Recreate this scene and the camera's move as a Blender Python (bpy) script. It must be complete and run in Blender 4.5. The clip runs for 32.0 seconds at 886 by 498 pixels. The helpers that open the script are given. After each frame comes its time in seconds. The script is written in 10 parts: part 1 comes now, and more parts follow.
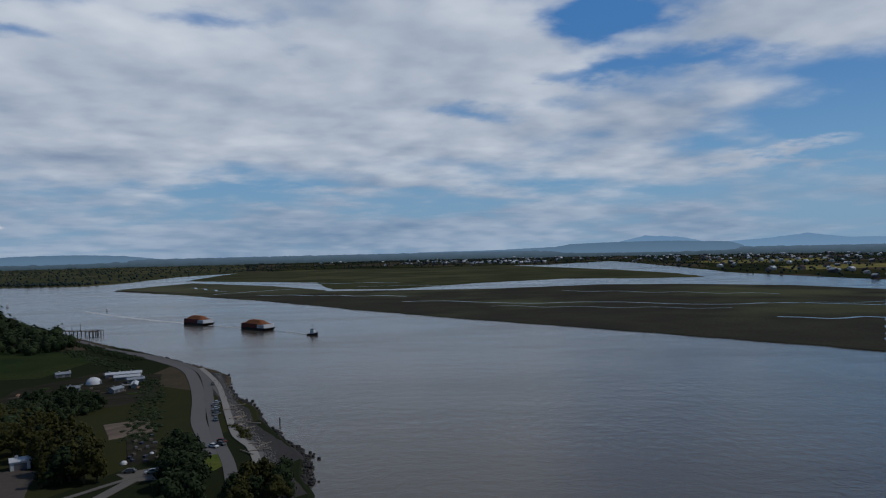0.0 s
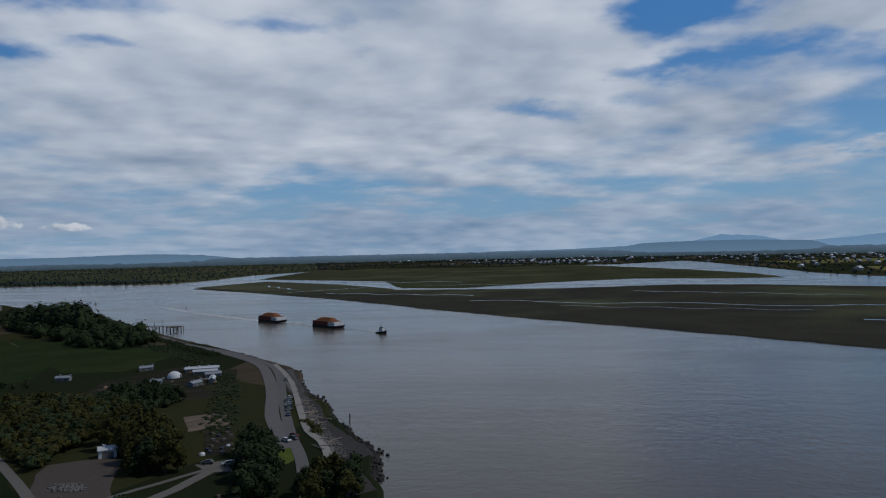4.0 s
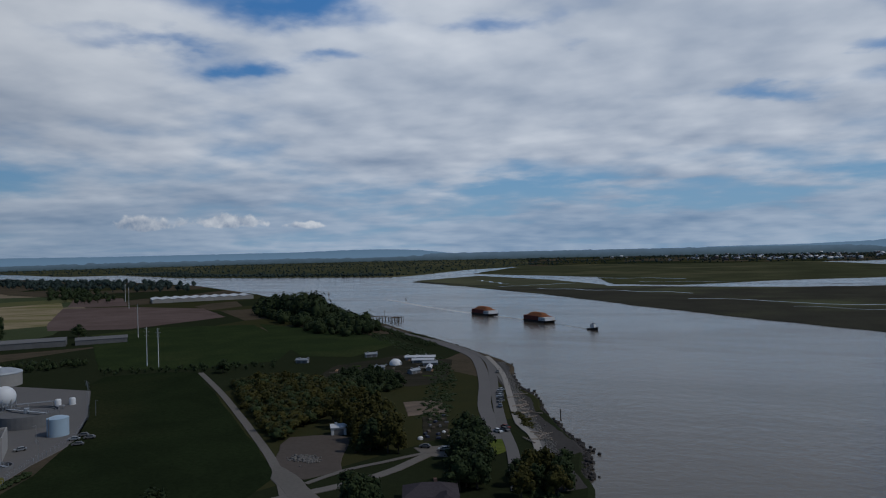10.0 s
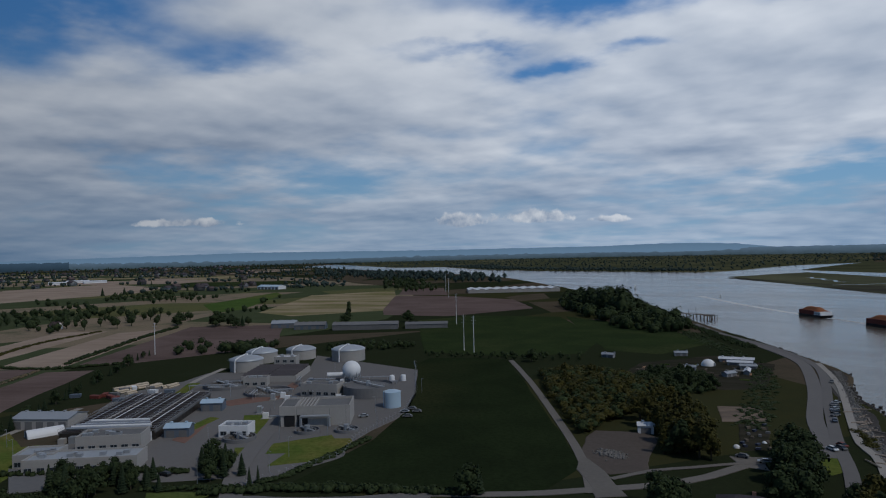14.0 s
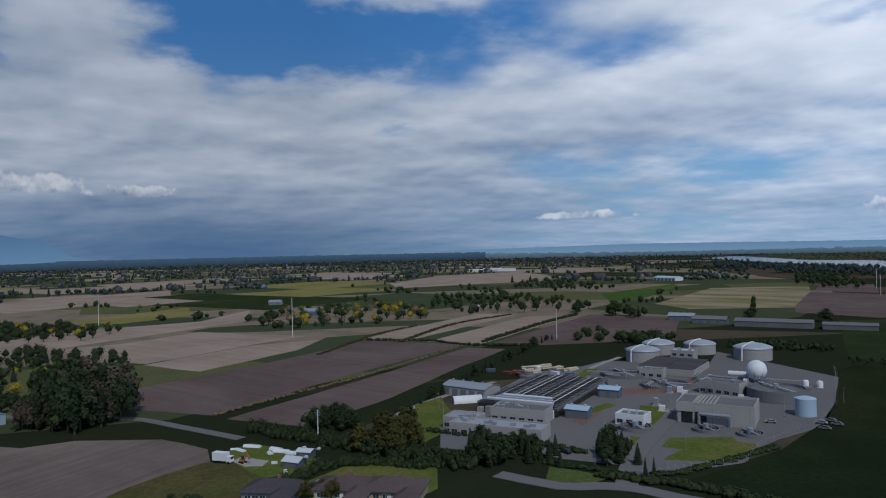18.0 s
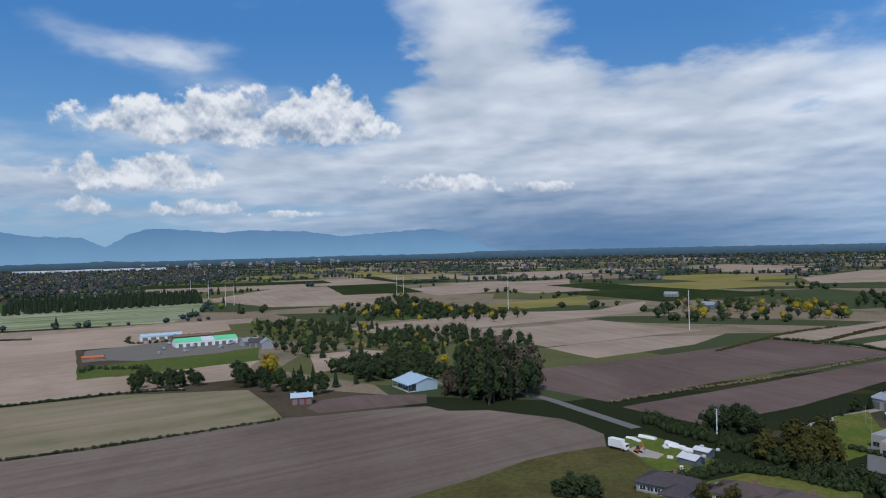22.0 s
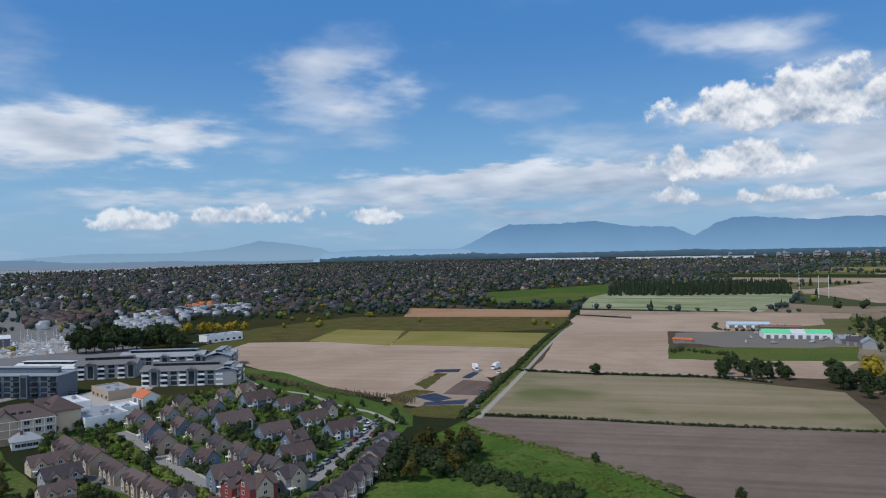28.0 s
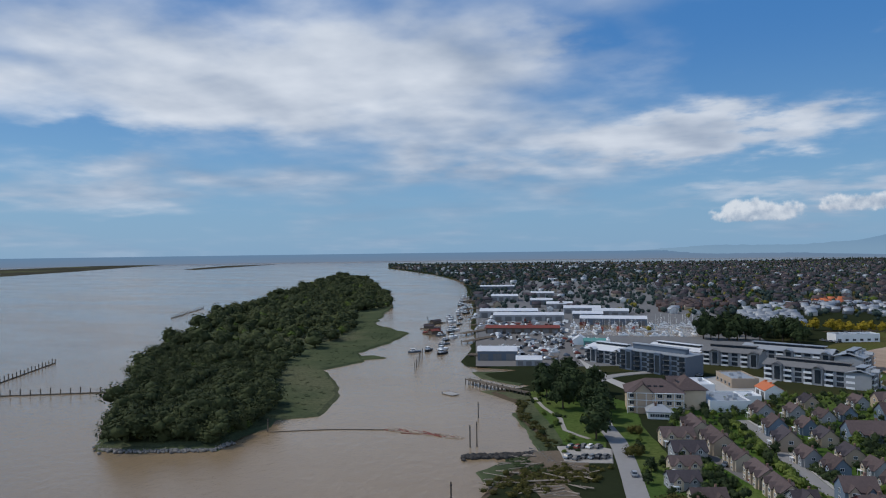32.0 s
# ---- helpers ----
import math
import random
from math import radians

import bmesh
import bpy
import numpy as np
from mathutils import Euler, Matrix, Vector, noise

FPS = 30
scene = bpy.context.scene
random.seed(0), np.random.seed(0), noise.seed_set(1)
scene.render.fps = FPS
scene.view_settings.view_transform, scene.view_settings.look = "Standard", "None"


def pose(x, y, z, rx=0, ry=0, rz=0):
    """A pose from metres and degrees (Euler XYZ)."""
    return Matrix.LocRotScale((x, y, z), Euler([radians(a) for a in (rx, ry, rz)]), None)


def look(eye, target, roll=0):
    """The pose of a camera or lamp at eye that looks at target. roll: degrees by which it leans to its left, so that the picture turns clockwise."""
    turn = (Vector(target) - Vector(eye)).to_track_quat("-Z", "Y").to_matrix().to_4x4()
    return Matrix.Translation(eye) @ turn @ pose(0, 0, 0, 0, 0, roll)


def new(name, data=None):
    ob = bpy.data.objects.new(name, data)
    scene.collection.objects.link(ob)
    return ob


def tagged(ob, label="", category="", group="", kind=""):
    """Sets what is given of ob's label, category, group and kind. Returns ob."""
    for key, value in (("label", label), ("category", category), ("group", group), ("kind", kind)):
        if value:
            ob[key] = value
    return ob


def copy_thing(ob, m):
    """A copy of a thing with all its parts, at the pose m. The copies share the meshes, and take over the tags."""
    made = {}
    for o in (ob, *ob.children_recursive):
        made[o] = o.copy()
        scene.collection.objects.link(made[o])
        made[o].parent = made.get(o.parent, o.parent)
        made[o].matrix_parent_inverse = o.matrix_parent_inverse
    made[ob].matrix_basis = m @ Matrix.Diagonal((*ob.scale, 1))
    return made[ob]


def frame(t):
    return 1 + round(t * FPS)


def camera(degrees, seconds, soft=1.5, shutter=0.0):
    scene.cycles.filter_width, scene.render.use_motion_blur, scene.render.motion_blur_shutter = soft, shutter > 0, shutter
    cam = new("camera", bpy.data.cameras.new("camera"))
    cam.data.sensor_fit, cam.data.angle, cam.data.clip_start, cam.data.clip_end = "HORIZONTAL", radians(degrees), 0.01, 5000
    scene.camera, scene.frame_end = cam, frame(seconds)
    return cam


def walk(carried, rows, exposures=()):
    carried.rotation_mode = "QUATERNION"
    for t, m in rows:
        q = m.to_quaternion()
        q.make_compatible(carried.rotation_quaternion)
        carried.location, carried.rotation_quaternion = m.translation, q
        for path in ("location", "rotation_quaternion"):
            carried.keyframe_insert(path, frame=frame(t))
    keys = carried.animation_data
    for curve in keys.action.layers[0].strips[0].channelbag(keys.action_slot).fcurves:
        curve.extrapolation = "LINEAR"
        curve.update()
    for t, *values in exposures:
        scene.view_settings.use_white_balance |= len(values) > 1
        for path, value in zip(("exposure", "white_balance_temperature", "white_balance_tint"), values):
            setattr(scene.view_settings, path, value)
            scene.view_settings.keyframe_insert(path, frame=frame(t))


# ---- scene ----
cam = camera(64.35, 32.0, 1.1)
HIGH = 74.0  # flying height over the fields
ROWS = [  # seconds, pitch, roll, yaw
    (0, -0.016, 1.232, 0.00),
    (0.5, -0.001, 1.236, 0.81),
    (1, -0.001, 1.231, 1.40),
    (1.5, 0.010, 1.241, 2.21),
    (2, 0.028, 1.247, 3.09),
    (2.5, 0.026, 1.247, 3.88),
    (3, 0.025, 1.243, 4.37),
    (3.5, 0.035, 1.242, 4.99),
    (5.5, 0.020, 1.213, 7.89),
    (6, 0.021, 1.214, 9.47),
    (6.5, 0.025, 1.222, 10.59),
    (7, 0.016, 1.247, 11.67),
    (7.5, 0.010, 1.265, 12.92),
    (8, 0.006, 1.275, 14.36),
    (8.5, 0.004, 1.293, 15.91),
    (9, 0.014, 1.295, 18.18),
    (9.5, 0.019, 1.291, 19.69),
    (10, 0.011, 1.285, 22.51),
    (10.5, 0.023, 1.275, 25.65),
    (11, 0.041, 1.250, 28.26),
    (11.5, 0.041, 1.248, 31.01),
    (12, 0.032, 1.263, 34.00),
    (12.5, 0.040, 1.272, 36.80),
    (13, 0.040, 1.278, 39.71),
    (13.5, 0.039, 1.306, 43.09),
    (14, 0.055, 1.304, 47.01),
    (14.5, 0.065, 1.308, 50.20),
    (16.5, 0.042, 1.278, 65.85),
    (17, 0.026, 1.276, 70.26),
    (17.5, 0.009, 1.276, 74.48),
    (18, 0.013, 1.284, 78.43),
    (18.5, 0.004, 1.318, 82.74),
    (19, 0.009, 1.305, 87.23),
    (19.5, 0.020, 1.295, 91.53),
    (20, 0.028, 1.258, 95.28),
    (20.5, 0.023, 1.223, 98.81),
    (21, 0.020, 1.234, 102.48),
    (21.5, 0.002, 1.264, 106.82),
    (22, -0.021, 1.302, 109.78),
    (22.5, -0.030, 1.312, 113.00),
    (23, -0.031, 1.298, 116.82),
    (23.5, -0.030, 1.317, 120.02),
    (24, -0.039, 1.298, 123.45),
    (24.5, -0.047, 1.271, 126.90),
    (25, -0.056, 1.235, 130.30),
    (25.5, -0.043, 1.193, 135.19),
    (27.5, -0.017, 1.149, 150.83),
    (28, -0.014, 1.089, 155.05),
    (28.5, 0.008, 1.037, 160.15),
    (29, 0.023, 0.975, 165.63),
    (29.5, 0.037, 0.891, 172.10),
    (30, 0.027, 0.824, 177.86),
    (30.5, 0.018, 0.787, 183.14),
    (31, 0.020, 0.744, 189.91),
    (31.5, 0.043, 0.721, 196.34),
    (32, 0.041, 0.715, 202.81),
]
EXPOSE = [(0.0, -1.42, 6050, 10), (7.0, -1.45, 6050, 10), (11.0, -1.45, 6050, 10), (14.0, -1.34, 6050, 10), (16.8, -1.22, 5700, 10), (19.0, -0.62, 5900, 10), (23.0, -0.28, 6050, 10), (27.0, -0.18, 6200, 10), (30.0, -0.16, 6200, 10), (32.0, -0.38, 6100, 10)]
walk(cam, [(t, pose(0, 0, HIGH, 90 + p, r, y)) for t, p, r, y in ROWS], EXPOSE)
SHEETS = [
    (-26.5, 9.3, 8.7, 3.7, -0.3), (-13.8, 18.1, 4.1, 1.1, -0.2), (-28.4, 14.5, 9.2, 2.3, 0.15), (3.5, 14.5, 16.1, 5.5, 0.15), (-27.2, 5.8, 7.8, 0.8, 0.22),
    (106.2, 13.5, 6.9, 5.1, 0.32), (90.3, 8.4, 12.9, 4.6, 0.22), (116.7, 14.8, 5.1, 3.2, -0.3), (139.7, 16.2, 12.9, 2.8, -0.12), (133.6, 14.6, 7.4, 1.4, 0.16),
    (93.0, 17.5, 11.0, 3.4, -0.26), (66.4, 13.1, 16.1, 4.1, 0.16), (115.0, 15.7, 5.5, 2.8, -0.3), (79.9, 10.1, 3.2, 0.6, -0.15), (163.2, 13.2, 5.1, 3.4, 0.42),
]
SHEETS += [
    (180.8, 8.9, 8.7, 1.5, 0.36), (174.0, 14.0, 6.9, 3.7, -0.2), (152.7, 10.4, 5.5, 5.5, -0.22), (146.9, 5.8, 17.5, 0.8, 0.3), (145.0, 9.3, 5.5, 1.8, 0.12),
    (216.0, 14.0, 23.9, 5.0, 0.58), (196.0, 8.2, 10.6, 2.3, 0.34), (179.4, 8.8, 6.9, 1.3, 0.3), (228.6, 8.8, 9.7, 1.2, -0.25), (229.7, 4.7, 12.0, 1.8, 0.26),
    (178.2, 14.1, 9.2, 3.2, -0.2), (193.2, 16.7, 2.3, 1.8, -0.2),
]
SHEETS += [(118.0, 4.5, 22.0, 3.2, 0.30), (92.0, 5.0, 16.0, 3.6, 0.26), (150.0, 4.6, 14.0, 1.4, 0.22), (10.0, 4.0, 26.0, 1.2, -0.10), (70.0, 10.0, 18.0, 9.0, -0.10)]
HEAPS = [
    (129.4, 9.8, 6.9, 2.3, 1.05), (120.5, 9.9, 7.4, 2.4, 1.0), (118.6, 11.8, 1.8, 1.6, 1.0), (132.6, 5.9, 5.5, 1.6, 1.0), (136.8, 3.6, 1.8, 0.9, 0.85),
    (129.2, 3.4, 3.2, 0.8, 0.9), (122.9, 3.0, 2.8, 0.4, 0.8), (111.4, 5.1, 5.5, 0.9, 0.8), (102.0, 4.7, 2.8, 0.6, 0.8), (179.2, 2.4, 2.1, 1.0, 0.9),
    (170.4, 2.8, 4.6, 1.0, 0.85), (160.7, 2.6, 1.9, 0.8, 0.9), (39.8, 2.4, 3.7, 0.8, 0.9), (45.4, 2.2, 1.9, 0.8, 0.9), (33.7, 2.1, 2.1, 0.4, 0.8),
    (66.6, 2.4, 4.1, 0.4, 0.7), (178.3, 2.4, 2.8, 1.1, 0.9), (66.7, 2.5, 4.1, 0.4, 0.7),
]
SHEETS += [
    (16.9, 17.2, 7.5, 1.3, -0.30), (33.2, 14.2, 5.2, 1.0, -0.26), (10.5, 15.3, 3.0, 1.0, -0.26), (-8.4, 14.1, 6.8, 1.2, -0.26), (-2.6, 11.2, 6.8, 1.0, -0.26),
    (-12.4, 18.0, 6.8, 2.1, -0.36), (-18.0, 13.8, 6.8, 1.3, -0.29), (35.0, 19.0, 7.5, 1.6, -0.29), (46.1, 15.5, 4.5, 0.9, -0.22), (60.9, 5.2, 12.0, 1.6, -0.18),
    (2.0, 3.6, 24.0, 1.6, -0.16), (7.9, 13.9, 1.8, 0.7, -0.22), (56.0, 15.0, 9.0, 1.3, -0.18),
]
SHEETS += [(85.0, 17.6, 13.0, 2.2, -0.40), (92.0, 15.5, 6.0, 1.4, -0.22), (152.0, 5.2, 14.0, 1.6, 0.34), (168.0, 4.0, 14.0, 1.2, 0.26), (136.0, 15.5, 6.0, 1.6, 0.26), (149.0, 11.5, 6.0, 2.0, 0.20), (181.0, 4.2, 12.0, 1.4, 0.22), (44.2, 15.5, 8.0, 2.6, 0.12)]

# ---- sky and sun ----
SUN_YAW, SUN_UP = -83.0, 50.0
world = bpy.data.worlds.new("sky")
scene.world = world
world.use_nodes = True


class Nodes:
    """Short forms for wiring node trees."""

    def __init__(self, tree):
        self.t = tree

    def add(self, kind, **props):
        n = self.t.nodes.new(kind)
        for k, v in props.items():
            if k == "operation":
                n.operation = v
            elif k == "blend_type":
                n.blend_type = v
            elif k == "data_type":
                n.data_type = v
        return n

    def put(self, sock, v):
        if isinstance(v, (int, float)):
            sock.default_value = v
        elif isinstance(v, tuple):
            sock.default_value = v if len(v) == len(sock.default_value) else (*v, 1.0)
        else:
            self.t.links.new(v, sock)

    def m(self, op, a, b=0.0, c=0.0, clamp=False):
        n = self.add("ShaderNodeMath", operation=op)
        n.use_clamp = clamp
        self.put(n.inputs[0], a)
        self.put(n.inputs[1], b)
        self.put(n.inputs[2], c)
        return n.outputs[0]

    def v(self, op, a, b=(0.0, 0.0, 0.0)):
        n = self.add("ShaderNodeVectorMath", operation=op)
        self.put(n.inputs[0], a)
        self.put(n.inputs[1], b)
        return n.outputs[0]

    def scale(self, a, k):
        n = self.add("ShaderNodeVectorMath", operation="SCALE")
        self.put(n.inputs[0], a)
        self.put(n.inputs["Scale"], k)
        return n.outputs[0]

    def noise(self, vec, scale, detail=4.0, rough=0.55, lac=2.0, distort=0.0):
        n = self.add("ShaderNodeTexNoise")
        self.put(n.inputs["Vector"], vec)
        self.put(n.inputs["Scale"], scale)
        n.inputs["Detail"].default_value = detail
        n.inputs["Roughness"].default_value = rough
        n.inputs["Lacunarity"].default_value = lac
        n.inputs["Distortion"].default_value = distort
        return n.outputs["Fac"]

    def ramp(self, x, lo, hi, a=0.0, b=1.0, smooth=True):
        n = self.add("ShaderNodeMapRange")
        n.interpolation_type = "SMOOTHSTEP" if smooth else "LINEAR"
        for s, v in zip(n.inputs[:5], (x, lo, hi, a, b)):
            self.put(s, v)
        return n.outputs[0]

    def mix(self, f, a, b):
        n = self.add("ShaderNodeMix", data_type="RGBA")
        self.put(n.inputs[0], f)
        self.put(n.inputs[6], a)
        self.put(n.inputs[7], b)
        return n.outputs[2]

    def xyz(self, x, y, z=0.0):
        n = self.add("ShaderNodeCombineXYZ")
        for s, v in zip(n.inputs, (x, y, z)):
            self.put(s, v)
        return n.outputs[0]

    def split(self, v):
        n = self.add("ShaderNodeSeparateXYZ")
        self.put(n.inputs[0], v)
        return n.outputs


def make_sky():
    N = Nodes(world.node_tree)
    world.node_tree.nodes.clear()
    d = N.add("ShaderNodeTexCoord").outputs["Generated"]
    x, y, z = N.split(d)
    az = N.m("MULTIPLY", N.m("ARCTAN2", N.m("MULTIPLY", x, -1.0), y), 57.2958)
    az = N.m("ADD", N.m("FLOORED_MODULO", N.m("ADD", az, 100.0), 360.0), -100.0)  # -100 .. 260
    el = N.m("MULTIPLY", N.m("ARCSINE", z), 57.2958)
    zz = N.m("MAXIMUM", z, 0.0)
    flat = N.m("DIVIDE", 1.0, N.m("ADD", zz, 0.15))
    sheet = N.xyz(N.m("MULTIPLY", x, flat), N.m("MULTIPLY", y, flat), 0.0)
    wob = N.noise(sheet, 1.15, 5.0, 0.44)
    big = N.noise(N.v("ADD", sheet, (3.1, 7.7, 0.0)), 0.42, 3.0, 0.5)
    fine = N.noise(N.v("ADD", sheet, (9.0, 2.0, 1.0)), 3.2, 5.0, 0.48)
    # how much cloud there is, round the compass
    cover = N.ramp(az, -30.0, -14.0, 0.42, 0.66)
    cover = N.m("SUBTRACT", cover, N.ramp(az, 60.0, 100.0, 0.0, 0.12))
    cover = N.m("SUBTRACT", cover, N.ramp(az, 100.0, 130.0, 0.0, 0.16))
    cover = N.m("ADD", cover, N.ramp(az, 182.0, 200.0, 0.0, 0.05))

    def blob(a, e, sa, se, az, el):
        p = N.m("DIVIDE", N.m("SUBTRACT", az, a), sa)
        q = N.m("DIVIDE", N.m("SUBTRACT", el, e), se)
        r = N.m("ADD", N.m("MULTIPLY", p, p), N.m("MULTIPLY", q, q))
        return N.m("POWER", 2.718, N.m("MULTIPLY", r, -1.0))

    waz, wel = az, el
    for sc, ka, ke in ((1.1, 20.0, 5.0), (3.4, 14.0, 5.0)):
        waz = N.m("ADD", waz, N.m("MULTIPLY", N.m("SUBTRACT", N.noise(N.v("ADD", sheet, (1.0, 5.0, 2.0)), sc, 5.0, 0.55), 0.5), ka))
        wel = N.m("ADD", wel, N.m("MULTIPLY", N.m("SUBTRACT", N.noise(N.v("ADD", sheet, (6.0, 1.0, 4.0)), sc, 5.0, 0.55), 0.5), ke))
    for a, e, sa, se, k in SHEETS:
        cover = N.m("ADD", cover, N.m("MULTIPLY", blob(a, e, sa, se, waz, wel), k))
    cover = N.m("SUBTRACT", cover, N.ramp(el, 21.0, 45.0, 0.0, 0.24))
    body = N.m("ADD", N.m("MULTIPLY", wob, 0.50), N.m("MULTIPLY", big, 0.34))
    body = N.m("ADD", body, N.m("MULTIPLY", fine, 0.16))
    body = N.m("MULTIPLY", N.m("SUBTRACT", body, 0.5), 1.9)
    dens = N.ramp(N.m("ADD", cover, body), 0.34, N.ramp(az, 120.0, 145.0, 0.66, 0.92))
    # piled-up cumulus with crisp heads and flat bases
    puffs = N.noise(d, 15.0, 6.0, 0.56)
    upper = N.noise(N.v("ADD", d, (0.0, 0.0, 0.016)), 15.0, 6.0, 0.56)
    tufts = N.noise(d, 52.0, 4.0, 0.55)
    tufts_up = N.noise(N.v("ADD", d, (0.0, 0.0, 0.006)), 52.0, 4.0, 0.55)
    heap, tops, total = 0.0, 0.0, 0.001
    for a, e, sa, se, k in HEAPS:
        p = N.m("DIVIDE", N.m("SUBTRACT", az, a), sa * 1.15)
        q = N.m("DIVIDE", N.m("SUBTRACT", el, e), se * 1.1)
        q2 = N.m("ADD", q, N.m("MULTIPLY", N.m("MINIMUM", q, 0.0), 0.7))
        r = N.m("ADD", N.m("MULTIPLY", p, p), N.m("MULTIPLY", q2, q2))
        g = N.m("MULTIPLY", N.m("POWER", 2.718, N.m("MULTIPLY", r, -1.0)), k)
        heap = N.m("MAXIMUM", heap, g)
        tops = N.m("ADD", tops, N.m("MULTIPLY", g, q))
        total = N.m("ADD", total, g)
    lean = N.m("DIVIDE", tops, total)
    heapd = N.ramp(N.m("ADD", heap, N.m("MULTIPLY", N.ramp(heap, 0.04, 0.25), N.m("ADD", N.m("MULTIPLY", N.m("SUBTRACT", puffs, 0.5), 1.3), N.m("MULTIPLY", N.m("SUBTRACT", tufts, 0.5), 0.9)))), 0.36, 0.62)
    # light and shade on the clouds
    away = N.noise(N.v("ADD", sheet, (0.10, -0.03, 0.0)), 1.15, 5.0, 0.44)
    lit = N.m("ADD", N.m("MULTIPLY", N.m("SUBTRACT", wob, away), 2.2), N.m("MULTIPLY", N.m("SUBTRACT", fine, 0.5), 0.55))
    lit = N.m("ADD", lit, N.m("MULTIPLY", N.m("SUBTRACT", big, 0.5), -1.3))
    lit = N.m("ADD", N.m("ADD", lit, 0.60), N.ramp(el, 2.0, 16.0, -0.12, 0.08), clamp=True)
    white = N.mix(lit, (0.150, 0.235, 0.370), (0.80, 0.825, 0.86))
    hl = N.m("ADD", N.m("MULTIPLY", N.m("SUBTRACT", puffs, upper), 3.4), N.m("MULTIPLY", lean, 0.34))
    hl = N.m("ADD", hl, N.m("MULTIPLY", N.m("SUBTRACT", tufts, tufts_up), 1.6))
    hl = N.m("ADD", hl, 0.56, clamp=True)
    heapc = N.mix(hl, (0.27, 0.34, 0.45), (0.82, 0.82, 0.82))
    sky = N.add("ShaderNodeTexSky")
    sky.sky_type = "NISHITA"
    sky.sun_disc = False
    sky.sun_elevation, sky.sun_rotation = radians(SUN_UP), radians(-SUN_YAW)
    sky.air_density, sky.dust_density = 1.0, 0.3
    blue = N.scale(sky.outputs[0], 0.10)
    blue = N.mix(1.0, blue, blue)
    deep = N.mix(N.ramp(el, 0.0, 18.0), (0.19, 0.40, 0.61), (0.048, 0.205, 0.51))
    deep = N.mix(N.ramp(el, 18.0, 60.0), deep, (0.030, 0.095, 0.24))
    blue = N.mix(0.8, blue, deep)
    col = N.mix(dens, blue, white)
    # murk low over the land, dark with rain to the north-east
    murk = N.ramp(el, 0.0, 8.0, 0.9, 0.0)
    rain = blob(97.0, 1.0, 20.0, 6.0, az, el)
    hazec = N.mix(N.m("MULTIPLY", rain, 0.9), (0.24, 0.38, 0.54), (0.075, 0.165, 0.32))
    murk = N.m("MULTIPLY", murk, N.m("ADD", 0.55, N.m("MULTIPLY", rain, 0.45)))
    col = N.mix(murk, col, hazec)
    col = N.mix(N.m("MULTIPLY", heapd, N.m("SUBTRACT", 1.0, N.m("MULTIPLY", murk, 0.55))), col, heapc)
    # Extra sky brightness below yaw 88, added to offset the darker exposure there.
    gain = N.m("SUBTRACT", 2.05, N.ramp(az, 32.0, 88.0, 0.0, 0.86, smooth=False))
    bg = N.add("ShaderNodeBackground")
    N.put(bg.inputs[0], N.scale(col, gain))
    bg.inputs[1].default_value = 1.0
    out = N.add("ShaderNodeOutputWorld")
    world.node_tree.links.new(bg.outputs[0], out.inputs[0])


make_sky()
lamp = new("sun", bpy.data.lights.new("sun", "SUN"))
lamp.data.energy, lamp.data.angle, lamp.data.color = 3.5, radians(1.2), (1.0, 0.91, 0.78)
lamp.matrix_world = look((-math.sin(radians(SUN_YAW)) * math.cos(radians(SUN_UP)) * 100, math.cos(radians(SUN_YAW)) * math.cos(radians(SUN_UP)) * 100,
                          math.sin(radians(SUN_UP)) * 100), (0, 0, 0))


# ---- materials ----
def material(name, build):
    mat = bpy.data.materials.new(name)
    mat.use_nodes = True
    N = Nodes(mat.node_tree)
    bsdf = mat.node_tree.nodes["Principled BSDF"]
    build(N, bsdf)
    return mat


def place(N):
    return N.add("ShaderNodeNewGeometry").outputs["Position"]


def bumped(N, bsdf, height, strength, distance):
    b = N.add("ShaderNodeBump")
    b.inputs["Strength"].default_value = strength
    b.inputs["Distance"].default_value = distance
    N.put(b.inputs["Height"], height)
    N.put(bsdf.inputs["Normal"], b.outputs[0])


def tone(c, k):
    return tuple(min(1.0, v * k) for v in c)



def plain(name, c, rough=0.7, metal=0.0, grain=0.5, spread=0.18, big=0.05, bump=0.0):
    """A painted, concrete or metal surface with grain, larger stains and a little change from thing to thing."""

    def build(N, bsdf):
        p = place(N)
        a = N.noise(p, grain, 4.0, 0.6)
        b = N.noise(p, big, 3.0)
        rnd = N.add("ShaderNodeObjectInfo").outputs["Random"]
        f = N.m("ADD", N.m("MULTIPLY", a, 0.6), N.m("MULTIPLY", b, 0.4))
        f = N.m("ADD", N.m("MULTIPLY", f, 0.75), N.m("MULTIPLY", rnd, 0.25), clamp=True)
        N.put(bsdf.inputs["Base Color"], N.mix(f, tone(c, 0.88 - spread * 1.5), tone(c, 0.88 + spread)))
        N.put(bsdf.inputs["Roughness"], N.ramp(a, 0.2, 0.8, max(0.05, rough - 0.12), min(1.0, rough + 0.12)))
        bsdf.inputs["Metallic"].default_value = metal
        bsdf.inputs["Specular IOR Level"].default_value = 0.0 if rough >= 0.85 else 0.35
        if bump:
            bumped(N, bsdf, a, 0.5, bump)

    return material(name, build)


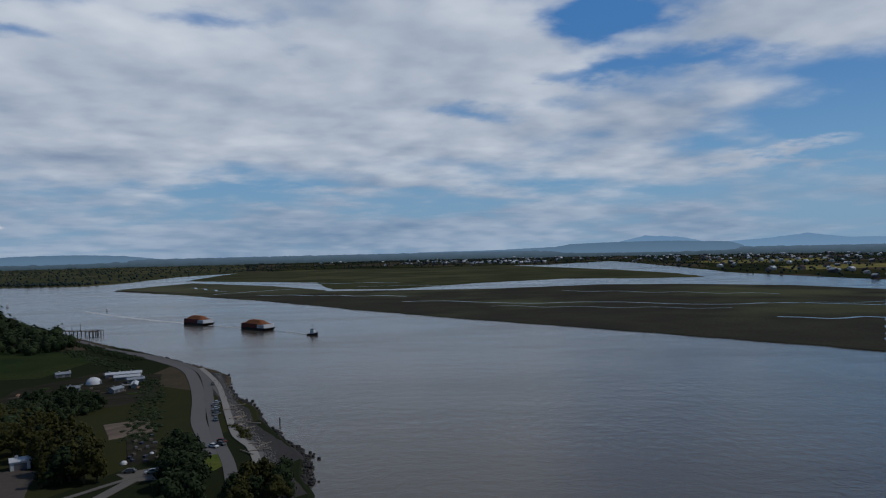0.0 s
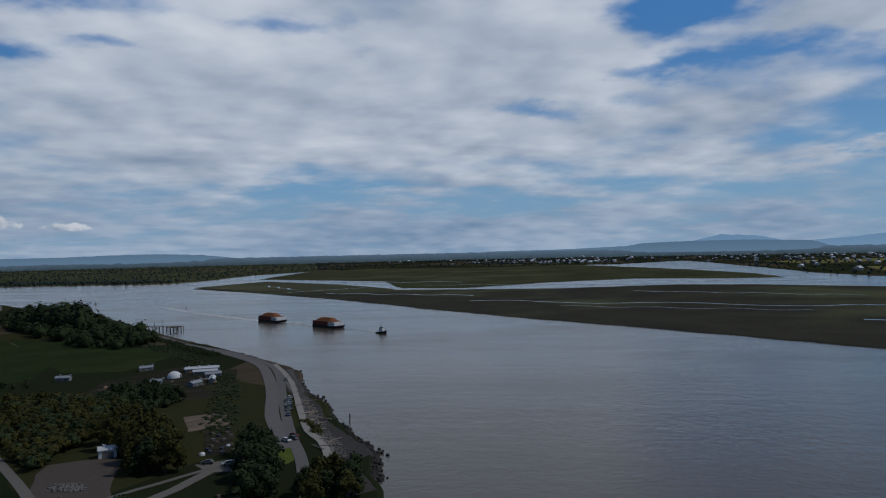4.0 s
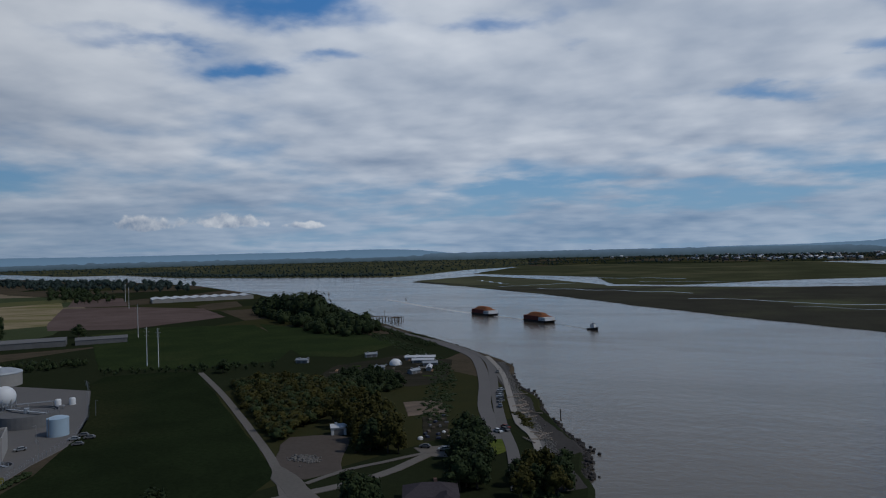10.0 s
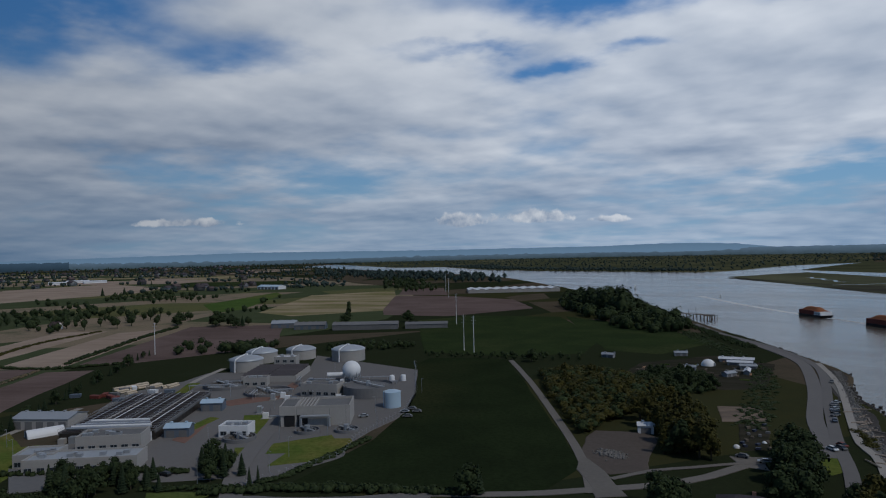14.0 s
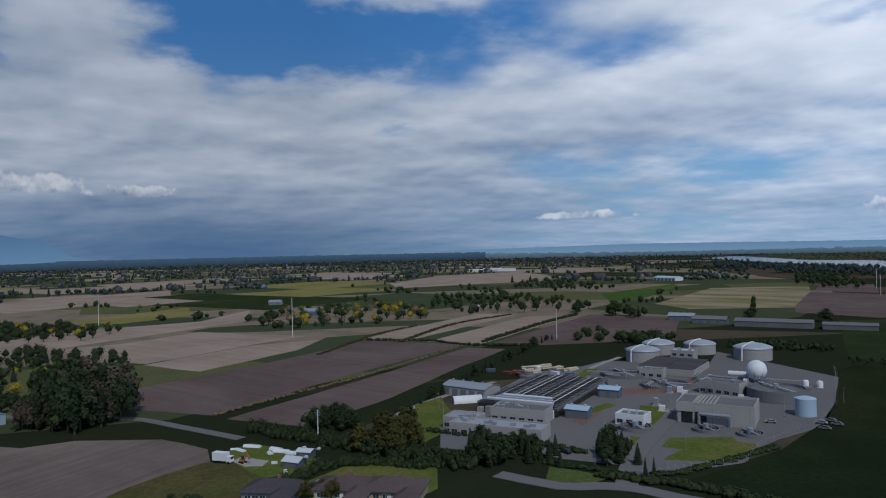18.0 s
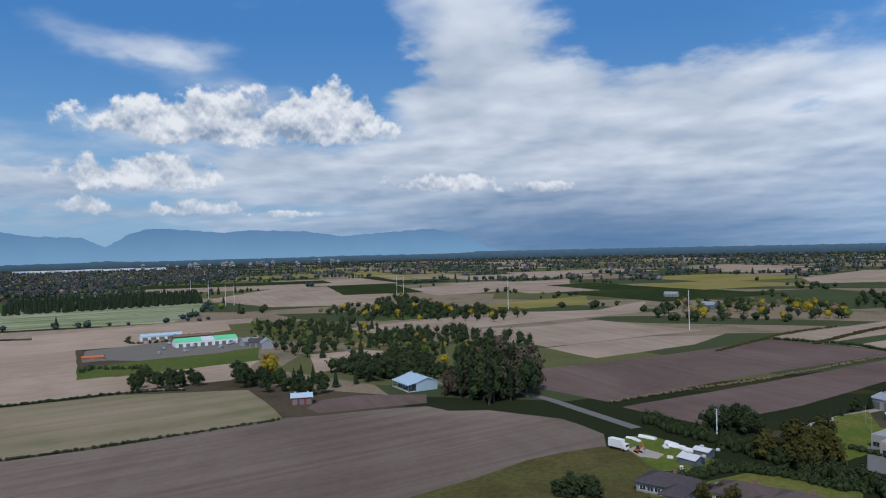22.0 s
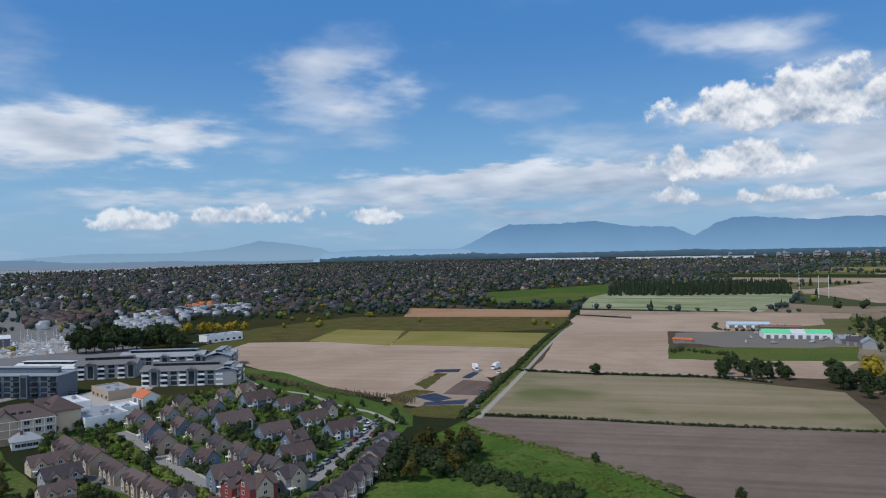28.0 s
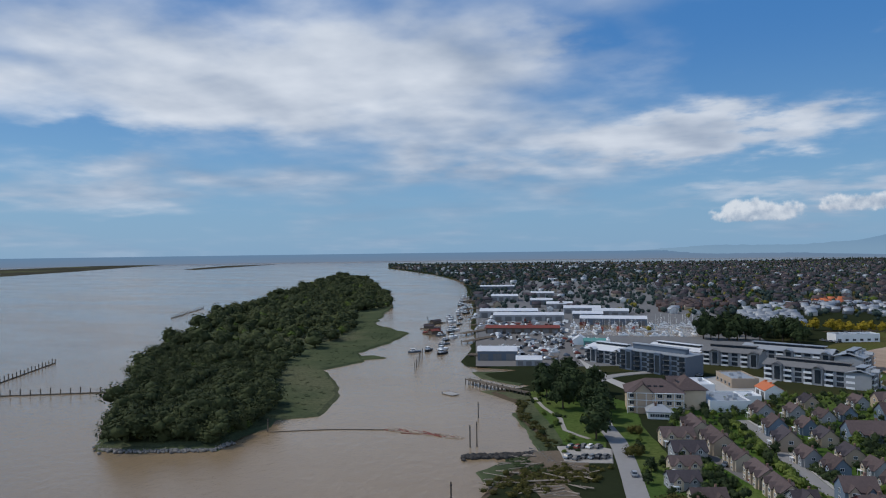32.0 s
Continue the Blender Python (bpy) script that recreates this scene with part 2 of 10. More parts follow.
def field_mat(name, c1, c2, turn, width=6.0, amount=0.35, patch=0.012, c3=None, speck=0.25):
    """Ploughed or sown ground: rows along one way, damp patches, and grain."""

    def build(N, bsdf):
        p = place(N)
        x, y, z = N.split(p)
        ca, sa = math.cos(radians(turn)), math.sin(radians(turn))
        u = N.m("ADD", N.m("MULTIPLY", x, -sa), N.m("MULTIPLY", y, ca))
        w = N.m("ADD", N.m("MULTIPLY", x, ca), N.m("MULTIPLY", y, sa))
        streak = N.noise(N.xyz(N.m("MULTIPLY", w, 0.006), N.m("MULTIPLY", u, 1.0 / width), 0.0), 1.0, 5.0, 0.65)
        damp = N.noise(p, patch, 4.0, 0.6, distort=0.6)
        fine = N.noise(p, speck, 3.0, 0.7)
        f = N.m("ADD", N.m("MULTIPLY", N.ramp(damp, 0.3, 0.7), 1.0 - amount), N.m("MULTIPLY", N.ramp(streak, 0.3, 0.7), amount))
        f = N.m("ADD", f, N.m("MULTIPLY", N.m("SUBTRACT", fine, 0.5), 0.45), clamp=True)
        col = N.mix(f, c1, c2)
        if c3:
            col = N.mix(N.ramp(N.noise(N.v("ADD", p, (40.0, 90.0, 0.0)), patch * 1.3, 3.0), 0.5, 0.62), col, c3)
        N.put(bsdf.inputs["Base Color"], col)
        bsdf.inputs["Roughness"].default_value = 0.95
        bsdf.inputs["Specular IOR Level"].default_value = 0.0
        bumped(N, bsdf, N.m("ADD", fine, streak), 0.6, 0.25)

    return material(name, build)


def grass_mat(name, c1, c2, c3, size=0.03):
    def build(N, bsdf):
        p = place(N)
        a = N.noise(p, size, 5.0, 0.6, distort=0.4)
        b = N.noise(p, 0.5, 4.0, 0.7)
        c = N.noise(p, size * 0.25, 3.0)
        col = N.mix(N.ramp(a, 0.3, 0.7), c1, c2)
        col = N.mix(N.ramp(c, 0.48, 0.66), col, c3)
        N.put(bsdf.inputs["Base Color"], N.mix(N.ramp(b, 0.35, 0.7, 0.0, 0.55), col, tone(c1, 0.6)))
        bsdf.inputs["Roughness"].default_value = 0.95
        bsdf.inputs["Specular IOR Level"].default_value = 0.0
        bumped(N, bsdf, b, 0.8, 0.3)

    return material(name, build)


def leaf_mat(name, dark, light, hue=0.35):
    """Foliage: each clump has its own shade, each tree its own tint."""

    def build(N, bsdf):
        p = place(N)
        isl = N.add("ShaderNodeNewGeometry").outputs["Random Per Island"]
        rnd = N.add("ShaderNodeObjectInfo").outputs["Random"]
        a = N.noise(p, 0.35, 3.0)
        f = N.m("ADD", N.m("MULTIPLY", isl, 0.45), N.m("MULTIPLY", a, 0.35))
        f = N.m("ADD", f, N.m("MULTIPLY", rnd, hue), clamp=True)
        N.put(bsdf.inputs["Base Color"], N.mix(f, dark, light))
        bsdf.inputs["Roughness"].default_value = 0.75
        bsdf.inputs["Specular IOR Level"].default_value = 0.05

    return material(name, build)


def water_mat():
    def build(N, bsdf):
        p = place(N)
        x, y, z = N.split(p)
        # silt: brown in the lee of the island, grey in the main stream
        silt = N.noise(p, 0.0025, 4.0, 0.55, distort=0.8)
        west = N.ramp(y, 60.0, -200.0)
        f = N.m("ADD", N.m("MULTIPLY", west, 0.70), N.m("MULTIPLY", silt, 0.36), clamp=True)
        N.put(bsdf.inputs["Base Color"], N.mix(f, (0.045, 0.045, 0.044), (0.245, 0.178, 0.105)))
        # wind lanes: smooth and ruffled water
        lane = N.noise(N.xyz(N.m("MULTIPLY", x, 0.35), y, 0.0), 0.012, 5.0, 0.6, distort=0.5)
        N.put(bsdf.inputs["Roughness"], N.ramp(lane, 0.3, 0.7, 0.06, 0.22))
        bsdf.inputs["IOR"].default_value = 1.33
        chop = N.noise(N.xyz(N.m("MULTIPLY", x, 1.0), N.m("MULTIPLY", y, 0.6), 0.0), 0.24, 5.0, 0.68)
        swell = N.noise(N.xyz(N.m("ADD", N.m("MULTIPLY", x, 0.35), N.m("MULTIPLY", y, 0.1)), N.m("MULTIPLY", y, 1.0), 3.0), 0.09, 3.0, 0.5)
        h = N.m("ADD", N.m("MULTIPLY", chop, 0.6), N.m("MULTIPLY", swell, 0.35))
        bumped(N, bsdf, h, 0.8, 0.7)

    return material("river_water", build)


def ground_mat(name="farmland", lift=1.0):
    """Farmland beyond the single fields: a patchwork of plots, scrub and soil."""

    def build(N, bsdf):
        p = place(N)
        v = N.add("ShaderNodeTexVoronoi")
        q = N.v("MULTIPLY", p, (1.0, 0.55, 0.0))
        N.put(v.inputs["Vector"], q)
        v.inputs["Scale"].default_value = 0.008
        r = N.split(v.outputs["Color"])[0]
        a = N.noise(p, 0.02, 5.0, 0.6)
        b = N.noise(p, 0.4, 4.0, 0.7)
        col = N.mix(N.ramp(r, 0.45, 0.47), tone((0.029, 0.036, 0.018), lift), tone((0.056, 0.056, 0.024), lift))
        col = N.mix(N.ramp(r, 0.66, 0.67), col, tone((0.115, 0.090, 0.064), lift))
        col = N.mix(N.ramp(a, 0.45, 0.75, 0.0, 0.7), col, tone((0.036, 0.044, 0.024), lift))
        N.put(bsdf.inputs["Base Color"], N.mix(N.ramp(b, 0.4, 0.75, 0.0, 0.4), col, (0.03, 0.04, 0.018)))
        bsdf.inputs["Roughness"].default_value = 0.95
        bsdf.inputs["Specular IOR Level"].default_value = 0.0
        bumped(N, bsdf, b, 0.8, 0.3)

    return material(name, build)


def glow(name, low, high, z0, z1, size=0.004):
    """Far distance with painted haze: emits the airlight in front of it."""

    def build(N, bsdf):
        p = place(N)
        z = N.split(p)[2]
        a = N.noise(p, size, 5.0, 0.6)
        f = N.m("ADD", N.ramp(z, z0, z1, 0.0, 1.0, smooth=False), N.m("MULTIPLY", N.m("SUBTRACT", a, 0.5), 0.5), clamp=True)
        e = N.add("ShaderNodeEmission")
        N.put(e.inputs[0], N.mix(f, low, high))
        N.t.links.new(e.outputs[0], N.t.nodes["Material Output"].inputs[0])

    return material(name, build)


WATER = water_mat()
# Same ground twice: shade darkens one colour, sun and haze lift the other.
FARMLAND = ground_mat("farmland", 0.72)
FARM_MAT = ground_mat("lit_farmland", 1.95)
SOIL = field_mat("dry_soil", (0.26, 0.193, 0.142), (0.385, 0.30, 0.232), -37)
# Cloud shade over the near field is put into this loam's colour.
SOIL_NEAR = field_mat("shaded_loam", (0.108, 0.083, 0.070), (0.215, 0.172, 0.144), -37, patch=0.007)
STRIP_E = field_mat("brown_strips", (0.125, 0.122, 0.042), (0.32, 0.25, 0.17), 38, 40.0, 0.85, speck=0.1)
SOIL2 = field_mat("pale_soil", (0.225, 0.172, 0.130), (0.335, 0.263, 0.205), 41, 9.0)
SOIL_EAST = field_mat("damp_soil", (0.092, 0.066, 0.058), (0.155, 0.115, 0.102), 40, 5.0)
SOIL_RED = field_mat("red_brown_soil", (0.26, 0.15, 0.085), (0.34, 0.22, 0.14), -40, 8.0)
STRIPED = field_mat("sprouting_field", (0.150, 0.138, 0.075), (0.265, 0.215, 0.155), -37, 12.0, 0.6, 0.006, c3=(0.105, 0.118, 0.050))
OLIVE = field_mat("mown_olive_grass", (0.15, 0.145, 0.040), (0.24, 0.20, 0.08), -40, 10.0, 0.4)
STRIPS = field_mat("market_garden", (0.10, 0.15, 0.05), (0.34, 0.33, 0.24), -37, 26.0, 0.85, speck=0.1)
BEDS = field_mat("garden_beds", (0.07, 0.06, 0.05), (0.22, 0.17, 0.13), 55, 10.0, 0.8)
# Near-bank grass and beds: the cloud shade is put into these dark colours.
SHADED_GRASS = grass_mat("shaded_grass", (0.015, 0.022, 0.010), (0.021, 0.031, 0.013), (0.030, 0.034, 0.015))
DARK_BEDS = field_mat("shaded_garden_beds", (0.020, 0.022, 0.014), (0.050, 0.044, 0.034), 22, 7.0, 0.7)
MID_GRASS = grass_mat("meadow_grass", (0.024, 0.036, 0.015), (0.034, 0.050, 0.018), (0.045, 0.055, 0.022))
GREEN_GRASS = grass_mat("green_grass", (0.054, 0.092, 0.024), (0.074, 0.116, 0.030), (0.098, 0.118, 0.036))
LAWN = grass_mat("lawn", (0.085, 0.120, 0.026), (0.13, 0.14, 0.035), (0.16, 0.14, 0.045), 0.08)
THICKET = grass_mat("rough_grass", (0.050, 0.095, 0.020), (0.080, 0.130, 0.028), (0.11, 0.14, 0.04), 0.06)
MARSH_MAT = grass_mat("marsh_sedge", (0.046, 0.045, 0.036), (0.066, 0.064, 0.046), (0.105, 0.112, 0.060), 0.012)
REED = grass_mat("reed_bed", (0.058, 0.074, 0.040), (0.085, 0.100, 0.052), (0.115, 0.115, 0.068), 0.03)
MARSH_GREEN = grass_mat("green_marsh", (0.050, 0.055, 0.030), (0.080, 0.083, 0.042), (0.120, 0.112, 0.060), 0.008)
SEDGE = grass_mat("pale_sedge", (0.075, 0.078, 0.048), (0.095, 0.098, 0.060), (0.12, 0.12, 0.07), 0.01)
ROUGH_MEADOW = grass_mat("olive_brown_grass", (0.072, 0.066, 0.026), (0.115, 0.098, 0.040), (0.085, 0.095, 0.030), 0.06)
ROAD_PALE = plain("pale_asphalt", (0.29, 0.28, 0.27), 0.9, spread=0.12)
ASPHALT = plain("asphalt", (0.18, 0.172, 0.165), 0.9, spread=0.12)
LANE = plain("worn_gravel", (0.19, 0.176, 0.158), 0.95, spread=0.25, grain=0.8)
GRAVEL = plain("pale_gravel", (0.36, 0.335, 0.30), 0.95, spread=0.2, grain=0.8)
CONCRETE = plain("concrete", (0.40, 0.385, 0.36), 0.85, spread=0.15, bump=0.02)
CONCRETE_DARK = plain("weathered_concrete", (0.19, 0.19, 0.19), 0.85, spread=0.25)
STEEL = plain("galvanised_steel", (0.42, 0.44, 0.46), 0.45, 0.5, spread=0.15)
WHITE = plain("white_paint", (0.78, 0.79, 0.79), 0.55, spread=0.08)
DOME = plain("dome_sheet", (0.42, 0.45, 0.48), 0.5, 0.2, spread=0.12)
WHITE_ROOF = plain("white_sheet_roof", (0.68, 0.69, 0.70), 0.5, 0.1, spread=0.10)
GREY_ROOF = plain("grey_sheet_roof", (0.36, 0.38, 0.40), 0.5, 0.2, spread=0.15)
BLUE_ROOF = plain("pale_blue_sheet_roof", (0.45, 0.58, 0.68), 0.5, 0.1, spread=0.1)
BLUE_WALL = plain("slate_blue_cladding", (0.11, 0.14, 0.18), 0.6, spread=0.15)
SHINGLE = plain("brown_shingle", (0.122, 0.094, 0.090), 0.9, grain=1.1, spread=0.45, bump=0.03)
SHINGLE_GREY = plain("dark_grey_shingle", (0.085, 0.075, 0.082), 0.9, grain=1.1, spread=0.42, bump=0.03)
CREAM = plain("cream_siding", (0.55, 0.46, 0.34), 0.75)
TAN = plain("tan_siding", (0.42, 0.33, 0.24), 0.75)
BLUE_SIDING = plain("blue_siding", (0.15, 0.20, 0.26), 0.75)
GREY_SIDING = plain("grey_siding", (0.31, 0.32, 0.33), 0.75)
RED_SIDING = plain("barn_red_siding", (0.24, 0.055, 0.050), 0.75)
GREEN_SIDING = plain("teal_siding", (0.10, 0.28, 0.25), 0.75)
GREEN_ROOF = plain("bright_green_roof", (0.16, 0.62, 0.30), 0.6, spread=0.06)
ORANGE = plain("orange_sheet", (0.55, 0.16, 0.06), 0.7)
TARP = plain("blue_tarpaulin", (0.028, 0.034, 0.062), 0.6, spread=0.4)
TIMBER = plain("weathered_timber", (0.15, 0.125, 0.10), 0.9, grain=1.0, spread=0.35)
LOGS = plain("driftwood", (0.36, 0.30, 0.24), 0.9, grain=1.0, spread=0.3)
ROCK = plain("shore_rock", (0.075, 0.07, 0.066), 0.95, grain=0.7, spread=0.45, bump=0.2)
PALE_ROCK = plain("pale_riprap", (0.23, 0.22, 0.205), 0.95, grain=0.7, spread=0.4, bump=0.2)
BARK = plain("bark", (0.10, 0.08, 0.06), 0.95, grain=2.0, spread=0.3)
RUST = plain("rusty_hull", (0.20, 0.050, 0.036), 0.8, spread=0.3)
CARGO = plain("wood_chips", (0.31, 0.13, 0.065), 0.95, grain=0.6, spread=0.25, bump=0.2)
BLACK = plain("black_hull", (0.02, 0.02, 0.022), 0.5)
GLASS = plain("window_glass", (0.035, 0.045, 0.055), 0.12, spread=0.3, grain=0.05)
RUBBER = plain("tyre_rubber", (0.02, 0.02, 0.02), 0.9)
BRICK = plain("brick_pavers", (0.24, 0.15, 0.12), 0.9, spread=0.25)
LEAF = leaf_mat("green_leaves", (0.014, 0.022, 0.011), (0.045, 0.062, 0.025))
LEAF_ISLE = leaf_mat("island_leaves", (0.021, 0.029, 0.014), (0.068, 0.079, 0.032))
LEAF_FRESH = leaf_mat("fresh_leaves", (0.045, 0.075, 0.016), (0.120, 0.150, 0.035))
LEAF_GOLD = leaf_mat("golden_leaves", (0.16, 0.125, 0.014), (0.36, 0.27, 0.030))
LEAF_YELLOW = leaf_mat("yellow_green_leaves", (0.075, 0.078, 0.016), (0.20, 0.165, 0.028))
LEAF_OLIVE = leaf_mat("olive_brown_leaves", (0.021, 0.024, 0.009), (0.074, 0.067, 0.018))
NEEDLES = leaf_mat("dark_needles", (0.010, 0.018, 0.010), (0.032, 0.046, 0.022))
LEAF_PURPLE = leaf_mat("purple_leaves", (0.05, 0.025, 0.03), (0.10, 0.05, 0.05))
BARE = leaf_mat("bare_branches", (0.040, 0.034, 0.024), (0.095, 0.076, 0.054))
TWIGS = leaf_mat("bare_twigs", (0.10, 0.075, 0.045), (0.20, 0.155, 0.10))
FOAM = plain("river_foam", (0.62, 0.62, 0.60), 0.5, grain=0.4, spread=0.3)
SLUDGE = plain("dark_sludge", (0.035, 0.030, 0.026), 0.4, spread=0.4)
STEELWORK = plain("dark_steelwork", (0.085, 0.072, 0.072), 0.7, 0.2, spread=0.4)
MUTED = plain("far_muted_siding", (0.20, 0.19, 0.18), 0.9)
# Distance haze is put into this foliage as a bluer green.
LEAF_FAR = leaf_mat("hazed_leaves", (0.022, 0.035, 0.033), (0.057, 0.080, 0.069))


# ---- mesh tools ----
class Shape:
    """Collects faces for one mesh."""

    def __init__(self):
        self.v, self.f = [], []

    def add(self, verts, faces, m=None):
        o = len(self.v)
        self.v.extend([tuple(m @ Vector(p)) for p in verts] if m is not None else [tuple(p) for p in verts])
        self.f.extend([tuple(i + o for i in f) for f in faces])
        return self

    def box(self, x0, x1, y0, y1, z0, z1, m=None, taper=0.0):
        t = taper
        vs = [(x0, y0, z0), (x1, y0, z0), (x1, y1, z0), (x0, y1, z0), (x0 + t, y0 + t, z1), (x1 - t, y0 + t, z1), (x1 - t, y1 - t, z1), (x0 + t, y1 - t, z1)]
        return self.add(vs, [(3, 2, 1, 0), (4, 5, 6, 7), (0, 1, 5, 4), (1, 2, 6, 5), (2, 3, 7, 6), (3, 0, 4, 7)], m)

    def tube(self, r0, r1, z0, z1, n=12, m=None, cap=True, x=0.0, y=0.0):
        c = [(math.cos(6.28319 * i / n), math.sin(6.28319 * i / n)) for i in range(n)]
        vs = [(x + r0 * a, y + r0 * b, z0) for a, b in c] + [(x + r1 * a, y + r1 * b, z1) for a, b in c]
        fs = [(i, (i + 1) % n, n + (i + 1) % n, n + i) for i in range(n)]
        if cap:
            fs += [tuple(range(n - 1, -1, -1)), tuple(range(n, 2 * n))]
        return self.add(vs, fs, m)

    def ring(self, r_in, r_out, z0, z1, n=32, x=0.0, y=0.0):
        c = [(math.cos(6.28319 * i / n), math.sin(6.28319 * i / n)) for i in range(n)]
        vs = [(x + r * a, y + r * b, z) for r, z in ((r_out, z0), (r_out, z1), (r_in, z1), (r_in, z0)) for a, b in c]
        fs = [(k * n + i, k * n + (i + 1) % n, (k + 1) % 4 * n + (i + 1) % n, (k + 1) % 4 * n + i) for k in range(4) for i in range(n)]
        return self.add(vs, fs)

    def turned(self, profile, n=24, x=0.0, y=0.0):
        """A surface of revolution from (radius, height) pairs."""
        vs, fs = [], []
        for r, z in profile:
            vs += [(x + r * math.cos(6.28319 * i / n), y + r * math.sin(6.28319 * i / n), z) for i in range(n)]
        for k in range(len(profile) - 1):
            fs += [(k * n + i, k * n + (i + 1) % n, (k + 1) * n + (i + 1) % n, (k + 1) * n + i) for i in range(n)]
        return self.add(vs, fs)

    def gable(self, x0, x1, y0, y1, z0, rise, m=None, over=0.5, thick=0.25):
        """A pitched roof with its ridge along x."""
        a, b, ym = y0 - over, y1 + over, (y0 + y1) / 2
        drop = rise * over / max(0.1, (y1 - y0) / 2)
        p = [(a, z0 - drop), (ym, z0 + rise), (b, z0 - drop), (b, z0 - drop - thick), (ym, z0 + rise - thick), (a, z0 - drop - thick)]
        vs = [(x, y, z) for x in (x0 - over, x1 + over) for y, z in p]
        fs = [(0, 1, 7, 6), (1, 2, 8, 7), (2, 3, 9, 8), (3, 4, 10, 9), (4, 5, 11, 10), (5, 0, 6, 11), (0, 5, 4, 1), (1, 4, 3, 2), (6, 7, 10, 11), (7, 8, 9, 10)]
        return self.add(vs, fs, m)

    def hip(self, x0, x1, y0, y1, z0, rise, m=None, over=0.5, inset=None):
        x0, x1, y0, y1 = x0 - over, x1 + over, y0 - over, y1 + over
        k = (y1 - y0) / 2 if inset is None else inset
        k = min(k, (x1 - x0) / 2 - 0.1)
        ym = (y0 + y1) / 2
        vs = [(x0, y0, z0), (x1, y0, z0), (x1, y1, z0), (x0, y1, z0), (x0 + k, ym, z0 + rise), (x1 - k, ym, z0 + rise),
              (x0, y0, z0 - 0.25), (x1, y0, z0 - 0.25), (x1, y1, z0 - 0.25), (x0, y1, z0 - 0.25)]
        fs = [(0, 1, 5, 4), (1, 2, 5), (2, 3, 4, 5), (3, 0, 4), (6, 7, 1, 0), (7, 8, 2, 1), (8, 9, 3, 2), (9, 6, 0, 3), (9, 8, 7, 6)]
        return self.add(vs, fs, m)

    def house(self, x0, x1, y0, y1, z0, z1, rise, m=None):
        """Walls with gable ends under a ridge along x."""
        ym = (y0 + y1) / 2
        vs = [(x0, y0, z0), (x1, y0, z0), (x1, y1, z0), (x0, y1, z0), (x0, y0, z1), (x1, y0, z1), (x1, y1, z1), (x0, y1, z1), (x0, ym, z1 + rise), (x1, ym, z1 + rise)]
        fs = [(3, 2, 1, 0), (0, 1, 5, 4), (2, 3, 7, 6), (1, 2, 6, 9, 5), (3, 0, 4, 8, 7)]
        return self.add(vs, fs, m)

    def mesh(self, name, smooth=False):
        me = bpy.data.meshes.new(name)
        me.from_pydata(self.v, [], self.f)
        if smooth:
            me.polygons.foreach_set("use_smooth", [True] * len(me.polygons))
        me.update()
        return me


def part(name, shape, mat, parent, label="", smooth=False):
    ob = new(name, shape.mesh(name, smooth) if isinstance(shape, Shape) else shape)
    if not ob.data.materials:
        ob.data.materials.append(mat)
    ob.parent = parent
    if label:
        tagged(ob, label)
    return ob


def thing(name, x, y, z, turn, label, category, group=""):
    ob = tagged(new(name), label, category, group)
    ob.matrix_basis = pose(x, y, z, 0, 0, turn)
    return ob


def solid(name, shape, mat, label, category, group="", kind="", at=None, smooth=False):
    ob = new(name, shape.mesh(name, smooth))
    ob.data.materials.append(mat)
    if at is not None:
        ob.matrix_basis = at
    return tagged(ob, label, category, group, kind)


from mathutils.geometry import tessellate_polygon  # noqa: E402


def smooth_line(pts, step=8.0):
    """A rounded line through the given points."""
    out = []
    n = len(pts)
    for i in range(n - 1):
        p0, p1, p2, p3 = (Vector((*pts[max(0, min(n - 1, i + k))], 0)) for k in (-1, 0, 1, 2))
        c = max(2, int((p2 - p1).length / step))
        for j in range(c):
            t = j / c
            q = 0.5 * (2 * p1 + (p2 - p0) * t + (2 * p0 - 5 * p1 + 4 * p2 - p3) * t * t + (3 * p1 - p0 - 3 * p2 + p3) * t ** 3)
            out.append((q.x, q.y))
    out.append(tuple(pts[-1]))
    return out


def rough(pts, amount, step, seed=0.0, closed=True):
    """Splits a line into short steps and makes it uneven, as a bank or hedge is."""
    out = []
    n = len(pts)
    for i in range(n if closed else n - 1):
        a, b = Vector(pts[i]), Vector(pts[(i + 1) % n])
        c = max(1, int((b - a).length / step))
        for j in range(c):
            p = a.lerp(b, j / c)
            k = amount if j else amount * 0.3
            w = noise.noise_vector((p.x * 0.7 / step + seed, p.y * 0.7 / step, seed))
            out.append((p.x + k * w.x, p.y + k * w.y))
    if not closed:
        out.append(tuple(pts[-1]))
    return out


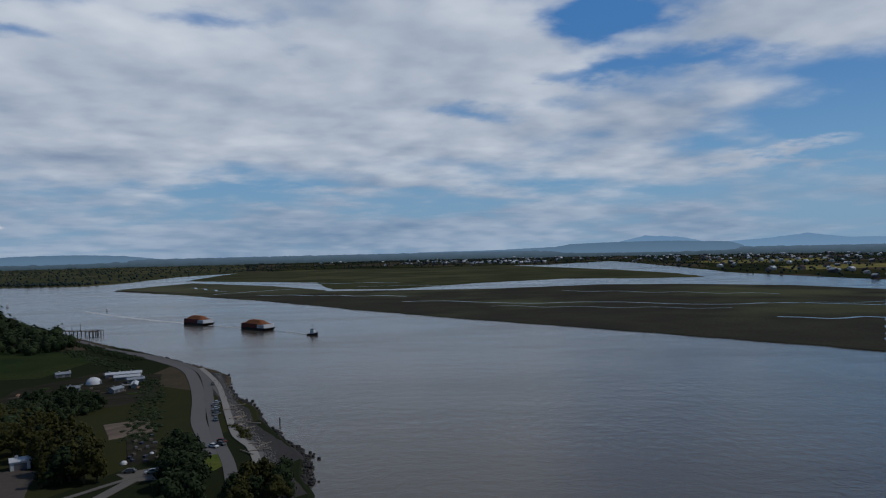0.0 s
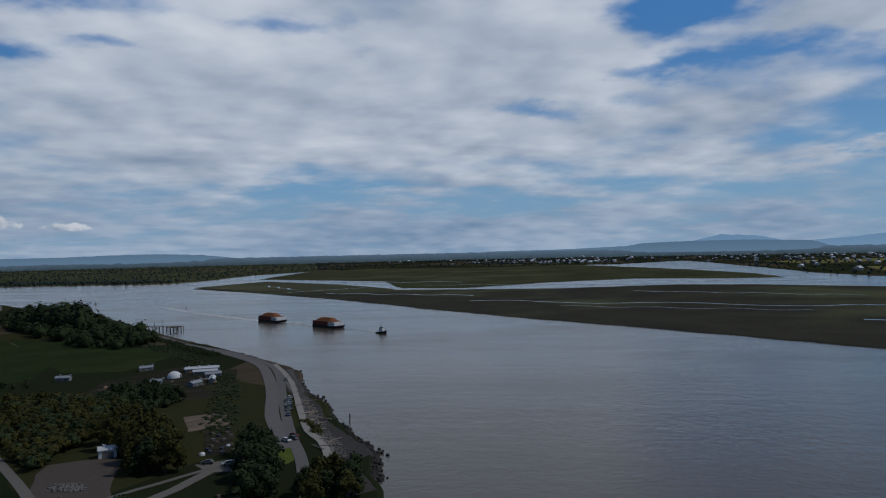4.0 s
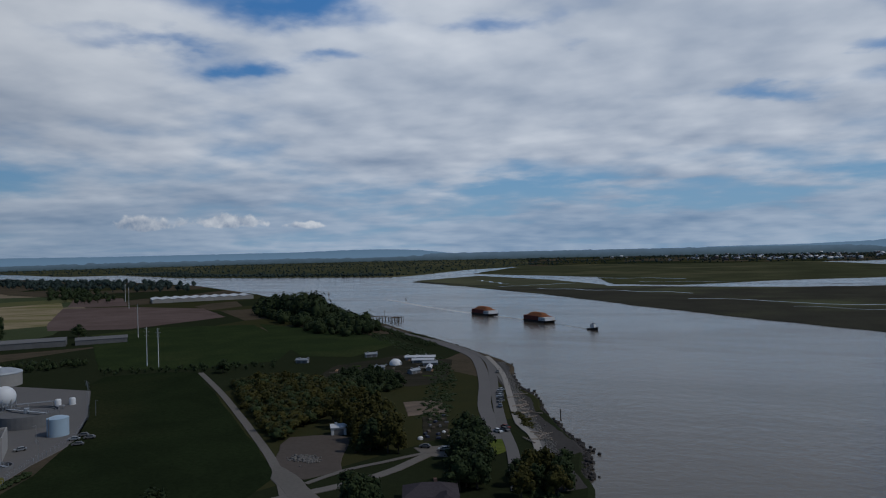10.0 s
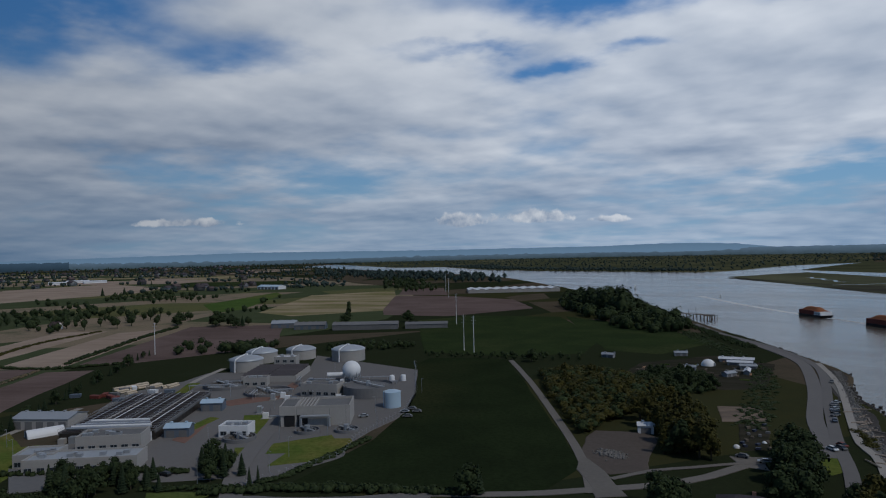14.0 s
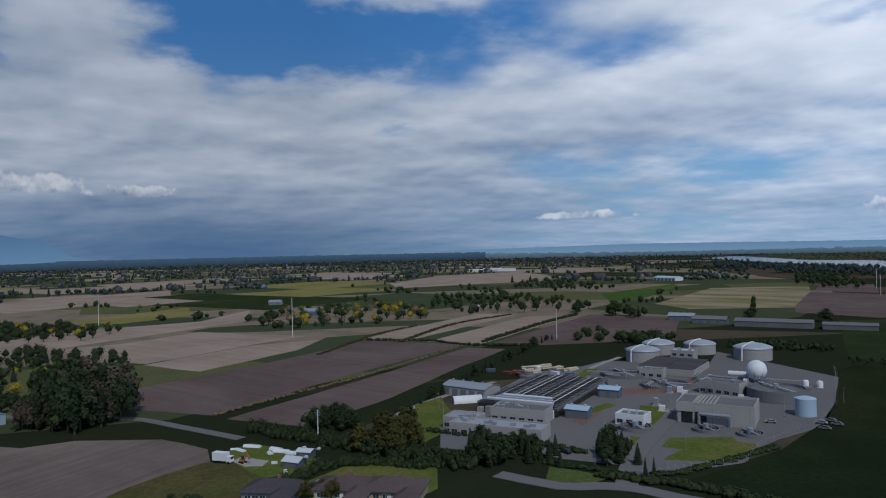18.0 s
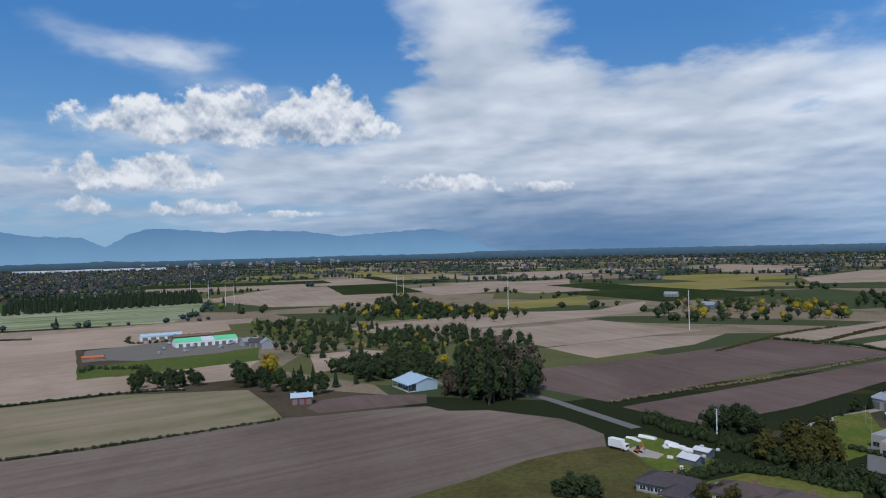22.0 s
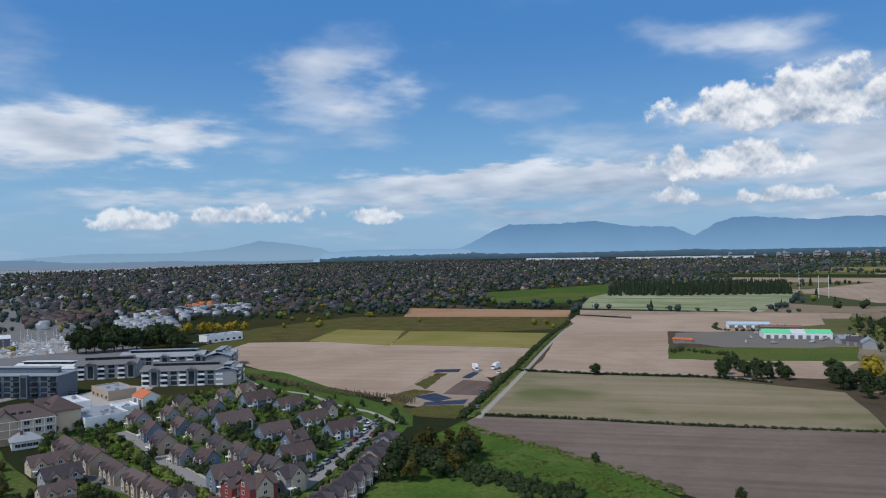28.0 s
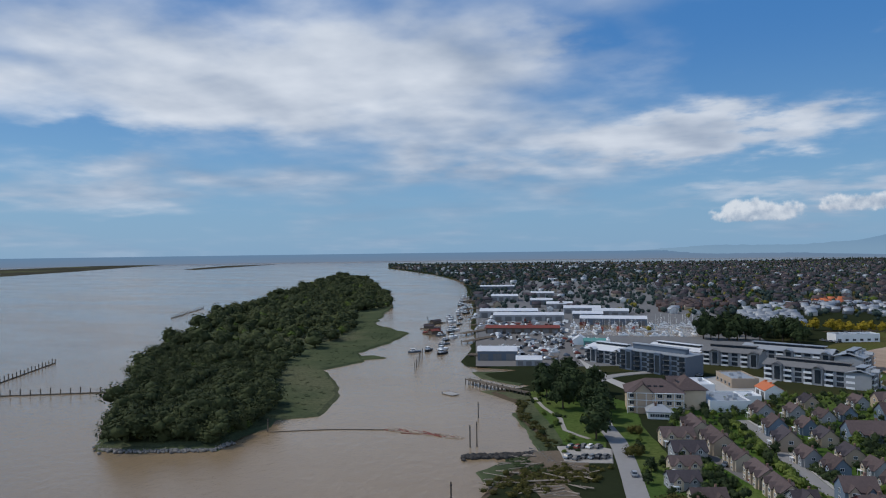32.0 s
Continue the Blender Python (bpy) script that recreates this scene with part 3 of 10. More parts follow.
def sheet(name, pts, z, mat, label, category, kind="structure", bank=0.0, drop=0.0):
    """A flat piece of land; with a bank its edge slopes down outwards by drop."""
    s = Shape()
    tris = tessellate_polygon([[Vector((x, y, 0)) for x, y in pts]])
    s.add([(x, y, z) for x, y in pts], [tuple(t) for t in tris])
    if drop:
        n = len(pts)
        area = sum(pts[i][0] * pts[(i + 1) % n][1] - pts[(i + 1) % n][0] * pts[i][1] for i in range(n))
        sg = 1.0 if area > 0 else -1.0
        low = []
        for i in range(n):
            a, b = Vector(pts[i - 1]), Vector(pts[(i + 1) % n])
            t = (b - a).normalized()
            low.append((pts[i][0] + sg * t.y * bank, pts[i][1] - sg * t.x * bank, z - drop))
        s.add([(x, y, z) for x, y in pts] + low, [(i, (i + 1) % n, n + (i + 1) % n, n + i) for i in range(n)])
    ob = solid(name, s, mat, label, category, kind=kind)
    bm = bmesh.new()
    bm.from_mesh(ob.data)
    for f in bm.faces:
        if f.normal.z < 0:
            f.normal_flip()
    bm.to_mesh(ob.data)
    bm.free()
    return ob


def ribbon(name, pts, width, z, mat, label, category, thick=0.12, curved=True):
    """A road or path with a real edge."""
    line = smooth_line(pts) if curved else pts
    s = Shape()
    vs, n = [], len(line)
    for i, p in enumerate(line):
        a, b = Vector(line[max(0, i - 1)]), Vector(line[min(n - 1, i + 1)])
        t = (b - a).normalized()
        for k, zz in ((0.5, -thick), (0.5, 0), (-0.5, 0), (-0.5, -thick)):
            vs.append((p[0] - t.y * width * k, p[1] + t.x * width * k, z + zz))
    fs = [(4 * i + k, 4 * i + 4 + k, 4 * i + 5 + k, 4 * i + 1 + k) for i in range(n - 1) for k in range(3)]
    s.add(vs, fs)
    ob = solid(name, s, mat, label, category, kind="structure")
    bm = bmesh.new()
    bm.from_mesh(ob.data)
    bmesh.ops.recalc_face_normals(bm, faces=bm.faces)
    for f in bm.faces:
        if abs(f.normal.z) > 0.7 and f.normal.z < 0:
            f.normal_flip()
    bm.to_mesh(ob.data)
    bm.free()
    return ob


def inside(p, poly):
    x, y = p
    c = False
    j = len(poly) - 1
    for i in range(len(poly)):
        xi, yi = poly[i]
        xj, yj = poly[j]
        if (yi > y) != (yj > y) and x < (xj - xi) * (y - yi) / (yj - yi) + xi:
            c = not c
        j = i
    return c


def scatter(poly, count, gap, rng):
    """Places inside an outline, no two closer than gap."""
    xs, ys = [p[0] for p in poly], [p[1] for p in poly]
    got = []
    grid = {}
    for _ in range(count * 30):
        p = (rng.uniform(min(xs), max(xs)), rng.uniform(min(ys), max(ys)))
        if not inside(p, poly):
            continue
        c = (int(p[0] // gap), int(p[1] // gap))
        if any((p[0] - q[0]) ** 2 + (p[1] - q[1]) ** 2 < gap * gap for i in (-1, 0, 1) for j in (-1, 0, 1) for q in grid.get((c[0] + i, c[1] + j), ())):
            continue
        grid.setdefault(c, []).append(p)
        got.append(p)
        if len(got) >= count:
            break
    return got


# ---- water, land and distance ----
FAR = 4880.0


def ring_point(yaw, r):
    return (-math.sin(radians(yaw)) * r, math.cos(radians(yaw)) * r)


s = Shape()
s.add([(*ring_point(a * 5, FAR), -1.2) for a in range(72)], [tuple(range(71, -1, -1))])
river = solid("water", s, WATER, "grey-brown silty river water, lightly rippled by wind", "river", kind="structure")
for f in river.data.polygons:
    f.flip()
bed = Shape()
bed.add([(*ring_point(a * 5, FAR), -6.0) for a in range(72)], [tuple(range(72))])
solid("river_bed", bed, ROCK, "dark silty bed under the river", "river bed", kind="structure")

SHORE = [(-3254, 1989), (-2230, 1670), (-1646, 1522), (-1199, 1333), (-790, 1038), (-487, 778), (-374, 678), (-336, 640), (-287, 589), (-239, 544), (-197, 501), (-161, 462), (-145, 446), (-132, 426), (-121, 385), (-107, 358), (-96, 344), (-85, 317), (-71, 288), (-62, 272), (-53, 253), (-49, 232), (-43, 217), (-32, 150), (2, 60), (38, -60), (66, -150), (71, -207), (71, -225), (65, -242)] + [(65, -262), (82, -288), (92, -305), (98, -329), (118, -346), (108, -360), (103, -374), (128, -383), (139, -396), (121, -421), (161, -423), (170, -439), (181, -485), (208, -567), (250, -670), (304, -822), (370, -987), (349, -920), (474, -1246), (574, -1478), (749, -1784), (892, -1997), (1099, -2274), (1318, -2562), (1750, -3400), (1200, -3450), (620, -3650), (0, -3700), (-500, -4250), (-1271, -4680)]
NORTH_RIM = [(-2400, -4230), (-3500, -3380), (-4400, -2080), (-4860, -300), (-4600, 1580), (-3900, 2900)]
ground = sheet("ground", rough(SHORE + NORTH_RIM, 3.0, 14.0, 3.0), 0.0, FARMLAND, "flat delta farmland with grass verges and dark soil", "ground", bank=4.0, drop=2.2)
MARSH = [(-695, 1487), (-471, 1288), (-264, 1077), (-104, 888), (8, 768), (113, 663), (193, 583), (254, 518), (295, 472), (665, 1060), (594, 1204), (436, 1311), (297, 1349), (76, 1281), (-68, 1299), (-217, 1317), (-279, 1414), (-365, 1488), (-458, 1482), (-608, 1559)]
sheet("marsh_island", rough(MARSH, 6.0, 18.0, 5.0), -0.5, MARSH_MAT, "flat brown-green tidal marsh island in the river", "island", bank=3.0, drop=1.4)
MARSH_B = [(-718, 1964), (-542, 1850), (-310, 1714), (-218, 1391), (-94, 1364), (92, 1533), (283, 1640), (462, 1578), (583, 1576), (595, 1787), (535, 2117), (272, 2935), (-230, 3394), (-793, 3244), (-747, 2299)]
sheet("marsh_bank", rough(MARSH_B, 10.0, 30.0, 8.0), -0.5, MARSH_GREEN, "low green tidal marsh with winding creeks", "island", bank=4.0, drop=1.4)
SPIT = [(-711, 1533), (-645, 1804), (-383, 1563), (-229, 1358), (-270, 1269), (-491, 1343)]
sheet("marsh_spit", rough(SPIT, 9.0, 20.0, 9.0), -0.45, SEDGE, "sedge spit at the tip of the marsh", "island", bank=4.0, drop=1.4)
SOUTH = [(806, 2950), (773, 2319), (736, 1782), (774, 1568), (836, 1331), (2582, 4105), (1192, 4701), (-327, 4839), (-748, 4148), (-269, 3970), (311, 3357), (786, 3556)]
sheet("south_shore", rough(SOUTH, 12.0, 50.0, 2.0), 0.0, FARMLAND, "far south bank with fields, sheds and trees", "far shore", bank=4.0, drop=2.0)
WOODS_E = [(-2433, 1977), (-2202, 2070), (-1696, 1812), (-1343, 1769), (-913, 1765), (-863, 1855), (-883, 2332), (-733, 2762), (-1197, 4516), (-2318, 4260), (-3226, 3621), (-3763, 3060), (-4078, 2626)]
sheet("east_shore", rough(WOODS_E, 10.0, 50.0, 4.0), 0.0, MARSH_GREEN, "far wooded bank across the river", "far shore", bank=4.0, drop=2.0)
FAR_BANK = [(-745, 2673), (-586, 2849), (-406, 2879), (-70, 2791), (200, 2931), (432, 2923), (900, 3500), (500, 4600), (-618, 4700), (-1301, 4600)]
sheet("east_shore", rough(FAR_BANK, 12.0, 60.0, 5.0), 0.08, FARMLAND, "far level bank beyond the marsh", "far shore", bank=4.0, drop=2.0)
ISLE = [(227, -198), (210, -201), (185, -213), (190, -232), (188, -249), (194, -261), (179, -274), (194, -315), (212, -341), (245, -379), (241, -396), (236, -417), (260, -450), (265, -515), (277, -572), (342, -627), (420, -818), (566, -1082), (807, -1457), (1070, -1764), (936, -1440), (703, -979), (624, -766), (502, -581), (431, -444), (349, -333), (307, -288), (270, -247), (240, -215)]
isle = sheet("river_island", rough(ISLE, 5.0, 10.0, 6.0), -0.2, REED, "long wooded island fringed with green reed beds", "island", bank=4.0, drop=1.6)
ISLE_WOOD = [(228, -202), (189, -218), (191, -235), (199, -267), (235, -316), (274, -380), (296, -454), (324, -558), (426, -733), (420, -818), (552, -1054), (860, -1538), (1070, -1764), (729, -1049), (605, -744), (426, -439), (347, -334), (254, -230)]
sheet("island_floor", rough(ISLE_WOOD, 3.0, 10.0, 7.0), 0.4, REED, "rough grass under the trees of the island", "island", bank=5.0, drop=1.0)
BAR_A = [(2361, -1653), (2582, -2100), (3362, -3428), (3617, -3180), (3437, -2406)]
sheet("sand_bar", rough(BAR_A, 14.0, 60.0, 1.0), -0.7, MARSH_MAT, "dark tidal flat far out in the estuary", "sand bar", bank=5.0, drop=0.8)
BAR_B = [(2314, -2478), (2175, -2396), (2522, -3458), (2583, -3084)]
sheet("sand_bar", rough(BAR_B, 8.0, 60.0, 1.5), -0.7, MARSH_MAT, "dark tidal flat far out in the estuary", "sand bar", bank=5.0, drop=0.8)
# creeks and pools in the marsh
for i, (a, b, w, dy) in enumerate([((-60, 1010), (640, 760), 5.0, 18.0), ((330, 690), (560, 640), 7.0, 10.0), ((200, 1180), (480, 1010), 4.0, 14.0), ((-330, 1240), (-60, 1130), 6.0, 10.0), ((-180, 1480), (420, 1340), 5.0, 16.0), ((-420, 1290), (-300, 1420), 5.0, 8.0), ((60, 900), (330, 800), 2.5, 9.0), ((380, 860), (600, 830), 2.5, 6.0), ((-430, 1380), (-560, 1560), 6.0, 12.0), ((150, 1420), (480, 1500), 5.0, 12.0), ((-520, 1700), (-100, 1600), 8.0, 16.0)]):
    line = [(a[0] + (b[0] - a[0]) * k / 12, a[1] + (b[1] - a[1]) * k / 12 + dy * math.sin(k * 1.7 + i)) for k in range(13)]
    ribbon("tidal_creek", line, w, -0.42, WATER, "narrow tidal creek winding through the marsh", "creek", 0.05)


def skyline(name, ridge, r, base, mat, label, wobble, step=0.12, seed=0.0):
    """A far range of hills as a standing slope with an uneven crest, from (yaw, elevation) marks."""
    yaws = [p[0] for p in ridge]
    lo, hi = min(yaws), max(yaws)
    ys, es = zip(*sorted(ridge))
    n = int((hi - lo) / step)
    sh = Shape()
    vs = []
    for i in range(n + 1):
        a = lo + (hi - lo) * i / n
        e = float(np.interp(a, ys, es))
        e += wobble * (noise.noise((a * 1.7, seed, 0.0)) + 0.5 * noise.noise((a * 5.1, seed, 3.0)) + 0.3 * noise.noise((a * 14.0, seed, 3.0)))
        z = HIGH + r * math.tan(radians(e))
        vs += [(*ring_point(a, r - 60.0), base), (*ring_point(a, r), max(z, base + 1.0))]
    sh.add(vs, [(2 * i, 2 * i + 2, 2 * i + 3, 2 * i + 1) for i in range(n)])
    return solid(name, sh, mat, label, "far hills", kind="structure")


# Haze and distance blue are painted into these emissive backdrops.
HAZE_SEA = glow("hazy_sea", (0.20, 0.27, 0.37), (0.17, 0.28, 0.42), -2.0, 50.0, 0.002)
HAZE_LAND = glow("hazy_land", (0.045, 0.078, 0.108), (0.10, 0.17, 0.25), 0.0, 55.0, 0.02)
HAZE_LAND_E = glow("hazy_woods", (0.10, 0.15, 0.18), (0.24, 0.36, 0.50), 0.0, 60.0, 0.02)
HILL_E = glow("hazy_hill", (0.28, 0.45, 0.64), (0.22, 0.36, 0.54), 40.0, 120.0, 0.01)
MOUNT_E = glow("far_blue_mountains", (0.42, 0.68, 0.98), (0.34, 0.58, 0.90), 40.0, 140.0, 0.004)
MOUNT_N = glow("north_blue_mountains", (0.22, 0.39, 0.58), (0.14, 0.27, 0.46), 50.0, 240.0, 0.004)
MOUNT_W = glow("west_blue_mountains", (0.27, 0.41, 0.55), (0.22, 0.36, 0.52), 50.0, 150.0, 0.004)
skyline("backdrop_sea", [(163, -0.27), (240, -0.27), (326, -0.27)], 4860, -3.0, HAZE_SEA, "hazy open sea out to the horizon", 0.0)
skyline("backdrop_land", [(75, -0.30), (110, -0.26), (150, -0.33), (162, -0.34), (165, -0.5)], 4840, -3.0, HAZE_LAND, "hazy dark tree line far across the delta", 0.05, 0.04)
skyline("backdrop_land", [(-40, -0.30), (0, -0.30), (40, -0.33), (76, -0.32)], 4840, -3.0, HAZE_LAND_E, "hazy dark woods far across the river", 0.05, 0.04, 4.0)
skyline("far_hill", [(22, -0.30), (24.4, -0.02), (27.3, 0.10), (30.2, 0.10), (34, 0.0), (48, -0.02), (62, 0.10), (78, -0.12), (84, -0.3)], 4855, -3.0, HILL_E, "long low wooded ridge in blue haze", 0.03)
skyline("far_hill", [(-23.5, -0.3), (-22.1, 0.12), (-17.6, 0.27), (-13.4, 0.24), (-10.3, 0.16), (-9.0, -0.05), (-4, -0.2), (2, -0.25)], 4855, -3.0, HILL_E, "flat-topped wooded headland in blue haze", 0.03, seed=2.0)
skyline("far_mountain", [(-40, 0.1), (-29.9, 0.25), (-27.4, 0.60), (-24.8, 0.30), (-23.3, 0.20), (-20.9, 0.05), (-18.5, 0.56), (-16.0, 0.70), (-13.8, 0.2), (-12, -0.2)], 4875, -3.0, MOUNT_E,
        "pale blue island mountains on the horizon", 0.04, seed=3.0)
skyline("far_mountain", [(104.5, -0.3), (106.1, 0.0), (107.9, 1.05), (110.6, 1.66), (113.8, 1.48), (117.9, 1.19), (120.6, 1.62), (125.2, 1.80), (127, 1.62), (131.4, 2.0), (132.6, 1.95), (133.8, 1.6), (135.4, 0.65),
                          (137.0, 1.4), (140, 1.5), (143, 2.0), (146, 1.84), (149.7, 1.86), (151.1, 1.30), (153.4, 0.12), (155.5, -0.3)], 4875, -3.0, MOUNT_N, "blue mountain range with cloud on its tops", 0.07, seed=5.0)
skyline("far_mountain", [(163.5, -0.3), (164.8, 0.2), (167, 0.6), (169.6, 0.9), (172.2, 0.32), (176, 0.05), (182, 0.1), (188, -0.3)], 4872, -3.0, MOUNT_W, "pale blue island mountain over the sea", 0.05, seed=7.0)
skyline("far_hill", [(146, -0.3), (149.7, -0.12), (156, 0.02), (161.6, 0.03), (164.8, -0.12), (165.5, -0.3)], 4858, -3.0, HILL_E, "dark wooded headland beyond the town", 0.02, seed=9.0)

FARM = [(-430, -420), (-900, -1000), (-2300, -2700), (-3900, -900), (-3800, 1100), (-1900, 1150), (-1100, 900), (-720, 640), (-580, 420), (-530, 150), (-335, -60), (-335, -230)]
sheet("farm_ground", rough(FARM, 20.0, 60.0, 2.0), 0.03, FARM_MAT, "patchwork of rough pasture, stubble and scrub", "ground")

# ---- fields ----
FIELD_KINDS = [
    ("ploughed_field", SOIL, "bare dry ploughed soil in a large field", "field"),
    ("damp_field", SOIL_EAST, "dark purple-brown tilled soil in a large field", "field"),
    ("sprouting_field", STRIPED, "pale field striped with sprouting green rows", "field"),
    ("olive_meadow", OLIVE, "olive-yellow mown grass meadow", "meadow"),
    ("red_field", SOIL_RED, "red-brown tilled strip of soil", "field"),
    ("garden_strips", STRIPS, "pale and green strips of a market garden", "field"),
    ("dark_meadow", SHADED_GRASS, "level grass meadow, its green darkened for cloud shade", "meadow"),
    ("green_meadow", GREEN_GRASS, "fresh green grass meadow", "meadow"),
    ("pale_field", SOIL2, "pale sandy ploughed field far off", "field"),
    ("vegetable_plots", BEDS, "dark vegetable beds with weeds between", "field"),
    ("thicket_ground", THICKET, "bright green bramble and rough grass", "meadow"),
    ("loam_field", SOIL_NEAR, "bare grey-brown ploughed loam with uneven tone, darkened for cloud shade", "field"),
    ("strip_field", STRIP_E, "long brown and olive strips of a striped field", "field"),
    ("rough_meadow", ROUGH_MEADOW, "olive-brown rough grass beside the ploughed field", "meadow"),
    ("lawn", LAWN, "mown garden lawn", "lawn"),
    ("mid_meadow", MID_GRASS, "level green grass meadow behind the dyke", "meadow"),
]
FIELDS = []


def field(k, pts, z=0.05, edge=1.2):
    name, mat, label, cat = FIELD_KINDS[k]
    FIELDS.append(pts)
    z += 0.004 * len(FIELDS)
    sheet(name, rough(pts, edge, 14.0, len(FIELDS) * 1.3), z, mat, label, cat, bank=0.6, drop=0.12)


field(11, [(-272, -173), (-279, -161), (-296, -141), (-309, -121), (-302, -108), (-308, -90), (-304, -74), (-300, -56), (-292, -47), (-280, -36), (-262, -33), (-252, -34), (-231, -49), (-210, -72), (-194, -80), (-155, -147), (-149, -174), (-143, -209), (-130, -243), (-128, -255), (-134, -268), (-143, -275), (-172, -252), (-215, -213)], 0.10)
field(2, [(-216, -361), (-254, -325), (-294, -290), (-308, -259), (-322, -230), (-298, -203), (-271, -176), (-238, -201), (-174, -255), (-147, -281), (-168, -307)], 0.10)
field(1, [(-310, -177), (-324, -164), (-334, -131), (-316, -124), (-284, -164), (-291, -175)])
field(0, [(-228, -364), (-264, -405), (-370, -539), (-447, -624), (-483, -528), (-327, -356), (-352, -315), (-400, -290), (-370, -269), (-322, -289), (-275, -320)])
field(8, [(-489, -676), (-580, -571), (-681, -477), (-636, -446), (-580, -486), (-500, -543), (-456, -631)])
field(5, [(-736, -968), (-819, -806), (-933, -738), (-780, -623), (-625, -541), (-545, -641), (-502, -695)])
field(0, [(-68, -544), (-98, -591), (-172, -551), (-276, -439), (-240, -392), (-219, -374), (-194, -354), (-172, -389), (-123, -330), (-100, -386), (-75, -480)])
field(3, [(-143, -574), (-191, -511), (-237, -596), (-190, -644)])
field(3, [(-193, -514), (-279, -440), (-335, -510), (-271, -568), (-239, -589)])
field(4, [(-287, -721), (-334, -821), (-479, -680), (-430, -617)])
field(8, [(-172, -390), (-199, -383), (-184, -331), (-152, -295), (-137, -289), (-126, -309), (-118, -327), (-144, -354)], 0.12)
field(1, [(-150.2, -325.4), (-176.1, -354.7), (-187.6, -340.1), (-164.9, -312.1)], 0.22)
field(1, [(-418, -92), (-478, -30), (-582, 53), (-531, 124), (-420, 24), (-339, -40), (-363, -80)])
field(1, [(-329, -33), (-404, 33), (-512, 122), (-495, 146), (-418, 88), (-352, 43), (-305, 2)])
field(8, [(-594, 49), (-775, 197), (-744, 233), (-567, 84)])
field(8, [(-556, 99), (-718, 235), (-714, 289), (-528, 137)])
field(1, [(-526, 144), (-710, 304), (-648, 375), (-544, 310), (-503, 248), (-507, 174)])
field(8, [(-614, -190), (-640, -146), (-706, -94), (-634, 4), (-588, -41), (-513, -105), (-544, -141)])
field(8, [(-508, -104), (-587, -36), (-602, 16), (-545, -3), (-468, -63), (-483, -80)])
field(8, [(-602, -314), (-758, -231), (-817, -108), (-950, -65), (-802, -55), (-684, -145), (-593, -223), (-572, -281)])
field(3, [(-878, -268), (-1042, -154), (-900, -130), (-828, -194)])
field(8, [(-1553, 196), (-1934, 382), (-2026, 639), (-1634, 642), (-1458, 509), (-1400, 311), (-1358, 189)])
field(8, [(-934, -747), (-1221, -808), (-1332, -722), (-1067, -472), (-872, -420), (-820, -543)])
field(8, [(-1223, -518), (-1430, -438), (-1174, -301), (-1050, -387)])
field(8, [(-1454, -373), (-1575, -268), (-1332, -227), (-1272, -316)])
field(12, [(-807, 433), (-1046, 662), (-1017, 822), (-785, 640), (-690, 550), (-727, 433)])
field(7, [(-1009, 452), (-1192, 678), (-1117, 647), (-874, 446), (-849, 395)])
field(1, [(-895, 726), (-817, 769), (-674, 764), (-555, 666), (-570, 536), (-646, 506), (-710, 556)])
field(1, [(-1055, 877), (-1000, 930), (-835, 786), (-915, 751)])
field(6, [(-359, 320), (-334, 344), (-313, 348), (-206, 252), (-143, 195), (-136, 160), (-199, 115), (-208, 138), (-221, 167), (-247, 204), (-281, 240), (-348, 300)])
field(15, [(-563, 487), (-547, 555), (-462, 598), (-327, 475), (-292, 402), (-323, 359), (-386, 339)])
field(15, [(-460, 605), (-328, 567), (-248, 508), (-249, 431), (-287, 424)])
field(7, [(-364, -351), (-383, -365), (-442, -309), (-415, -286), (-362, -306), (-333, -333)])
field(7, [(-70, -471), (-92, -432), (-106, -363), (-113, -326), (-123, -302), (-111, -273), (-102, -272), (-92, -317), (-79, -356), (-62, -420)])
field(10, [(-101, -245), (-134, -271), (-131, -249), (-140, -219), (-148, -189), (-148, -158), (-65, -200), (-79, -219)])
field(7, [(-702, -318), (-791, -290), (-805, -252), (-751, -270), (-658, -312)])
field(7, [(-556, -1026), (-857, -1091), (-700, -891), (-530, -770), (-465, -828)])

field(13, [(-190, -84), (-215, -68), (-239, -56), (-252, -45), (-262, -34), (-262, -26), (-240, -14), (-216, -14), (-196, -24), (-182, -52)])
field(14, [(-262, -26), (-276, -27), (-284, -20), (-268, -4), (-250, 8), (-240, 2), (-240, -14)])
field(14, [(-232, 2), (-244, 14), (-236, 44), (-214, 40), (-196, 20), (-200, -12), (-216, -14)])

field(0, [(-496.8, -594.6), (-651.5, -492.2), (-572.2, -426.5), (-451.6, -438.7), (-405.2, -487)])
field(0, [(-317.6, -347.3), (-410.8, -284.1), (-344.9, -257.7), (-285.7, -313.5)])
field(7, [(-380.5, -375.4), (-468.4, -322.9), (-413.4, -288), (-323.3, -351.9), (-355.7, -386.9)])
sheet("packing_yard", rough([(-376.8, -405.4), (-423.3, -451.1), (-486.7, -420.9), (-531.1, -364.4), (-486.4, -332.5), (-438.9, -334.4), (-392.2, -370.2), (-389.4, -395.7)], 1.5, 8.0), 0.36, LANE, "grey-brown gravel yard of the packing hall", "yard", bank=0.3, drop=0.2)

sheet("rough_meadow", rough([(-45.9, -548), (-103.3, -687), (-234.8, -751.5), (-450.9, -640.8), (-361.8, -532.1), (-138.9, -568.5), (-66.4, -493.4)], 4.0, 20.0), 0.045, ROUGH_MEADOW, "olive-brown rough grass between the meadows", "meadow")

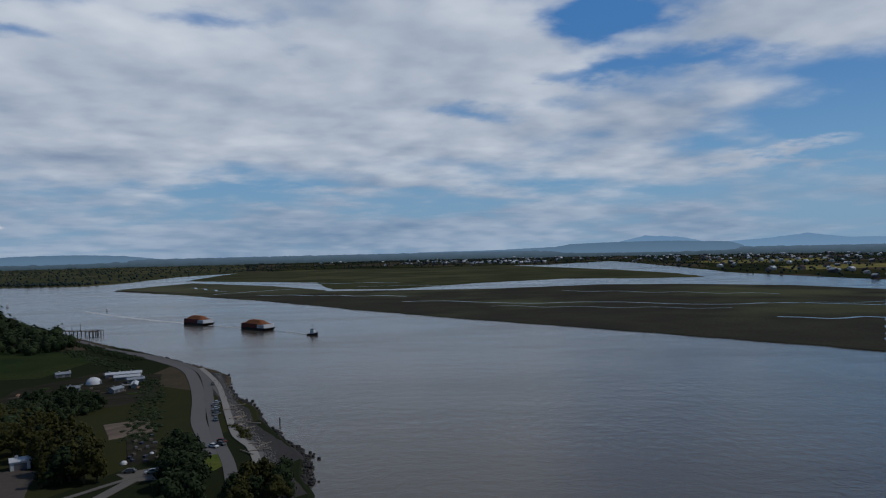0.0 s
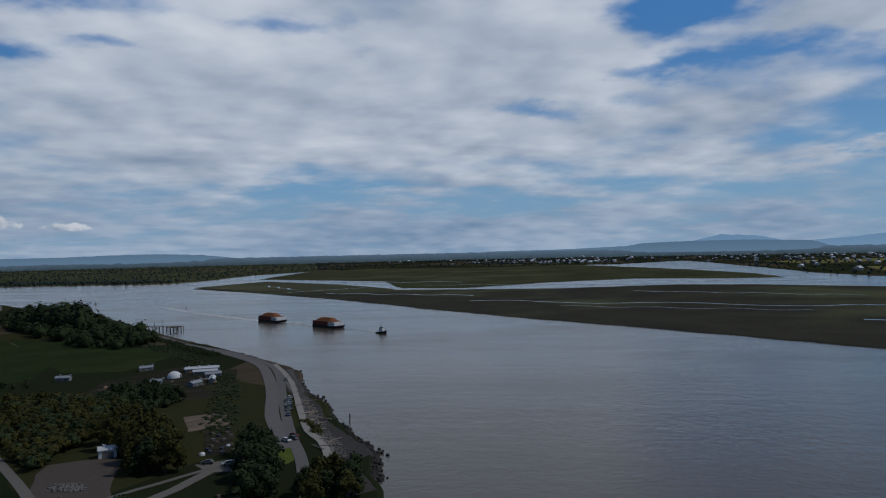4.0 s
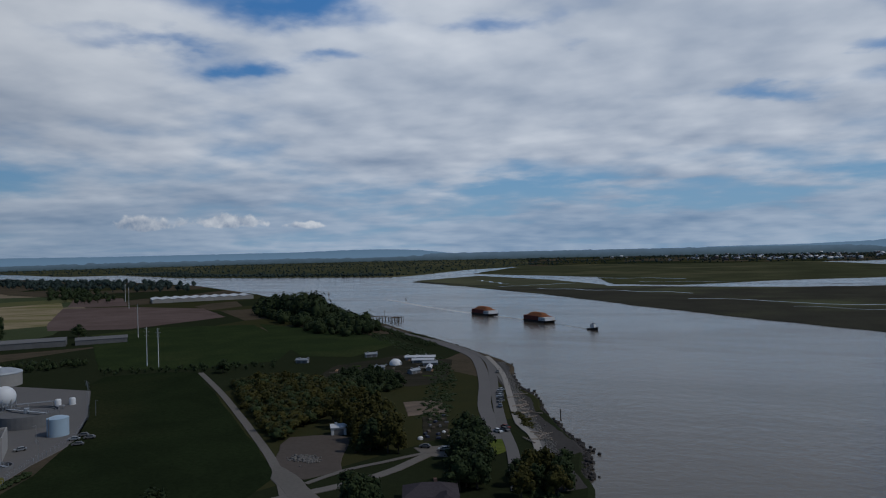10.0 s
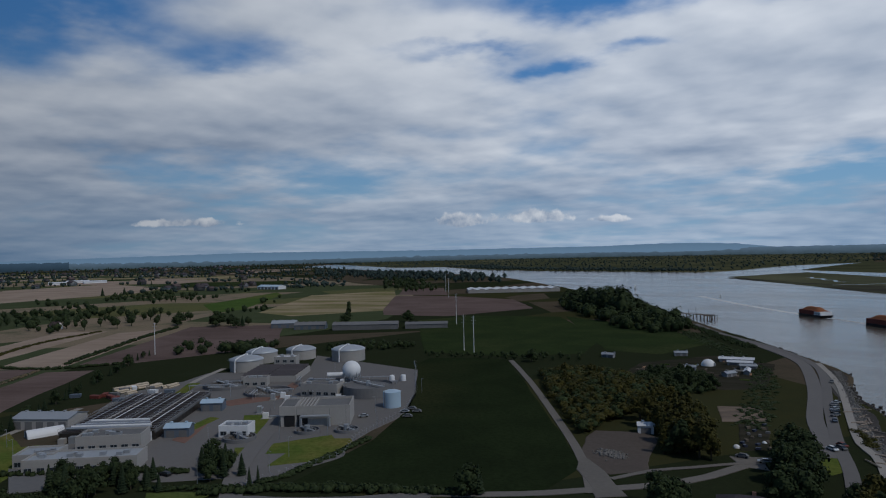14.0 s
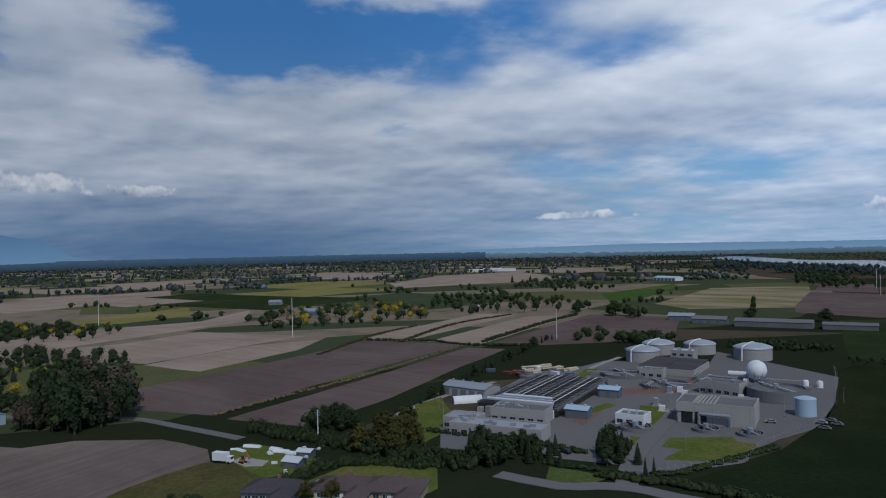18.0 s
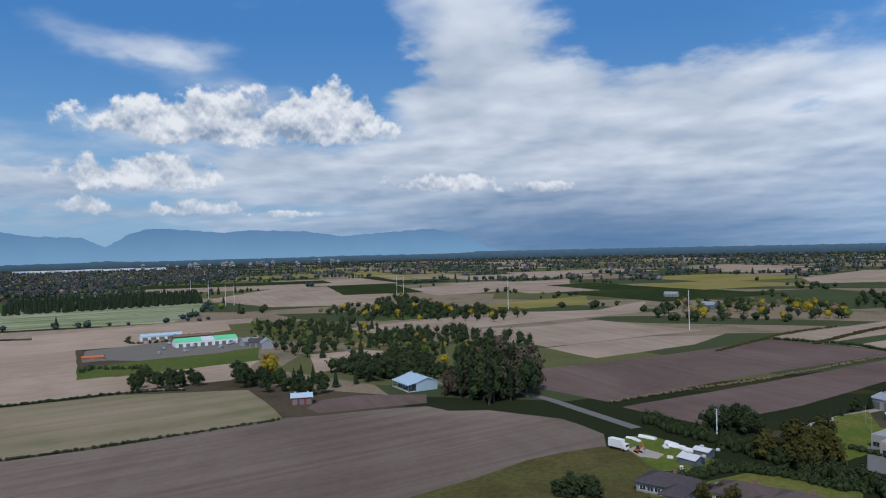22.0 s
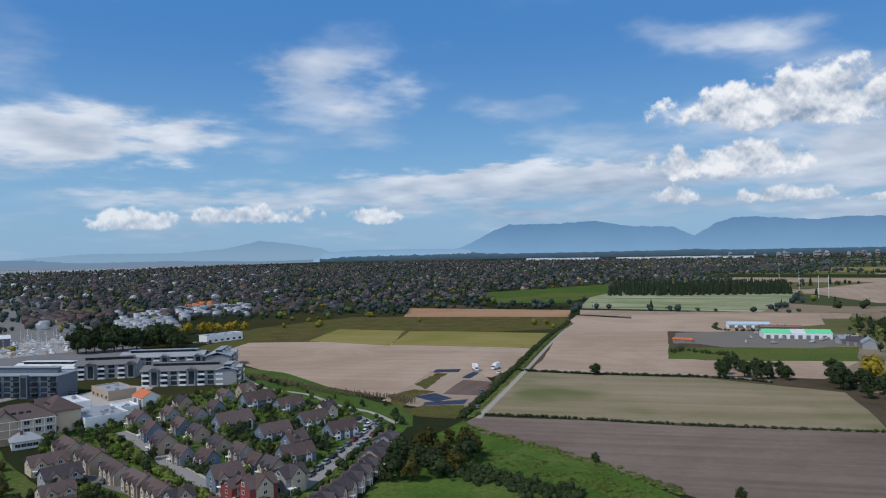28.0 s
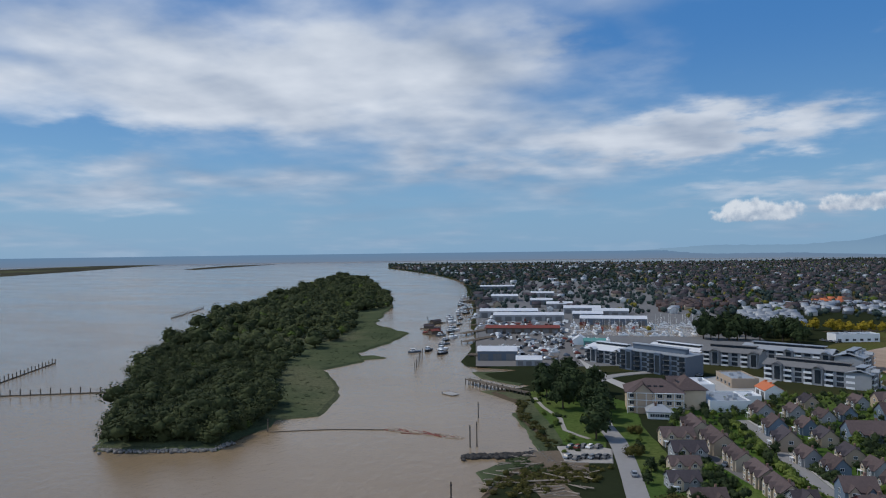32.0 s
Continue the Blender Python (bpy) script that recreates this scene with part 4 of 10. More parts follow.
# ---- roads and yards ----
VILLAGE_STREET = [(0.9, -323), (-7.3, -301.1), (-12.8, -275.3), (-19.6, -250.6), (-24.3, -234.8), (-30.5, -220.6), (-37.3, -213.8)]
CRESCENT = [(-37.3, -213.8), (-46.3, -215.1), (-58.6, -227.2), (-70.8, -243.5), (-84.1, -260.9), (-94.2, -274.6), (-97, -285.9), (-95.2, -298.6)]
BACK_LANE = [(23.7, -290.8), (13.5, -270.5), (4.6, -254.1), (-3.3, -240.2), (-10.4, -227.7), (-17.9, -209.4)]
ribbon("road", [(-318, 613), (-267, 558), (-217, 516), (-177, 474), (-152, 438), (-132, 390), (-118, 351), (-100, 303), (-89, 275), (-76, 245)] + [(-62, 205)], 4.5, 0.35, ASPHALT, "grey asphalt road along the river dyke", "road", 0.4)
ribbon("road", [(-239, 533), (-196, 488), (-168, 454), (-149, 416), (-128, 364), (-110, 312), (-99, 287), (-87, 258)], 6.5, 0.30, ASPHALT, "worn grey lane behind the river dyke", "road", 0.4)
ribbon("path", [(-310, 348), (-256, 302), (-215, 265), (-176, 229), (-155, 209), (-139, 192), (-125, 175)], 3.4, 0.22, LANE, "pale gravel track beside the dark meadow", "path", 0.2)
ribbon("road", [(-160, 141), (-140, 160), (-125, 180), (-114, 196), (-107, 213), (-103, 235), (-98, 241)], 4.2, 0.25, LANE, "pale gravel lane past the sheds", "road", 0.2)
ribbon("road", [(-481, -257), (-417, -194), (-371, -145), (-351, -109), (-343, -77), (-316, -48), (-292, -24)], 5.0, 0.25, ASPHALT, "straight pale farm road between hedges", "road", 0.2)
ribbon("road", [(4, -110), (12, -150), (20, -182)] + [(28, -212), (32, -229), (38, -253), (44, -274), (52, -294), (62, -330), (71, -368), (73, -398), (58, -422), (25, -447)], 6.8, 0.30, ROAD_PALE, "curving pale asphalt village road along the waterfront", "road", 0.3)
ribbon("road", VILLAGE_STREET, 5.5, 0.25, ROAD_PALE, "asphalt street between rows of houses", "road", 0.2)
ribbon("road", CRESCENT, 6.0, 0.28, ROAD_PALE, "asphalt street with cars parked along the kerb", "road", 0.2)
ribbon("road", BACK_LANE, 4.5, 0.24, ASPHALT, "narrow lane behind the townhouses", "road", 0.2)
ribbon("path", [(-67, -439), (-72, -388), (-88, -361), (-95, -327), (-104, -306), (-107, -280)], 2.2, 0.30, GRAVEL, "pale footpath winding through a grass strip", "path", 0.1)
sheet("parking_lot", [(63, -258), (50, -263), (44, -261), (41, -245), (56, -240)], 0.30, GRAVEL, "pale gravel parking lot by the water", "parking lot", bank=0.5, drop=0.3)
sheet("plaza", [(100, -468), (82, -435), (66, -401), (54, -385), (34, -410), (8, -432), (2, -443), (-18, -425), (1, -358), (31, -369), (51, -367), (68, -394), (84, -424)], 0.18, CONCRETE, "pale paved plaza and street corner", "pavement", bank=0.3, drop=0.2)
sheet("boatyard", [(154, -418), (114, -432), (90, -456), (83, -509), (135, -610), (176, -629), (188, -566), (208, -565)], 0.16, ASPHALT, "grey boatyard with hauled-out boats", "yard", bank=0.3, drop=0.2)
sheet("harbour_yard", [(208, -565), (321, -874), (522, -1575), (124, -1537), (-21, -581), (38, -461), (107, -432)], 0.08, CONCRETE_DARK, "grey paved harbour yards", "yard", bank=0.3, drop=0.2)
sheet("plant_yard", [(-259, 50), (-282, 57), (-307, 80), (-367, 111), (-397, 131), (-407, 169), (-423, 191), (-405, 215), (-382, 227), (-380, 268), (-334, 273), (-243, 198), (-228, 160), (-212, 146), (-208, 106), (-220, 106), (-233, 88), (-253, 76)], 0.14, ASPHALT, "grey asphalt yard of the treatment plant", "yard", bank=0.3, drop=0.2)
sheet("plant_yard", [(-432, 277), (-330, 284), (-274, 234), (-248, 206), (-235, 177), (-221, 151), (-253, 161), (-322, 192)], 0.17, ASPHALT, "grey asphalt yard between round tanks", "yard", bank=0.3, drop=0.2)


APRON = [(-147.4, 442.1), (-130.9, 420.3), (-123.6, 390.2), (-107, 352.1), (-95.2, 336.4), (-84.5, 307.8), (-71.8, 286.5), (-56.9, 262.7), (-52.5, 253.1), (-56.8, 242.5), (-49.6, 228.1), (-43.3, 215.5), (-51.8, 207.4), (-59.8, 233), (-66.8, 251.2), (-78.2, 276.1), (-91.9, 307), (-107.1, 343), (-123.6, 373.6), (-141.8, 416.1)]
sheet("rock_apron", rough(APRON, 1.0, 4.0, 2.0), 0.10, ROCK, "dark wet mud and rock apron of the river bank", "river bank", bank=2.5, drop=1.3)
DRIFT = [(-146.6, 432.7), (-128.3, 392.3), (-105.6, 343.6), (-91.2, 309.7), (-79.1, 282.4), (-70.2, 261), (-62.5, 242.1)]
ribbon("drift_strip", DRIFT, 4.2, 0.18, PALE_ROCK, "pale strip of shingle and driftwood on the bank", "river bank", 0.3)

# ---- trees ----
def leaf_cards(centre, radii, n, size, rng, droop=0.0, up=-0.35):
    """Small leaf clumps over the outside of a rounded mass."""
    vs, fs = [], []
    for _ in range(n):
        while True:
            u = Vector((rng.gauss(0, 1), rng.gauss(0, 1), rng.gauss(0, 1))).normalized()
            if u.z > up:
                break
        k = rng.uniform(0.70, 1.16)
        c = Vector(centre) + Vector((u.x * radii[0], u.y * radii[1], u.z * radii[2])) * k
        nrm = (u + Vector((rng.uniform(-.6, .6), rng.uniform(-.6, .6), rng.uniform(-.3, .7) - droop))).normalized()
        a = nrm.orthogonal().normalized()
        a.rotate(Matrix.Rotation(rng.uniform(0, 6.28), 3, nrm))
        b = nrm.cross(a)
        h = size * rng.uniform(0.6, 1.25)
        o = len(vs)
        vs += [c + a * h * rng.uniform(.7, 1.2), c + b * h * rng.uniform(.5, 1.0), c - a * h * rng.uniform(.7, 1.2), c - b * h * rng.uniform(.5, 1.0)]
        fs.append((o, o + 1, o + 2, o + 3))
    return vs, fs


def core(centre, radii, rng, n=8, m=5, k=0.86):
    vs, fs = [], []
    for i in range(m + 1):
        th = math.pi * i / m
        for j in range(n):
            ph = 6.28319 * j / n
            w = k * rng.uniform(0.85, 1.1)
            vs.append((centre[0] + radii[0] * w * math.sin(th) * math.cos(ph), centre[1] + radii[1] * w * math.sin(th) * math.sin(ph), centre[2] + radii[2] * w * math.cos(th)))
    for i in range(m):
        for j in range(n):
            fs.append((i * n + j, (i + 1) * n + j, (i + 1) * n + (j + 1) % n, i * n + (j + 1) % n))
    return vs, fs


def crown(kind, rng, dense=1.0):
    """The foliage of a tree one metre high."""
    s = Shape()
    if kind == "conifer":
        tiers = 9
        for i in range(tiers):
            z = 0.10 + 0.86 * i / tiers
            r = 0.20 * (1 - i / tiers) ** 0.85 + 0.015
            k = max(5, int(26 * dense * r / 0.2))
            for j in range(k):
                a = 6.28319 * (j + rng.random()) / k
                rr = r * rng.uniform(0.75, 1.15)
                ca, sa = math.cos(a), math.sin(a)
                w = rr * 0.38
                s.add([(0.15 * rr * ca, 0.15 * rr * sa, z + 0.09), (rr * ca * 0.7 - sa * w, rr * sa * 0.7 + ca * w, z + 0.015), (rr * ca, rr * sa, z - 0.03 * rng.random()),
                       (rr * ca * 0.7 + sa * w, rr * sa * 0.7 - ca * w, z + 0.015)], [(0, 1, 2, 3)])
        s.tube(0.16, 0.01, 0.10, 0.96, 7)
        return s
    if kind == "poplar":
        lobes = [((rng.uniform(-.03, .03), rng.uniform(-.03, .03), 0.2 + 0.13 * i), (0.13 - 0.012 * abs(i - 2.2), 0.13 - 0.012 * abs(i - 2.2), 0.14)) for i in range(6)]
    elif kind == "bush":
        lobes = [((rng.uniform(-.4, .4), rng.uniform(-.4, .4), rng.uniform(.35, .55)), (rng.uniform(.3, .5), rng.uniform(.3, .5), rng.uniform(.35, .45))) for _ in range(4)]
    else:
        lobes = [((0, 0, 0.54), (0.29, 0.29, 0.38))]
        for i in range(8):
            a = 6.28319 * (i + rng.random() * 0.7) / 8 * 2
            q = rng.uniform(0.18, 0.30)
            lobes.append(((q * math.cos(a), q * math.sin(a), 0.26 + 0.06 * i + rng.uniform(-.05, .05)), (rng.uniform(.13, .20), rng.uniform(.13, .20), rng.uniform(.14, .20))))
        lobes.append(((rng.uniform(-.1, .1), rng.uniform(-.1, .1), 0.84), (0.16, 0.16, 0.15)))
    for c, r in lobes:
        s.add(*core(c, r, rng, 6, 4, 0.74))
        s.add(*leaf_cards(c, r, int(70 * dense * (1.6 if r[0] > 0.2 else 0.7)), 0.045 if kind != "bush" else 0.06, rng, up=-0.6))
    return s


def trunk(kind, rng):
    s = Shape()
    top = 0.5 if kind == "broadleaf" else 0.8
    s.tube(0.030, 0.014, -0.02, top, 7)
    if kind == "broadleaf":
        for i in range(4):
            a = 6.28319 * i / 4 + rng.random()
            m = Matrix.Translation((0, 0, 0.25 + 0.05 * i)) @ Euler((0.75, 0, a)).to_matrix().to_4x4()
            s.tube(0.012, 0.005, 0.0, 0.32, 5, m)
    return s


TREE_RNG = random.Random(11)
KINDS = {}
for kind in ("broadleaf", "conifer", "poplar", "bush"):
    KINDS[kind] = [(trunk(kind, TREE_RNG), crown(kind, TREE_RNG)) for _ in range(4)]
TREE_MESH = {}


def tree(kind, x, y, h, mat, label, category="tree", group="", wide=1.0, z=0.0):
    i = TREE_RNG.randrange(4)
    key = (kind, i, mat.name)
    if key not in TREE_MESH:
        t, c = KINDS[kind][i]
        TREE_MESH[key] = (t.mesh("trunk"), c.mesh("crown"))
    t, c = TREE_MESH[key]
    name = {"broadleaf": "broadleaf_tree", "conifer": "conifer", "poplar": "poplar_tree", "bush": "bush"}[kind]
    ob = tagged(new(name), label, category, group)
    w = h * wide * TREE_RNG.uniform(0.9, 1.15)
    ob.matrix_basis = pose(x, y, z, 0, 0, TREE_RNG.uniform(0, 360)) @ Matrix.Diagonal((w, w, h, 1))
    if kind != "bush":
        part("trunk", t, BARK, ob)
    part("crown", c, mat, ob)
    return ob


def grove(poly, count, gap, kinds, lo, hi, label, group, z=0.0, wide=1.0):
    for p in scatter(poly, count, gap, TREE_RNG):
        kind, mat = TREE_RNG.choice(kinds)
        tree(kind, *p, TREE_RNG.uniform(lo, hi), mat, label, "tree", group, wide, z)


def bulk(name, places, template, mat, label, category, parent=None):
    """Very many alike small things as one mesh: places are (x, y, z, height, width, turn)."""
    tv = np.array(template.v, dtype=np.float32)
    P = np.array(places, dtype=np.float32)
    c, s_ = np.cos(P[:, 5])[:, None], np.sin(P[:, 5])[:, None]
    X = (tv[None, :, 0] * c - tv[None, :, 1] * s_) * P[:, 4:5] + P[:, 0:1]
    Y = (tv[None, :, 0] * s_ + tv[None, :, 1] * c) * P[:, 4:5] + P[:, 1:2]
    Z = tv[None, :, 2] * P[:, 3:4] + P[:, 2:3]
    V = np.stack([X, Y, Z], -1).reshape(-1, 3)
    nv, k = len(tv), len(P)
    loops = np.concatenate([np.array(f) for f in template.f])
    sizes = np.array([len(f) for f in template.f])
    L = (loops[None, :] + (np.arange(k) * nv)[:, None]).ravel()
    S = np.tile(sizes, k)
    me = bpy.data.meshes.new(name)
    me.vertices.add(len(V))
    me.vertices.foreach_set("co", V.ravel())
    me.loops.add(len(L))
    me.loops.foreach_set("vertex_index", L.astype(np.int32))
    me.polygons.add(len(S))
    me.polygons.foreach_set("loop_start", (np.cumsum(S) - S).astype(np.int32))
    me.update(calc_edges=True)
    ob = new(name, me)
    me.materials.append(mat)
    return tagged(ob, label, category, kind="stuff")


def small_crown(kind, rng, cards=24):
    s = Shape()
    if kind == "conifer":
        for i in range(5):
            z = 0.1 + 0.17 * i
            r = 0.21 * (1 - i / 5.5)
            s.tube(r, r * 0.35, z - 0.03, z + 0.2, 6, cap=False)
        return s
    for i in range(3 if kind == "broadleaf" else 2):
        c = (rng.uniform(-.14, .14), rng.uniform(-.14, .14), rng.uniform(.42, .68)) if kind == "broadleaf" else (0, 0, 0.35 + 0.3 * i)
        r = (rng.uniform(.2, .3),) * 2 + (rng.uniform(.25, .33),) if kind == "broadleaf" else (0.14, 0.14, 0.32)
        s.add(*core(c, r, rng, 5, 3, 0.72))
        s.add(*leaf_cards(c, r, cards, 0.055, rng, up=-0.35))
    s.tube(0.03, 0.03, 0, 0.4, 4, cap=False)
    return s


def fine_crown(rng):
    """A fuller small tree for the island's near tip."""
    s = Shape()
    for i in range(5):
        c = (rng.uniform(-.2, .2), rng.uniform(-.2, .2), rng.uniform(.28, .74))
        r = (rng.uniform(.18, .30), rng.uniform(.18, .30), rng.uniform(.20, .32))
        s.add(*core(c, r, rng, 5, 3, 0.6))
        s.add(*leaf_cards(c, r, 76, 0.028, rng, up=-0.5))
    s.tube(0.03, 0.03, 0, 0.4, 4, cap=False)
    return s


FINE = {"broadleaf": [fine_crown(TREE_RNG) for _ in range(3)]}
LOW = {k: [small_crown(k, TREE_RNG) for _ in range(3)] for k in ("broadleaf", "conifer", "poplar")}


def woods(poly, count, gap, kind, lo, hi, mat, label, z=0.0, avoid=(), wide=1.0, forms=None):
    """A wood too large to count, as three interleaved meshes."""
    pts = [p for p in scatter(poly, count, gap, TREE_RNG) if not any(inside(p, f) for f in avoid)]
    for i in range(3):
        pl = []
        for p in pts[i::3]:
            stand = noise.noise((p[0] / 34.0, p[1] / 34.0, 1.5)) + 0.4 * noise.noise((p[0] / 9.0, p[1] / 9.0, 4.0))
            h = lo + (hi - lo) * min(1.25, max(0.0, 0.5 + 0.8 * stand + TREE_RNG.uniform(-.3, .3)))
            pl.append((p[0], p[1], z - 0.13 * h, h, h * 1.12 * wide * TREE_RNG.uniform(0.85, 1.2), TREE_RNG.uniform(0, 6.28)))
        if pl:
            bulk("woodland", pl, (forms or LOW)[kind][i], mat, label, "woodland")


BROAD = [("broadleaf", LEAF)]
MIXED = [("broadleaf", LEAF), ("broadleaf", LEAF), ("broadleaf", LEAF_FRESH), ("conifer", NEEDLES)]
DARK = [("broadleaf", LEAF), ("conifer", NEEDLES), ("broadleaf", LEAF)]
GOLDEN = [("broadleaf", LEAF_OLIVE), ("broadleaf", LEAF_OLIVE), ("broadleaf", LEAF), ("poplar", LEAF_OLIVE)]
grove([(-261, 320), (-244, 353), (-186, 320), (-172, 275), (-168, 230), (-213, 269)], 28, 6.0, GOLDEN, 5.0, 9.0, "olive-brown broadleaf tree in a dense scrubby grove", "trees of the scrub grove")
YARD_B = [(-207, 327), (-217, 361), (-206, 380), (-188, 372), (-166, 340), (-171, 316), (-186, 309)]
grove(YARD_B, 22, 5.0, BROAD, 6.0, 9.0, "dark green broadleaf tree behind the sheds", "trees behind the sheds")
YARD_C = [(-168, 279), (-168, 300), (-143, 275), (-124, 248), (-122, 231), (-130, 225), (-140, 243), (-152, 262)]
grove(YARD_C, 30, 4.5, GOLDEN, 8.0, 13.0, "golden-olive broadleaf tree beside the yard", "trees beside the yard")
woods([(-261, 320), (-244, 353), (-186, 320), (-172, 275), (-168, 230), (-213, 269)], 210, 4.0, "broadleaf", 4.5, 9.0, LEAF_OLIVE, "dense olive-brown scrub of young trees", -0.6, wide=1.35)
woods([(-261, 320), (-244, 353), (-186, 320), (-172, 275), (-168, 230), (-213, 269)], 130, 4.5, "broadleaf", 4.5, 9.0, LEAF, "dense dark scrub of young trees", -0.6, wide=1.35)
woods(YARD_B, 90, 4.0, "broadleaf", 4.5, 8.0, LEAF, "dense dark green thicket behind the yard", -0.8, wide=1.3)
woods(YARD_C, 50, 4.2, "broadleaf", 6.0, 11.0, LEAF, "dense dark trees beside the yard", -0.8, wide=1.2)
grove([(-98, 252), (-90, 248), (-80, 226), (-72, 202), (-80, 200), (-92, 232)], 26, 3.6, BROAD, 8.0, 12.5, "dark green broadleaf tree beside the dyke road", "trees beside the dyke road")
grove([(-67, 218), (-60, 226), (-52, 224), (-44, 204), (-59, 196)], 10, 5.0, [("broadleaf", LEAF_OLIVE), ("broadleaf", LEAF)], 7.0, 11.0, "olive broadleaf tree on the river bank", "trees on the river bank")
HILL = [(-531, 693), (-432, 607), (-360, 551), (-312, 531), (-292, 551), (-312, 589), (-377, 652), (-470, 752), (-616, 890), (-657, 876)]
woods(HILL, 230, 8.0, "broadleaf", 13.0, 22.0, LEAF, "tall dark broadleaf wood on the river bank", -2.5, wide=1.05)
woods([(-545, 735), (-500, 672), (-430, 640), (-400, 612), (-400, 650), (-450, 715), (-520, 770)], 60, 8.0, "broadleaf", 24.0, 40.0, LEAF, "tallest trees of the river bank wood", -4.0, wide=0.85)
grove([(-332, -114), (-315, -92), (-338, -79), (-360, -79), (-388, -100), (-375, -126)], 40, 5.0, [("broadleaf", LEAF), ("poplar", LEAF), ("broadleaf", BARE), ("broadleaf", LEAF), ("poplar", NEEDLES)], 15.0, 26.0, "tall dark tree in a farm shelter belt", "trees of the shelter belt", wide=0.8)
grove([(-330, -122), (-342, -124), (-352, -120), (-346, -108), (-334, -110)], 8, 4.0, [("broadleaf", BARE)], 9.0, 14.0, "bare brown tree beside the blue barn", "bare trees beside the barn", wide=0.9)
woods([(-365, -172), (-372, -140), (-391, -135), (-436, -182), (-409, -216), (-380, -212)], 90, 5.5, "broadleaf", 6.0, 12.0, LEAF, "dark trees and shrubs round the farm buildings", wide=1.15)
grove([(-342, -176), (-345, -162), (-362, -168), (-391, -135), (-436, -182), (-409, -210)], 24, 7.0, DARK, 8.0, 13.0, "dark tree round the farm buildings", "trees round the farm")
grove([(-298, -293), (-308, -274), (-321, -271), (-326, -258), (-336, -298), (-324, -313)], 14, 6.0, BROAD, 7.0, 10.0, "dark green broadleaf tree beside the field lane", "trees beside the field lane")
grove([(-329, -245), (-318, -221), (-303, -193), (-318, -183), (-339, -188), (-357, -227), (-356, -261)], 18, 7.0, DARK, 8.0, 13.0, "dark tree beside the red barn", "trees beside the barn")
for mat, n, word in ((LEAF_GOLD, 18, "golden"), (LEAF, 40, "dark green"), (LEAF_FRESH, 16, "fresh green"), (TWIGS, 10, "bare brown")):
    woods([(-730, -48), (-685, 6), (-696, 51), (-752, 141), (-859, 161), (-939, 84), (-861, -46)], n, 12.0, "broadleaf", 9.0, 15.0, mat, word + " trees round the farm gardens", wide=1.15)
grove([(-250, 55), (-255, 68), (-236, 91), (-221, 83), (-229, 59)], 24, 3.5, [("broadleaf", LEAF), ("broadleaf", LEAF), ("conifer", NEEDLES), ("broadleaf", LEAF_OLIVE)], 6.0, 10.0, "dark ornamental tree before the plant offices", "trees before the plant offices")
grove([(-222, 95), (-246, 109), (-238, 114), (-225, 109), (-218, 99)], 10, 4.0, [("broadleaf", LEAF), ("conifer", NEEDLES)], 7.0, 10.0, "dark bushy tree on a plant lawn", "trees on the plant lawn")
grove([(-258, 18), (-244, 33), (-253, 42), (-276, 44), (-280, 24)], 7, 6.0, [("broadleaf", LEAF_OLIVE)], 10.0, 14.0, "large olive-green broadleaf tree by the hedge", "trees by the hedge")
grove([(-290, 2), (-295, 21), (-309, 24), (-314, 4)], 10, 5.0, DARK, 7.0, 11.0, "dark tree beside the farm lane", "trees beside the farm lane")
grove([(-215, -6), (-213, 4), (-210, 14), (-218, 10), (-219, -4)], 4, 4.0, [("broadleaf", LEAF_OLIVE)], 5.0, 7.0, "olive garden tree beside a bungalow", "garden trees")
grove([(99, -358), (79, -323), (56, -270), (43, -266), (52, -310), (71, -368), (96, -397)], 15, 8.0, BROAD, 12.0, 17.0, "large dark green tree in the waterside park", "trees of the waterside park")
grove([(-96, -239), (-127, -247), (-119, -227), (-98, -203), (-76, -202), (-77, -214)], 20, 6.0, [("broadleaf", LEAF), ("broadleaf", LEAF), ("broadleaf", LEAF_OLIVE)], 6.0, 10.0, "bushy dark green tree beside the townhouses", "trees beside the townhouses")
grove([(44, -300), (28, -263), (19, -225), (8, -206), (22, -204), (32, -241), (42, -277)], 12, 6.0, [("broadleaf", LEAF), ("broadleaf", LEAF_FRESH), ("bush", LEAF_OLIVE)], 3.5, 6.5, "garden tree in the grass bank behind the houses", "trees of the grass bank")
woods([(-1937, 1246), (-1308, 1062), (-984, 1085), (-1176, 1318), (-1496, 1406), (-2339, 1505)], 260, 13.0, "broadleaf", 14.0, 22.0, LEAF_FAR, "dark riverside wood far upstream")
FARM_PLOT = [(-443.2, -262.1), (-472.3, -233.1), (-468.4, -206.6), (-423.7, -183.1), (-395.5, -211.3), (-377.5, -219.5)]
field(0, FARM_PLOT)
woods([(-512, -363), (-423, -264), (-430, -221), (-483, -220), (-418, -152), (-447, -111), (-524, -144), (-588, -223), (-619, -354), (-636, -444)], 230, 7.0, "broadleaf", 4.5, 11.0, LEAF, "dark mixed trees round farmsteads", avoid=(FARM_PLOT,))
woods([(-512, -363), (-423, -264), (-430, -221), (-483, -220), (-418, -152), (-447, -111), (-524, -144), (-588, -223), (-619, -354), (-636, -444)], 26, 14.0, "broadleaf", 6.0, 10.0, LEAF_FRESH, "fresh green trees round farmsteads", wide=1.2)
woods([(-512, -363), (-423, -264), (-430, -221), (-483, -220), (-418, -152), (-447, -111), (-524, -144), (-588, -223), (-619, -354), (-636, -444)], 12, 14.0, "broadleaf", 6.0, 10.0, LEAF_GOLD, "golden trees round farmsteads", wide=1.2)
